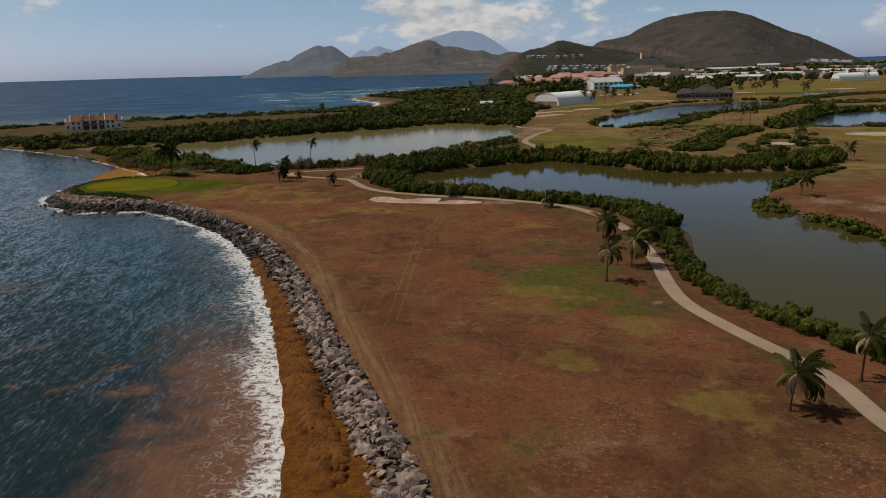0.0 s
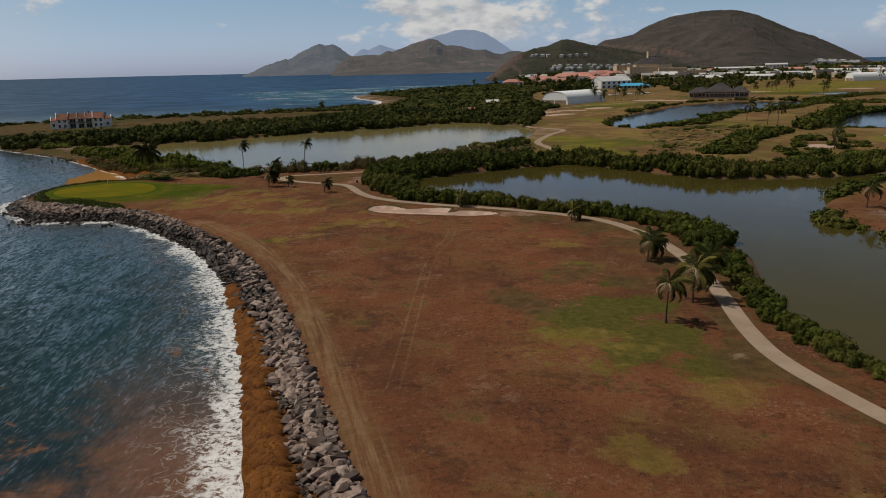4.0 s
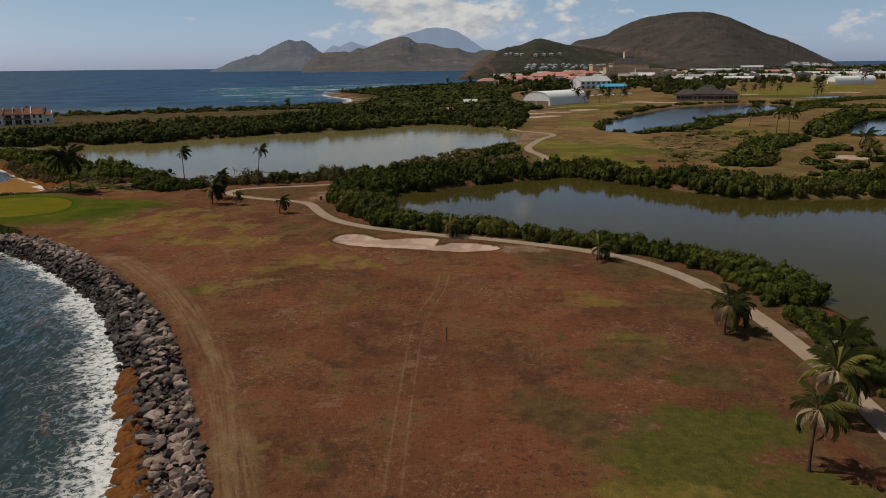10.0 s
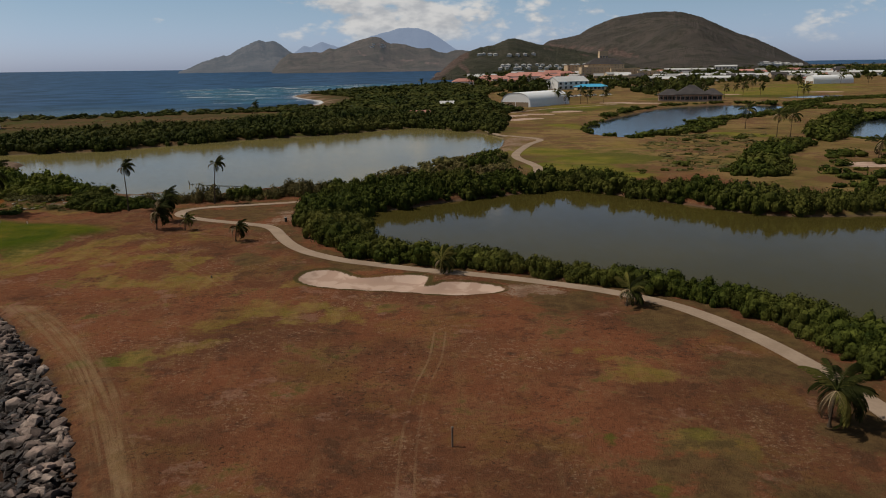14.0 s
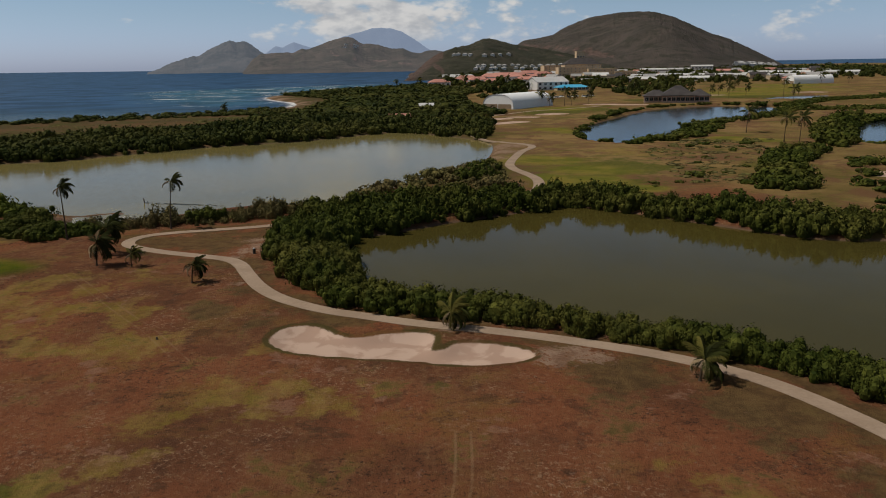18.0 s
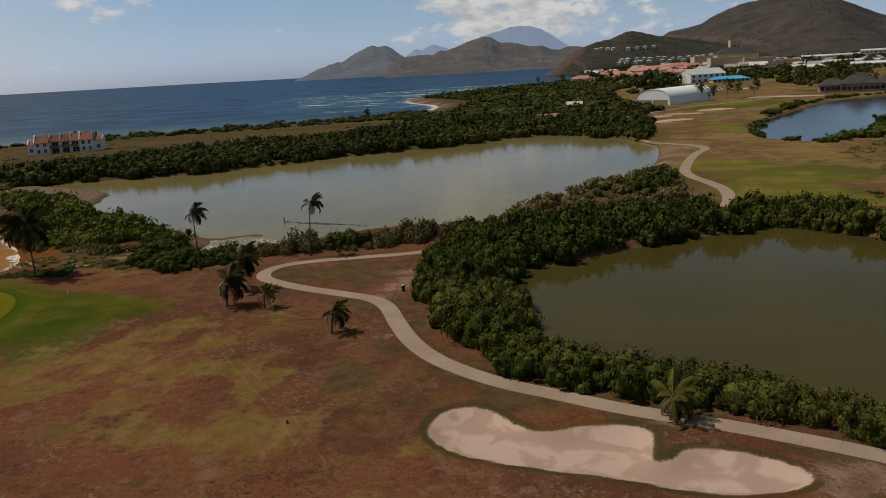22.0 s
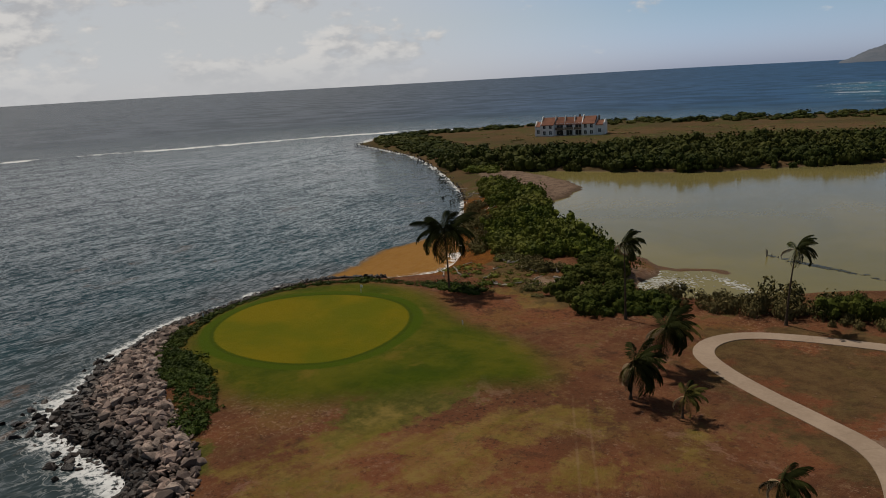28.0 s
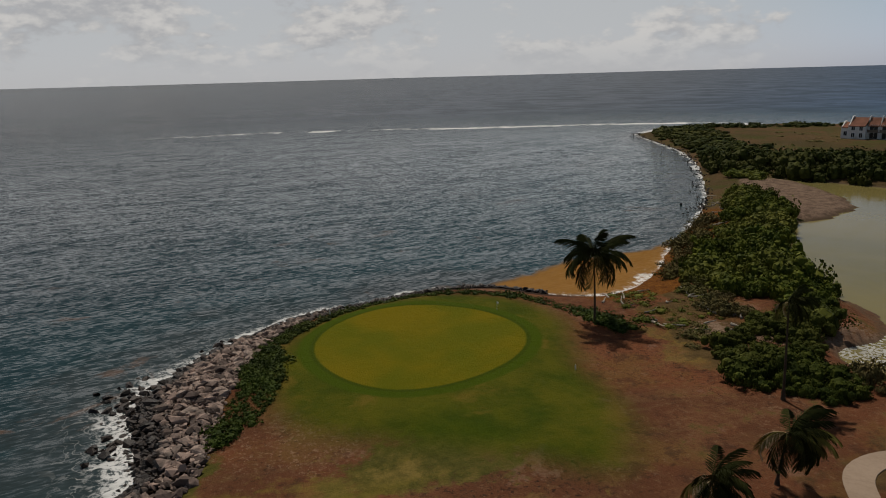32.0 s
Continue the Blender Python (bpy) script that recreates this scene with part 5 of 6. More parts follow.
# ---- palms ----
def frond_mesh(name, mat, length, droop, seed, pairs=38, leaf=0.7):
    r = np.random.RandomState(seed)
    t = np.linspace(0, 1, 12)
    ang = np.cumsum(np.concatenate([[0.0], np.full(11, -droop / 11) * (0.5 + t[1:])]))
    x = np.concatenate([[0], np.cumsum(np.cos(ang[:-1]) / 11)]) * length
    z = np.concatenate([[0], np.cumsum(np.sin(ang[:-1]) / 11)]) * length
    co, f = [], []
    for i in range(12):
        w = 0.035 * (1 - t[i]) + 0.006
        co += [(x[i], -w, z[i]), (x[i], w, z[i]), (x[i], 0, z[i] - w * 1.3)]
    for i in range(11):
        a = i * 3
        f += [(a, a + 3, a + 4, a + 1), (a + 1, a + 4, a + 5, a + 2), (a + 2, a + 5, a + 3, a)]
    for k in range(pairs):
        u = 0.14 + 0.86 * k / (pairs - 1)
        px, pz, pa = np.interp(u, t, x), np.interp(u, t, z), np.interp(u, t, ang)
        ll = leaf * (0.45 + 0.9 * math.sin(math.pi * min(1, 0.18 + u * 0.78))) * r.uniform(0.8, 1.1)
        for sg in (-1, 1):
            sweep, hang = r.uniform(0.35, 0.8), r.uniform(0.5, 1.1)
            d = np.array([math.cos(pa) * sweep, sg * 0.85, math.sin(pa) * sweep - hang])
            d /= np.linalg.norm(d)
            b = len(co)
            w = 0.032
            q = np.array([px, 0, pz])
            m_ = q + d * ll * 0.55
            e = q + d * ll + np.array([0, 0, -0.16 * ll])
            co += [tuple(q + (-w * .5, 0, 0)), tuple(q + (w * .5, 0, 0)), tuple(m_ + (w, 0, 0)), tuple(m_ + (-w, 0, 0)), tuple(e + (w * .2, 0, 0)), tuple(e + (-w * .2, 0, 0))]
            f += [(b, b + 1, b + 2, b + 3), (b + 3, b + 2, b + 4, b + 5)]
    return mesh_from(name, co, f, mat)


FRONDS = {kind: [frond_mesh("frond", mat, 1.0 * ln, dr, 10 * j + i, leaf=lf) for i, (ln, dr) in enumerate(((2.7, 1.2), (2.7, 1.75), (2.7, 2.2)))]
          for j, (kind, mat, lf) in enumerate((("green", FROND, 0.66), ("young", FROND_YOUNG, 0.6), ("dead", FROND_DEAD, 0.4)))}
WIND = math.radians(20)


def trunk_mesh(h, lean_x, lean_y, r0, r1, seed):
    r = np.random.RandomState(seed)
    n, k = 16, 9
    co, f = [], []
    for i in range(n):
        t = i / (n - 1)
        cx, cy = lean_x * t ** 1.6, lean_y * t ** 1.6
        rad = (r0 * (1 - t) + r1 * t) * (1.0 + 0.10 * (i % 2)) + 0.10 * max(0, 0.12 - t) / 0.12
        for a in range(k):
            th = 6.2832 * a / k
            co.append((cx + rad * math.cos(th), cy + rad * math.sin(th), t * h - 0.15 * (i == 0)))
    for i in range(n - 1):
        for a in range(k):
            b = (a + 1) % k
            f.append((i * k + a, i * k + b, (i + 1) * k + b, (i + 1) * k + a))
    return mesh_from("trunk", co, f, BARK, True)


def palm(x, y, top, seed, label, lean=(0.25, 0.1), size=1.0, n=22, young=0.15, dead=2, group="palms on the course", thin=0.085, comb=1.0):
    """A coconut palm, its crown combed over by the sea wind. top: height of the crown's highest fronds."""
    r = random.Random(seed)
    z = float(land_height(np.array([[x, y]]))[0][0])
    root = tagged(new("palm_tree"), label, "palm tree", group)
    root.location = (x, y, z)
    h = max(0.4, top - 1.55 * size)
    part("trunk", trunk_mesh(h, lean[0], lean[1], thin + 0.006 * h, thin * 0.75, seed), root)
    for i in range(n):
        ring = i / n
        az = i * 2.39996 + r.uniform(-0.25, 0.25)
        off = math.atan2(math.sin(az - WIND), math.cos(az - WIND))
        az = WIND + off * (1 - comb + comb * (0.36 + 0.3 * abs(off) / 3.14))
        rise = math.radians(70 - 96 * ring + r.uniform(-10, 10)) + 0.1 * math.cos(off)
        rise = min(rise, math.radians(78))
        kind = "young" if r.random() < young + (0.35 if abs(off) > 2.4 else 0.0) else "green"
        me = FRONDS[kind][0 if ring < 0.35 else (1 if ring < 0.7 else 2)]
        s = size * r.uniform(0.85, 1.1)
        part("frond", me, root, "", Matrix.Translation((lean[0], lean[1], h)) @ Euler((r.uniform(-0.3, 0.3), -rise, az)).to_matrix().to_4x4() @ Matrix.Scale(s, 4))
    for i in range(dead):
        az = WIND + math.pi + r.uniform(-1.1, 1.1)
        part("dry_frond", FRONDS["dead"][2], root, "pale dead frond",
             Matrix.Translation((lean[0], lean[1], h)) @ Euler((r.uniform(-0.4, 0.4), math.radians(r.uniform(-14, 22)), az)).to_matrix().to_4x4() @ Matrix.Scale(size * r.uniform(0.7, 0.95), 4))
    return root


palm(-76.9, 155.3, 9.8, 1, "tall dark green coconut palm beside the golf green", (-0.2, -0.1), 1.6, 28, 0.05, 2, comb=0.0)
palm(-53.5, 157.8, 9.3, 2, "slender coconut palm with a small crown", (-0.2, 0.1), 0.8, 19, 0.05, 2, thin=0.07)
palm(-40.0, 165.6, 9.0, 3, "slender wind-blown coconut palm by the pond", (0.6, 0.2), 0.78, 18, 0.05, 1, thin=0.07)
palm(-41.9, 140.0, 4.3, 4, "wind-combed coconut palm with dry fronds", (0.25, 0.2), 0.95, 26, 0.1, 5)
palm(-43.6, 147.3, 5.3, 5, "bushy coconut palm with pale dead fronds", (0.5, 0.2), 1.08, 30, 0.1, 4)
palm(-37.2, 139.5, 2.7, 6, "small yellow-green coconut palm", (0.1, 0.1), 0.62, 18, 0.7, 1, thin=0.07)
palm(-26.8, 130.8, 3.3, 7, "small coconut palm with a yellowed side", (0.2, 0.15), 0.74, 20, 0.3, 4, thin=0.075)
palm(3.8, 112.0, 3.0, 8, "young yellow-green palm beside the bunker", (0.1, 0.1), 0.84, 24, 0.75, 1, thin=0.08)
palm(23.8, 97.7, 3.1, 9, "low dark palm beside the path", (0.25, 0.05), 0.84, 25, 0.1, 2, thin=0.085)
palm(31.6, 68.6, 4.3, 10, "dark palm with dry fronds beside the path", (0.3, 0.1), 1.03, 30, 0.05, 4)
palm(28.8, 42.2, 5.6, 11, "thin drooping palm on the green patch", (0.2, 0.0), 0.89, 16, 0.1, 4, thin=0.075)
palm(33.1, 49.3, 5.6, 12, "bushy yellow-green palm beside the path", (0.3, 0.2), 1.13, 30, 0.4, 4)
palm(36.2, 55.6, 5.2, 13, "dark palm leaning over the path", (0.4, 0.3), 0.94, 22, 0.1, 1)
palm(38.1, 2.7, 4.6, 14, "low dark wind-combed palm with a dry side", (0.4, 0.0), 0.94, 28, 0.05, 3)
palm(46.4, 9.2, 5.4, 15, "drooping palm beside the pond path", (0.4, 0.2), 0.89, 19, 0.1, 3)
for i, (x, y, top, sz) in enumerate(((75.8, 104.6, 5.0, 1.0), (108, 161, 5.0, 1.0), (107.3, 198, 5.5, 1.2), (115.7, 219, 6.5, 1.5), (117.5, 316, 10, 1.7), (115.0, 281, 9.5, 1.3), (116.5, 274, 10, 1.4),
                                     (258, 593, 13, 1.5), (88, 512, 11, 1.6), (93, 516, 9, 1.6), (104, 520, 9, 1.5), (-29, 1040, 12, 2.0), (180, 560, 9, 1.4), (196, 566, 9, 1.4), (212, 575, 10, 1.5), (-118, 520, 6, 1.5), (230, 590, 9, 1.5), (120, 590, 10, 1.5), (72, 510, 10, 1.7), (78, 506, 8, 1.6), (215, 487, 11, 1.6), (190, 610, 9, 1.5), (205, 640, 10, 1.5), (222, 620, 8, 1.4), (240, 650, 9, 1.5), (262, 690, 9, 1.5), (160, 640, 10, 1.6), (178, 690, 11, 1.6), (30, 930, 12, 2.2), (52, 950, 12, 2.2), (0, 960, 11, 2.2), (95, 900, 12, 2.0), (400, 820, 11, 1.8), (425, 815, 10, 1.8), (300, 800, 10, 1.6))):
    palm(x, y, top, 40 + i, "coconut palm on the farther course", (0.4, 0.2), sz, 12, 0.1, 1, "palms on the farther course")

# ---- buildings ----
def box_bm(bm, lo, hi):
    v = [bm.verts.new((x, y, z)) for z in (lo[2], hi[2]) for y in (lo[1], hi[1]) for x in (lo[0], hi[0])]
    for q in ((0, 2, 3, 1), (4, 5, 7, 6), (0, 1, 5, 4), (2, 6, 7, 3), (0, 4, 6, 2), (1, 3, 7, 5)):
        bm.faces.new([v[i] for i in q])


def bm_part(name, bm, mat, parent, label="", m=None):
    me = bpy.data.meshes.new(name)
    bm.normal_update()
    bm.to_mesh(me)
    bm.free()
    me.materials.append(mat)
    return part(name, me, parent, label, m)


def boxes(name, list_of, mat, parent, label=""):
    bm = bmesh.new()
    for lo, hi in list_of:
        box_bm(bm, lo, hi)
    return bm_part(name, bm, mat, parent, label)


def prism(name, x0, x1, profile, mat, parent, label=""):
    """A solid with the outline (y, z) of profile, from x0 to x1."""
    bm = bmesh.new()
    a = [bm.verts.new((x0, y, z)) for y, z in profile]
    b = [bm.verts.new((x1, y, z)) for y, z in profile]
    n = len(profile)
    bm.faces.new(a[::-1])
    bm.faces.new(b)
    for i in range(n):
        bm.faces.new((a[i], a[(i + 1) % n], b[(i + 1) % n], b[i]))
    bmesh.ops.recalc_face_normals(bm, faces=bm.faces[:])
    return bm_part(name, bm, mat, parent, label)


def hip(name, lo, hi, z, rise, over, mat, parent, ridge=None):
    """A hipped roof over the rectangle lo to hi, with its eaves out by over."""
    x0, y0, x1, y1 = lo[0] - over, lo[1] - over, hi[0] + over, hi[1] + over
    dx, dy = x1 - x0, y1 - y0
    r = min(dx, dy) / 2 if ridge is None else ridge
    bm = bmesh.new()
    base = [bm.verts.new(q) for q in ((x0, y0, z), (x1, y0, z), (x1, y1, z), (x0, y1, z))]
    low = [bm.verts.new((v.co.x, v.co.y, z - 0.25)) for v in base]
    if dx >= dy:
        top = [bm.verts.new((x0 + r, (y0 + y1) / 2, z + rise)), bm.verts.new((x1 - r + 0.01, (y0 + y1) / 2, z + rise))]
        quads = ((0, 1, 1, 0), (2, 3, 0, 1))
        bm.faces.new((base[0], base[1], top[1], top[0]))
        bm.faces.new((base[2], base[3], top[0], top[1]))
        bm.faces.new((base[3], base[0], top[0]))
        bm.faces.new((base[1], base[2], top[1]))
    else:
        top = [bm.verts.new(((x0 + x1) / 2, y0 + r, z + rise)), bm.verts.new(((x0 + x1) / 2, y1 - r + 0.01, z + rise))]
        bm.faces.new((base[0], base[1], top[0]))
        bm.faces.new((base[1], base[2], top[1], top[0]))
        bm.faces.new((base[2], base[3], top[1]))
        bm.faces.new((base[3], base[0], top[0], top[1]))
    for i in range(4):
        bm.faces.new((low[i], low[(i + 1) % 4], base[(i + 1) % 4], base[i]))
    bm.faces.new(low[::-1])
    bmesh.ops.recalc_face_normals(bm, faces=bm.faces[:])
    return bm_part(name, bm, mat, parent)


def ground_at(x, y):
    return float(land_height(np.array([[x, y]], float))[0][0])


def window_mesh(w, h):
    """A frame of four bars with a sill, and the pane that is set back in it."""
    frame_bm, pane_bm = bmesh.new(), bmesh.new()
    t = 0.09
    for lo, hi in (((-w / 2 - t, -0.05, -t), (-w / 2, 0.06, h + t)), ((w / 2, -0.05, -t), (w / 2 + t, 0.06, h + t)), ((-w / 2, -0.05, h), (w / 2, 0.06, h + t)),
                   ((-w / 2, -0.09, -t), (w / 2, 0.06, 0)), ((-0.03, -0.035, 0), (0.03, 0.06, h))):
        box_bm(frame_bm, lo, hi)
    box_bm(pane_bm, (-w / 2, -0.012, 0), (w / 2, 0.06, h))
    out = []
    for nm, bm, mat in (("window", frame_bm, PAINT_WHITE), ("pane", pane_bm, GLASS)):
        me = bpy.data.meshes.new(nm)
        bm.to_mesh(me)
        bm.free()
        me.materials.append(mat)
        out.append(me)
    return out


WINDOW, WIDE_WINDOW = window_mesh(1.1, 1.5), window_mesh(2.6, 2.1)


def window_part(meshes, parent, m):
    w = part("window", meshes[0], parent, "", m)
    part("pane", meshes[1], w, "dark glass pane")


def building(name, x, y, w, d, h, turn, wall, roof, roof_kind, label, rows=0, cols=0, z=None, group="", pane=None, rise=None):
    root = tagged(new(name), label, "building", group)
    root.matrix_basis = pose(x, y, ground_at(x, y) - 0.3 if z is None else z, 0, 0, turn)
    boxes("wall", [((-w / 2, -d / 2, -2.5), (w / 2, d / 2, h))], wall, root)
    if roof_kind == "hip":
        hip("roof", (-w / 2, -d / 2), (w / 2, d / 2), h + 0.02, rise or min(w, d) * 0.28, 0.6, roof, root)
    elif roof_kind == "gable":
        e, k = 0.5, rise or d * 0.3
        prism("roof", -w / 2 - 0.4, w / 2 + 0.4, [(-d / 2 - e, h - 0.1), (0, h + k), (d / 2 + e, h - 0.1), (d / 2 + e, h + 0.15), (0, h + k + 0.3), (-d / 2 - e, h + 0.15)], roof, root)
        prism("gable", -w / 2 + 0.003, w / 2 - 0.003, [(-d / 2, h), (0, h + k - 0.05), (d / 2, h)], wall, root)
    else:
        boxes("roof", [((-w / 2 - 0.3, -d / 2 - 0.3, h), (w / 2 + 0.3, d / 2 + 0.3, h + 0.5))], roof, root)
    for r in range(rows):
        for c in range(cols):
            window_part(pane or WIDE_WINDOW, root, Matrix.Translation((-w / 2 + (c + 0.5) * w / cols, -d / 2 - 0.03, h * r / rows + h / rows * 0.3)))
    return root


def townhouse_row():
    """White two-storey terrace with clay roofs between stepped party walls."""
    root = tagged(new("terraced_house"), "white two-storey terrace with red clay roofs and stepped gables", "house")
    root.matrix_basis = pose(-218.6, 351.8, ground_at(-206, 358) - 0.1, 0, 0, 25)
    fronts = [(0, 2.6, 0.2, 4.0), (2.6, 8.2, -0.8, 4.6), (8.2, 12.2, 1.6, 4.6), (12.2, 16.2, 1.6, 4.6), (16.2, 19.8, 1.6, 4.6), (19.8, 25.2, -0.8, 4.8), (25.2, 28.6, 0.2, 4.2)]
    for i, (x0, x1, y0, h) in enumerate(fronts):
        boxes("wall", [((x0 + 0.01, y0, -1), (x1 - 0.01, 9.0, h))], WALL_WHITE, root)
        low, top = h, h + (2.7 if 0 < i < 6 else 1.5)
        prism("roof", x0 + 0.12, x1 - 0.12, [(y0 - 0.35, low - 0.1), (4.8, top), (9.3, low - 0.1), (9.3, low + 0.12), (4.8, top + 0.22), (y0 - 0.35, low + 0.12)], TILE_RED, root)
        prism("party_wall", x0 - 0.16, x0 + 0.16, [(y0 - 0.1, 0), (y0 - 0.1, low + 0.5), (y0 + 0.7, low + 0.5), (4.0, top + 0.75), (5.6, top + 0.75), (9.1, low + 0.5), (9.1, 0)], WALL_WHITE, root)
        if i in (2, 3, 4):
            boxes("balcony", [((x0 + 0.2, y0 - 1.5, 2.5), (x1 - 0.2, y0 - 0.01, 2.7)), ((x0 + 0.2, y0 - 1.5, 2.7), (x1 - 0.2, y0 - 1.42, 3.5))], TIMBER, root)
            boxes("post", [((x0 + 0.25, y0 - 1.5, -1), (x0 + 0.45, y0 - 1.3, 2.5))], WALL_WHITE, root)
            for zz in (0.2, 2.9):
                window_part(WIDE_WINDOW, root, Matrix.Translation(((x0 + x1) / 2, y0 - 0.04, zz)))
        elif i in (1, 5):
            for xx in (0.27, 0.73):
                for zz in (0.7, 3.2):
                    window_part(WINDOW, root, Matrix.Translation((x0 + (x1 - x0) * xx, y0 - 0.04, zz)))
        else:
            window_part(WINDOW, root, Matrix.Translation(((x0 + x1) / 2, y0 - 0.04, 1.2)))
    prism("party_wall", 28.44, 28.76, [(0.1, 0), (0.1, 5.1), (0.9, 5.1), (4.0, 6.2), (5.6, 6.2), (9.1, 5.1), (9.1, 0)], WALL_WHITE, root)
    boxes("chimney", [((17.6, 5.2, 6.8), (18.3, 5.9, 8.6))], TIMBER, root)
    boxes("chimney", [((25.6, 5.2, 5.8), (26.3, 5.9, 7.7))], TIMBER, root)


def arched_tent(x, y, turn, width, length, top, z=0.0, label="large white fabric arched tent hall"):
    root = tagged(new("arched_tent"), label, "tent")
    root.matrix_basis = pose(x, y, z, 0, 0, turn)
    ring = [(-width / 2 * (abs(math.cos(a)) ** 0.72) * (1 if math.cos(a) > 0 else -1), top * abs(math.sin(a)) ** 0.8) for a in np.linspace(0, math.pi, 21)]
    bm = bmesh.new()
    n = 13
    rows = []
    for i in range(n):
        s = 1.0 + 0.004 * (i % 2)
        rows.append([bm.verts.new((u * s, length * i / (n - 1), v * s)) for u, v in ring])
    for a, b in zip(rows, rows[1:]):
        for k in range(len(ring) - 1):
            bm.faces.new((a[k], a[k + 1], b[k + 1], b[k])).smooth = True
    bmesh.ops.recalc_face_normals(bm, faces=bm.faces[:])
    bm_part("canopy", bm, FABRIC, root)
    for yy, nm in ((0.25, "end_wall"), (length - 0.25, "end_wall")):
        bm = bmesh.new()
        f = bm.faces.new([bm.verts.new((u * 0.985, yy, v * 0.985)) for u, v in ring])
        g = bmesh.ops.extrude_face_region(bm, geom=[f])
        for v in g["geom"]:
            if isinstance(v, bmesh.types.BMVert):
                v.co.y += 0.1
        bmesh.ops.recalc_face_normals(bm, faces=bm.faces[:])
        bm_part(nm, bm, FABRIC, root)
    boxes("door_panel", [((-width * 0.38, 0.1, 0), (-0.3, 0.22, 2.9))], PANEL, root, "tan door panel")
    boxes("door_panel", [((0.3, 0.1, 0), (width * 0.42, 0.22, 2.9))], PANEL, root, "tan door panel")


def clubhouse():
    root = tagged(new("clubhouse"), "pink clubhouse with dark hipped roofs and open verandas", "clubhouse")
    root.matrix_basis = pose(141, 529, ground_at(150, 525), 0, 0, -14)
    for x0, x1, y0, y1, h, rise in ((0, 14, 1, 11, 3.9, 3.6), (10.5, 30, -1.5, 15, 4.3, 5.8), (27, 39, 1.5, 12, 4.0, 3.8)):
        boxes("wall", [((x0, y0 + 3, -1), (x1, y1, h))], WALL_PINK, root)
        hip("roof", (x0, y0), (x1, y1), h + 0.05, rise, 0.9, ROOF_DARK, root)
        boxes("plinth", [((x0, y0, -1), (x1, y0 + 2.99, 0.4))], WALL_PINK, root)
        k = int((x1 - x0) / 2.6)
        for i in range(k + 1):
            xx = x0 + 0.3 + (x1 - x0 - 0.6) * i / k
            boxes("column", [((xx - 0.22, y0 + 0.1, 0.4), (xx + 0.22, y0 + 0.54, h))], WALL_PINK, root)
        for i in range(k):
            window_part(WIDE_WINDOW, root, Matrix.Translation((x0 + (i + 0.5) * (x1 - x0) / k, y0 + 2.95, 0.9)))


townhouse_row()
arched_tent(45.5, 488.5, -38, 21, 46, 8.4, ground_at(55, 500) - 0.1)
arched_tent(372, 828, -78, 14, 46, 8.5, ground_at(390, 825) - 0.2, "far white arched storage tent")
clubhouse()
building("gabled_hall", 121, 782, 36, 18, 7.5, 28, WALL_WHITE, ROOF_WHITE, "gable", "white gabled hall with a pale metal roof", 2, 6, rise=4.5)
building("blue_roofed_pavilion", 140, 762, 30, 12, 3.0, 5, WALL_CREAM, ROOF_BLUE, "hip", "low pavilion under a bright blue roof", 1, 8, rise=2.4)
for i, (x, y, w, d, h, t) in enumerate(((24, 948, 24, 12, 5, 10), (62, 1060, 30, 14, 6, -8), (74, 1030, 26, 13, 5, 14), (100, 1130, 30, 15, 6, 5), (110, 1045, 44, 18, 7, -6), (137, 1150, 34, 14, 6, 3), (168, 1240, 34, 14, 7, 8), (90, 985, 20, 11, 4, 20), (128, 985, 26, 12, 5, 0), (186, 1230, 24, 12, 6, 12), (50, 985, 18, 10, 4, -14))):
    building("red_roofed_villa", x, y, w, d, h, t, WALL_PINK if i % 2 else WALL_WHITE, TILE_PINK, "hip", "villa with a faded red hipped roof", 1, 4, group="red-roofed villas")
for i, (x, y, w, d, h, t, kind, mat) in enumerate(((206, 1260, 34, 16, 17, 12, "flat", WALL_TAN), (222, 1190, 44, 18, 15, 4, "flat", WALL_TAN), (262, 1175, 40, 16, 13, -4, "flat", WALL_TAN), (224, 1080, 26, 12, 5, 8, "flat", WALL_CREAM), (246, 1080, 34, 12, 5, 2, "flat", WALL_CREAM), (290, 1150, 30, 14, 9, -10, "flat", WALL_TAN), (240, 1215, 54, 26, 19, 2, "hip", ROOF_DARK))):
    building("hotel_block", x, y, w, d, h, t, WALL_TAN if h > 6 else WALL_CREAM, mat, kind, "cream multi-storey hotel block", max(2, int(h / 3.4)), int(w / 5), group="hotel blocks", pane=WINDOW, rise=9.0 if kind == "hip" else None)
building("hotel_tower", 243, 1240, 13, 10, 37, 5, WALL_TAN, WALL_TAN, "flat", "square cream tower above the hotel's dark roof", 3, 3)
for i, (x, y, w, h, t) in enumerate(((303, 1085, 44, 4.2, -28), (343, 1082, 52, 4.6, -30), (374, 1056, 46, 4.6, -29), (408, 1034, 44, 4.6, -30), (446, 1012, 40, 4.2, -30), (494, 1166, 44, 4.2, -34), (530, 1144, 40, 4.2, -34), (575, 1110, 44, 4.5, -34),
                                     (412, 1430, 46, 5.5, -18), (452, 1416, 40, 6.0, -18), (486, 1400, 36, 10.5, -18), (262, 1000, 30, 3.6, 4), (330, 985, 34, 3.6, -24))):
    building("white_terrace", x, y, w, 11, h, t, WALL_WHITE, ROOF_WHITE, "gable", "long low white terrace with a metal roof", 2 if h > 8 else 1, 6, group="white terraces", rise=2.0)
rt = random.Random(9)


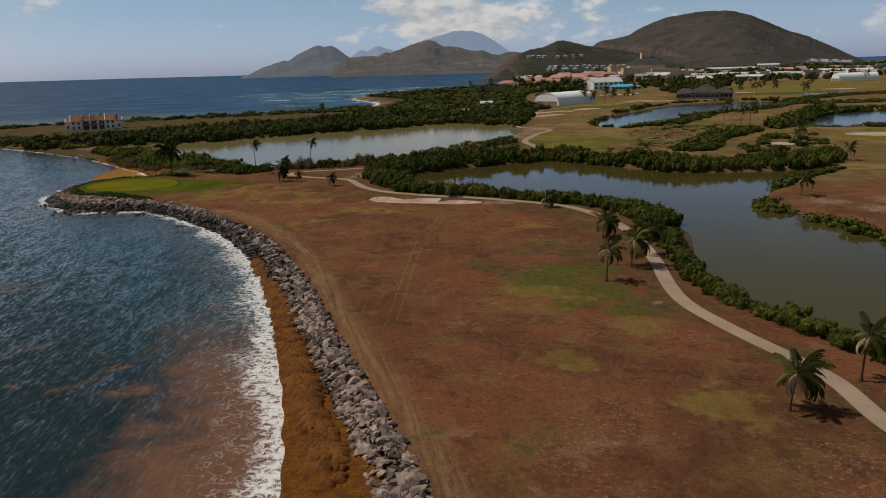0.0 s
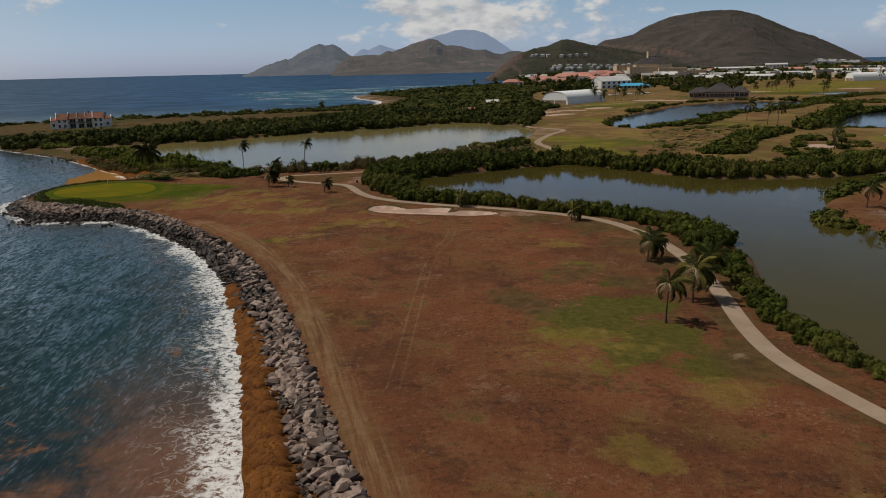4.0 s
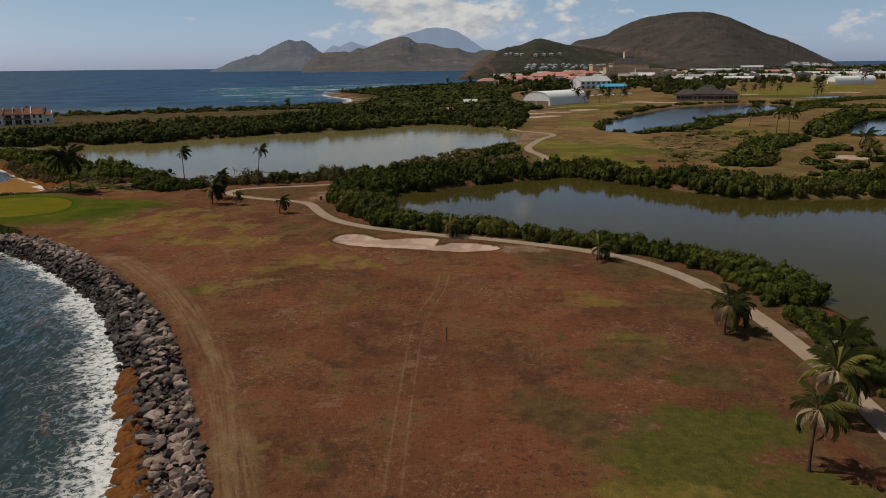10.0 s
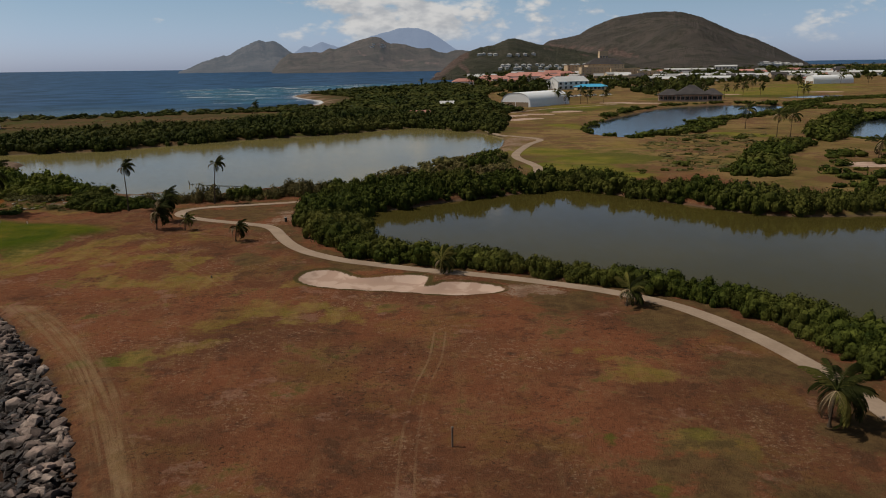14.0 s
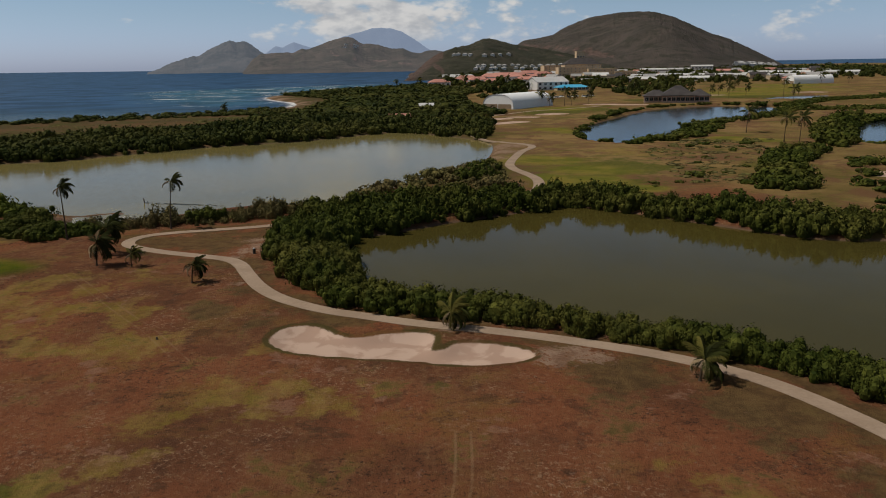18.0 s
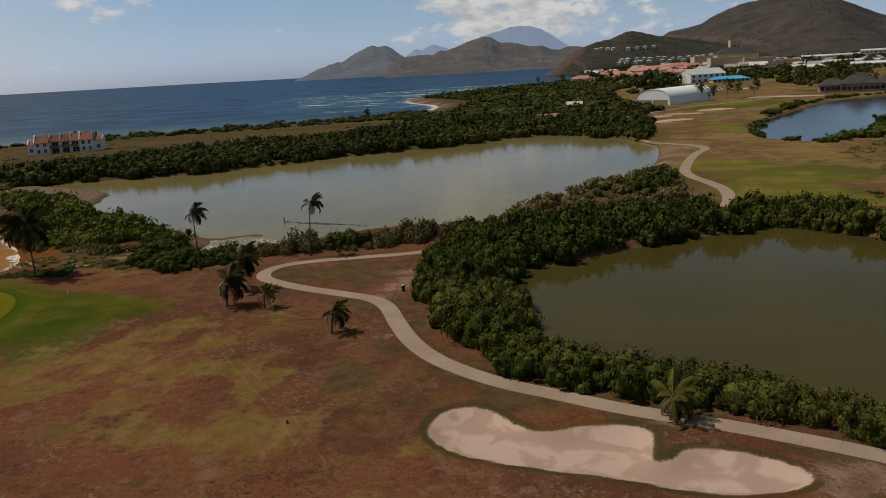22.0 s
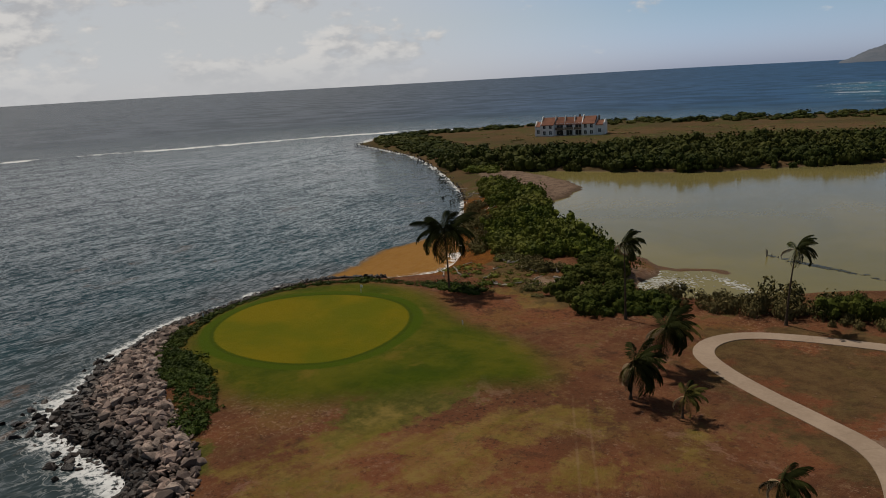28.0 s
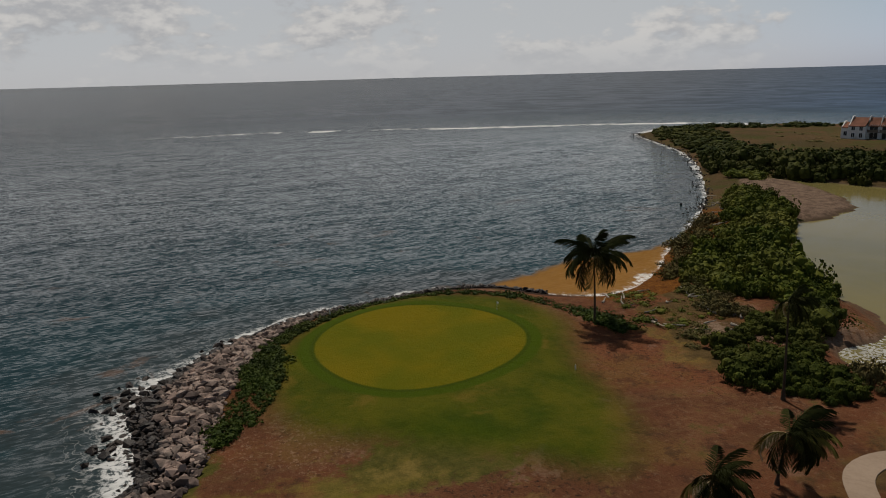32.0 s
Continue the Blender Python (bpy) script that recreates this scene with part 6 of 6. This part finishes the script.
def villa(slope, a, e, w, h, label, group, kind="hip"):
    x, y, z = perch(slope, a, e)
    building("hillside_villa", x, y, w, 8, h, -a + rt.uniform(-15, 15), WALL_WHITE, ROOF_GREY, kind, label, 1, 3, z - 0.4, group, WINDOW)


for k, (e, a0, a1, count) in enumerate(((-0.21, 3.85, 6.7, 7), (-0.39, 3.7, 5.6, 5), (-0.26, 7.2, 9.6, 6), (-0.42, 6.4, 8.4, 4))):
    for i in range(count):
        villa("hill_front", a0 + (a1 - a0) * (i + rt.uniform(-0.22, 0.22)) / (count - 1), e + rt.uniform(-0.03, 0.03), rt.uniform(6.5, 9.0), 3.0, "small white villa on the hillside", "hillside villas")
for e, a0, a1, count in ((0.52, 4.3, 6.1, 4), (0.56, 2.2, 3.3, 4)):
    for i in range(count):
        villa("hill_front", a0 + (a1 - a0) * (i + rt.uniform(-0.2, 0.2)) / (count - 1), e + rt.uniform(-0.03, 0.03), rt.uniform(7, 10), 3.2, "small white villa on the hillside", "upper hillside villas")
for i in range(9):
    villa("hill_mid", rt.uniform(-5.35, -4.1), rt.uniform(1.22, 1.42), rt.uniform(8, 14), 4.0, "pale villa high on the headland", "headland villas", "flat")
for i in range(24):
    villa("hill_near", 21.0 + (i % 12) * 0.21 + rt.uniform(-0.06, 0.06), -0.40 - 0.012 * (i % 12) + (i // 12) * 0.1, rt.uniform(9, 15), 4.6, "white house at the foot of the hill", "white houses below the hill", "hip" if i % 3 else "flat")
for i in range(120):
    az = math.radians(rt.uniform(5.5, 26) if i % 4 else rt.uniform(1.5, 9))
    d = rt.uniform(1020, 1480)
    building("town_house", LOOKOUT[0] + math.sin(az) * d, LOOKOUT[1] + math.cos(az) * d, rt.uniform(9, 22), rt.uniform(8, 12), rt.choice((3.2, 3.6, 5.4)), rt.uniform(-25, 25),
             rt.choice((WALL_WHITE, WALL_CREAM, WALL_PINK)), rt.choice((ROOF_WHITE, ROOF_GREY, ROOF_GREY, TILE_PINK, ROOF_DARK)), rt.choice(("hip", "gable", "flat")), "small town house among trees", 1, 2, group="town houses", pane=WINDOW)
building("shed", 5, 490, 8, 5, 2.6, 10, WALL_CREAM, ROOF_WHITE, "gable", "small pale shed in the woods", 1, 2)
building("shed", -8, 395, 9, 5, 2.6, 15, WALL_CREAM, TILE_PINK, "gable", "small red-roofed shed by the pond", 1, 2)

# ---- stones of the revetment ----
def stone_meshes(n, seed):
    out = []
    r = random.Random(seed)
    for i in range(n):
        bm = bmesh.new()
        sq = (1.0, r.uniform(0.6, 0.95), r.uniform(0.4, 0.66))
        for k in range(15):
            v = Vector((r.gauss(0, 1), r.gauss(0, 1), r.gauss(0, 1))).normalized() * r.uniform(0.85, 1.12)
            bm.verts.new((v.x * sq[0], v.y * sq[1], v.z * sq[2]))
        bmesh.ops.convex_hull(bm, input=bm.verts[:])
        loose = [v for v in bm.verts if not v.link_faces]
        bmesh.ops.delete(bm, geom=loose, context="VERTS")
        me = bpy.data.meshes.new("boulder")
        bm.to_mesh(me)
        bm.free()
        me.materials.append(STONE)
        out.append(me)
    return out


ROCK_TOE = [(13, -27), (6.2, -7.6), (1.6, 4.2), (-2.8, 14.3), (-7, 24.2), (-12.8, 37), (-19.8, 52), (-27.2, 67), (-35.2, 80), (-45.2, 92), (-56.3, 103), (-65.2, 108.8), (-78, 109), (-86, 113.8), (-92.5, 120.2), (-97.3, 127.5), (-99.7, 136), (-101.3, 147), (-98.5, 154.5), (-93, 159)]
ROCK_WIDTH = [3.4, 3.2, 3.3, 3.4, 3.8, 4.4, 4.9, 4.9, 4.6, 4.8, 5.2, 5.6, 9.4, 7.8, 5.8, 3.8, 2.4, 1.8, 1.5, 1.2]


def revetment():
    root = tagged(new("rock_revetment"), "bank of grey and pinkish boulders against the sea", "rocks")
    protos = stone_meshes(12, 4)
    flat = []
    for me in protos:
        co = np.empty(len(me.vertices) * 3, np.float32)
        me.vertices.foreach_get("co", co)
        flat.append((co.reshape(-1, 3), np.array([p.vertices[:] for p in me.polygons if len(p.vertices) == 3])))
    line = spline(ROCK_TOE, 8)
    seg = np.linalg.norm(np.diff(line, axis=0), axis=1)
    s = np.concatenate([[0], np.cumsum(seg)])
    r = np.random.RandomState(21)
    n = int(s[-1] * 52)
    run = np.linspace(0, s[-1], 400)
    crowd = np.interp(run, s[::8], ROCK_WIDTH) / np.interp(np.interp(run, s, line[:, 0]), [-97, -88, -60, -40], [0.58, 0.85, 0.9, 1.0]) ** 2
    t = np.sort(np.interp(r.uniform(0, 1, n), np.cumsum(crowd) / crowd.sum(), run))
    c = np.column_stack([np.interp(t, s, line[:, 0]), np.interp(t, s, line[:, 1])])
    e = np.column_stack([np.interp(t + 1, s, line[:, 0]) - np.interp(t - 1, s, line[:, 0]), np.interp(t + 1, s, line[:, 1]) - np.interp(t - 1, s, line[:, 1])])
    nor = np.column_stack([e[:, 1], -e[:, 0]]) / np.linalg.norm(e, axis=1)[:, None]
    w = np.interp(t, s[::8], ROCK_WIDTH)
    u = r.uniform(-0.08, 1.0, n)
    P = c + nor * (u * w)[:, None]
    gz = land_height(P)[0]
    size = np.clip(r.lognormal(-1.02, 0.48, n), 0.16, 1.0) * np.interp(P[:, 0], [-97, -88, -60, -40], [0.58, 0.85, 0.9, 1.0]) * (1 - 0.25 * (np.abs(u - 0.5) > 0.45))
    heap = 0.5 * np.sin(np.clip(u, 0, 1) * math.pi) * np.minimum(w / 5, 1)
    z = gz + heap * r.uniform(0.4, 1.1, n) + size * 0.12
    weedy = (P[:, 1] > 38) & (P[:, 1] < 63) & (u < 0.2)
    size = np.where(weedy & (r.uniform(size=n) < 0.62), 0.0, size)
    V, F, off, kept = [], [], 0, 0
    for i in range(n):
        if size[i] == 0:
            continue
        k = r.randint(len(protos))
        turn = Euler((r.uniform(-0.6, 0.6), r.uniform(-0.6, 0.6), r.uniform(0, 6.28)))
        m = Matrix.LocRotScale((P[i, 0], P[i, 1], z[i]), turn, (size[i],) * 3)
        if kept < 300 and -50 < P[i, 0] and 8 < P[i, 1] < 70 and size[i] > 0.55:
            part("boulder", protos[k], root, "", m)
            kept += 1
            continue
        v, f = flat[k]
        a = np.array(m.to_3x3())
        V.append(v @ a.T + (P[i, 0], P[i, 1], z[i]))
        F.append(f + off)
        off += len(v)
    me = mesh_from("rubble", np.vstack(V), np.vstack(F), STONE)
    tagged(part("rubble", me, root), kind="stuff")
    # stones strewn along the bay's shore and in the shallows
    V, F, off = [], [], 0
    shore = spline(SHORE[27:33], 10)
    for i in range(520):
        p = shore[r.randint(len(shore) - 1)] + r.normal(size=2) * (1.6, 1.6)
        k, sz = r.randint(len(protos)), r.uniform(0.12, 0.45)
        a = np.array(Euler((r.uniform(-1, 1), r.uniform(-1, 1), r.uniform(0, 6.28))).to_matrix()) * sz
        V.append(flat[k][0] @ a.T + (p[0], p[1], -1.25))
        F.append(flat[k][1] + off)
        off += len(flat[k][0])
    for x, y, sd, num in ((-81, 110, 1.8, 60), (-91, 118.5, 1.2, 30), (-71, 107.5, 1.0, 20), (-100, 140, 0.6, 25), (-62, 105.5, 0.8, 15)):
        for i in range(num):
            p = np.array((x, y)) + r.normal(size=2) * sd
            k, sz = r.randint(len(protos)), r.uniform(0.25, 0.8)
            a = np.array(Euler((r.uniform(-1, 1), r.uniform(-1, 1), r.uniform(0, 6.28))).to_matrix()) * sz
            V.append(flat[k][0] @ a.T + (p[0], p[1], -1.55))
            F.append(flat[k][1] + off)
            off += len(flat[k][0])
    tagged(new("shore_stones", mesh_from("shore_stones", np.vstack(V), np.vstack(F), STONE)), "wave-washed stones along the waterline", "stones", kind="stuff")


def seaweed():
    """Humps of rotting weed heaped against the toe of the stones."""
    r = np.random.RandomState(77)
    line = spline(ROCK_TOE, 8)
    line = line[(line[:, 1] > -6) & (line[:, 1] < 63)]
    a = np.linspace(0, 6.2832, 15)[:-1]
    V, F, off = [], [], 0
    for i in range(520):
        k = r.randint(len(line) - 1)
        p = line[k] + (line[k + 1] - line[k]) * r.uniform() + np.array((0.92, 0.4)) * (np.interp(line[k, 1], [5, 11, 25, 41, 62], [-2.2, -1.9, -1.2, 0.3, 0.8]) + r.uniform(-0.9, 0.9))
        rad, z = r.uniform(0.4, 1.0), land_height(p[None])[0][0]
        ring = 1 + 0.25 * np.sin(a * 3 + r.uniform(0, 6)) + r.uniform(-0.12, 0.12, 14)
        rows = [np.column_stack([p[0] + np.cos(a) * ring * rad * s, p[1] + np.sin(a) * ring * rad * s, np.full(14, z + h) + r.uniform(-0.04, 0.04, 14)]) for s, h in ((1.0, -0.12), (0.8, 0.2), (0.45, 0.38), (0.03, 0.46))]
        V.append(np.vstack(rows))
        for q in range(3):
            for j in range(14):
                F.append((off + q * 14 + j, off + q * 14 + (j + 1) % 14, off + q * 14 + 14 + (j + 1) % 14, off + q * 14 + 14 + j))
        off += 56
    me = mesh_from("seaweed", np.vstack(V), F, WEED, True)
    tagged(new("seaweed", me), "orange-brown rotting seaweed heaped against the stones", "seaweed", kind="stuff")


def pole(name, x, y, h, rad, mat, label, category, tilt=(0, 0), z=None, cap=0.0):
    bm = bmesh.new()
    bmesh.ops.create_cone(bm, cap_ends=True, segments=10, radius1=rad, radius2=rad * 0.9, depth=h, matrix=Matrix.Translation((0, 0, h / 2)))
    if cap:
        bmesh.ops.create_cone(bm, cap_ends=True, segments=10, radius1=rad * 1.6, radius2=rad * 1.2, depth=cap, matrix=Matrix.Translation((0, 0, h)))
    me = bpy.data.meshes.new(name)
    bm.to_mesh(me)
    bm.free()
    me.materials.append(mat)
    ob = tagged(new(name, me), label, category)
    ob.matrix_basis = pose(x, y, (ground_at(x, y) if z is None else z) - 0.05, tilt[0], tilt[1], 0)
    return ob


def litter_bin(x, y):
    root = tagged(new("litter_bin"), "dark litter bin with a pale lid beside the path", "bin")
    root.location = (x, y, ground_at(x, y))
    for nm, lo, hi, mat, rad in (("body", 0, 0.72, DARK_PLASTIC, 0.2), ("lid", 0.72, 0.82, ROOF_WHITE, 0.21)):
        bm = bmesh.new()
        bmesh.ops.create_cone(bm, cap_ends=True, segments=14, radius1=rad, radius2=rad * (1.08 if nm == "body" else 0.7), depth=hi - lo, matrix=Matrix.Translation((0, 0, (lo + hi) / 2)))
        bm_part(nm, bm, mat, root)


def flagstick(x, y):
    root = tagged(new("flagstick"), "white golf flagstick standing in the hole", "flagstick")
    root.location = (x, y, ground_at(x, y))
    bm = bmesh.new()
    bmesh.ops.create_cone(bm, cap_ends=True, segments=8, radius1=0.02, radius2=0.015, depth=1.0, matrix=Matrix.Translation((0, 0, 0.5)))
    bm_part("pole", bm, PAINT_WHITE, root)
    boxes("flag", [((0.02, -0.012, 0.7), (0.34, 0.012, 0.98))], PAINT_WHITE, root)


def driftwood(x, y, length, turn, seed):
    r = random.Random(seed)
    bm = bmesh.new()
    rings = []
    for i in range(7):
        t = i / 6
        rad = 0.13 * (1 - 0.6 * t) * r.uniform(0.8, 1.2)
        cx, cy, cz = (t - 0.5) * length, 0.25 * math.sin(t * 3 + seed), 0.12 + 0.25 * t * t
        rings.append([bm.verts.new((cx, cy + rad * math.cos(a), cz + rad * math.sin(a))) for a in np.linspace(0, 5.24, 6)])
    for a, b in zip(rings, rings[1:]):
        for k in range(6):
            bm.faces.new((a[k], a[(k + 1) % 6], b[(k + 1) % 6], b[k]))
    bm.faces.new(rings[0][::-1])
    bm.faces.new(rings[-1])
    me = bpy.data.meshes.new("driftwood")
    bm.to_mesh(me)
    bm.free()
    me.materials.append(PALE_WOOD)
    ob = tagged(new("driftwood", me), "bleached driftwood log lying behind the beach", "driftwood", "driftwood behind the beach")
    ob.matrix_basis = pose(x, y, ground_at(x, y), 0, 0, turn)


def floating_scraps(name, centre, spread, turn, count, size, mat, label, category, seed):
    """Flat ragged flakes drifting on the pond, gathered along one line."""
    r = random.Random(seed)
    co, f = [], []
    for i in range(count):
        u, v = r.gauss(0, spread[0]), r.gauss(0, spread[1])
        x = centre[0] + u * math.cos(turn) - v * math.sin(turn)
        y = centre[1] + u * math.sin(turn) + v * math.cos(turn)
        rad, b = size * r.uniform(0.4, 1.5), len(co)
        ring = [(x + rad * r.uniform(0.5, 1.1) * math.cos(k * 1.047) * 1.6, y + rad * r.uniform(0.5, 1.1) * math.sin(k * 1.047)) for k in range(6)]
        z = -0.775 + r.uniform(0, 0.01)
        co += [(q[0], q[1], z) for q in ring] + [(q[0], q[1], z - 0.06) for q in ring]
        f += [(b, b + 1, b + 2, b + 3), (b, b + 3, b + 4, b + 5)]
        f += [(b + 6 + k, b + 6 + (k + 1) % 6, b + (k + 1) % 6, b + k) for k in range(6)]
    tagged(new(name, mesh_from(name, co, f, mat)), label, category, kind="stuff")


def parked_car(x, y, turn, paint, label):
    root = tagged(new("car"), label, "car", "cars parked by the hall")
    root.matrix_basis = pose(x, y, ground_at(x, y), 0, 0, turn)
    prism("body", -0.85, 0.85, [(-2.1, 0.3), (-2.15, 0.75), (-1.2, 0.9), (1.9, 0.92), (2.1, 0.7), (2.1, 0.3)], paint, root)
    prism("cabin", -0.74, 0.74, [(-1.15, 0.905), (-0.5, 1.42), (1.1, 1.45), (1.75, 0.925)], GLASS, root, "dark glazed cabin")
    boxes("roof_panel", [((-0.7, -0.45, 1.43), (0.7, 1.05, 1.5))], paint, root)
    for sx in (-0.8, 0.8):
        for sy in (-1.35, 1.3):
            bm = bmesh.new()
            bmesh.ops.create_cone(bm, cap_ends=True, segments=12, radius1=0.32, radius2=0.32, depth=0.2, matrix=Matrix.Translation((sx, sy, 0.32)) @ Matrix.Rotation(math.pi / 2, 4, "Y"))
            bm_part("wheel", bm, DARK_PLASTIC, root, "dark rubber wheel")


for i in range(9):
    parked_car(98 + i * 4.2, 612 + i * 2.0 + (i % 3) * 5, 10 + (i * 37) % 25, (PAINT_WHITE, ROOF_GREY, PAINT_WHITE, ROOF_DARK)[i % 4], ("white", "grey", "white", "dark")[i % 4] + " car parked beside the hall")
revetment()
seaweed()
floating_scraps("pond_foam", (-59.6, 175.6), (2.6, 1.9), 0.9, 620, 0.13, FOAM, "white foam flakes gathered in the pond's corner", "foam", 3)
floating_scraps("pond_foam_line", (-51.8, 179.6), (2.2, 0.5), -0.6, 170, 0.13, FOAM, "thin line of white foam along the pond's edge", "foam", 4)
floating_scraps("drifting_weed", (-46.5, 193.5), (3.6, 0.35), -0.3, 120, 0.22, DARK_PLASTIC, "dark drifting weed round the old stakes", "weed", 5)
pole("marker_post", 4.9, 66.5, 1.5, 0.07, TIMBER, "short dark wooden yardage post on the fairway", "post", cap=0.08)
pole("marker_post", -24.5, 110.5, 0.35, 0.1, TIMBER, "low weathered stump on the fairway", "stump")
for i, (x, y, h) in enumerate(((-54.5, 195.5, 1.2), (-53.9, 195.9, 0.5), (-54.6, 196.1, 0.9), (-52.9, 195.6, 0.35))):
    pole("stake", x, y, h + 0.8, 0.06, TIMBER, "weathered wooden stake standing in the pond", "stake", (3, -4), -1.6)
litter_bin(-22.4, 146.0)
flagstick(-84.5, 147.5)
pole("hose_bib", -66, 146.2, 0.5, 0.05, PAINT_WHITE, "small white marker at the apron", "marker")
pole("shore_marker", -92.5, 130.5, 1.0, 0.06, PAINT_WHITE, "white marker post above the boulders", "post")
rd = random.Random(5)
for i in range(26):
    driftwood(rd.uniform(-86, -68), rd.uniform(160, 172), rd.uniform(0.8, 2.6), rd.uniform(0, 180), i)
for i in range(14):
    t = rd.random()
    driftwood(-100 - 48 * t + rd.uniform(-1, 4), 186 + 47 * t + rd.uniform(-2, 2), rd.uniform(1, 3.5), rd.uniform(0, 180), 50 + i)
ribbon("pavement", PATH_S, 1.9, 0.05, CONCRETE, "pale concrete cart path winding past the ponds")
ribbon("pavement_far", FAR_S, 2.4, 0.06, CONCRETE, "pale concrete cart path on the farther course", 6.0)
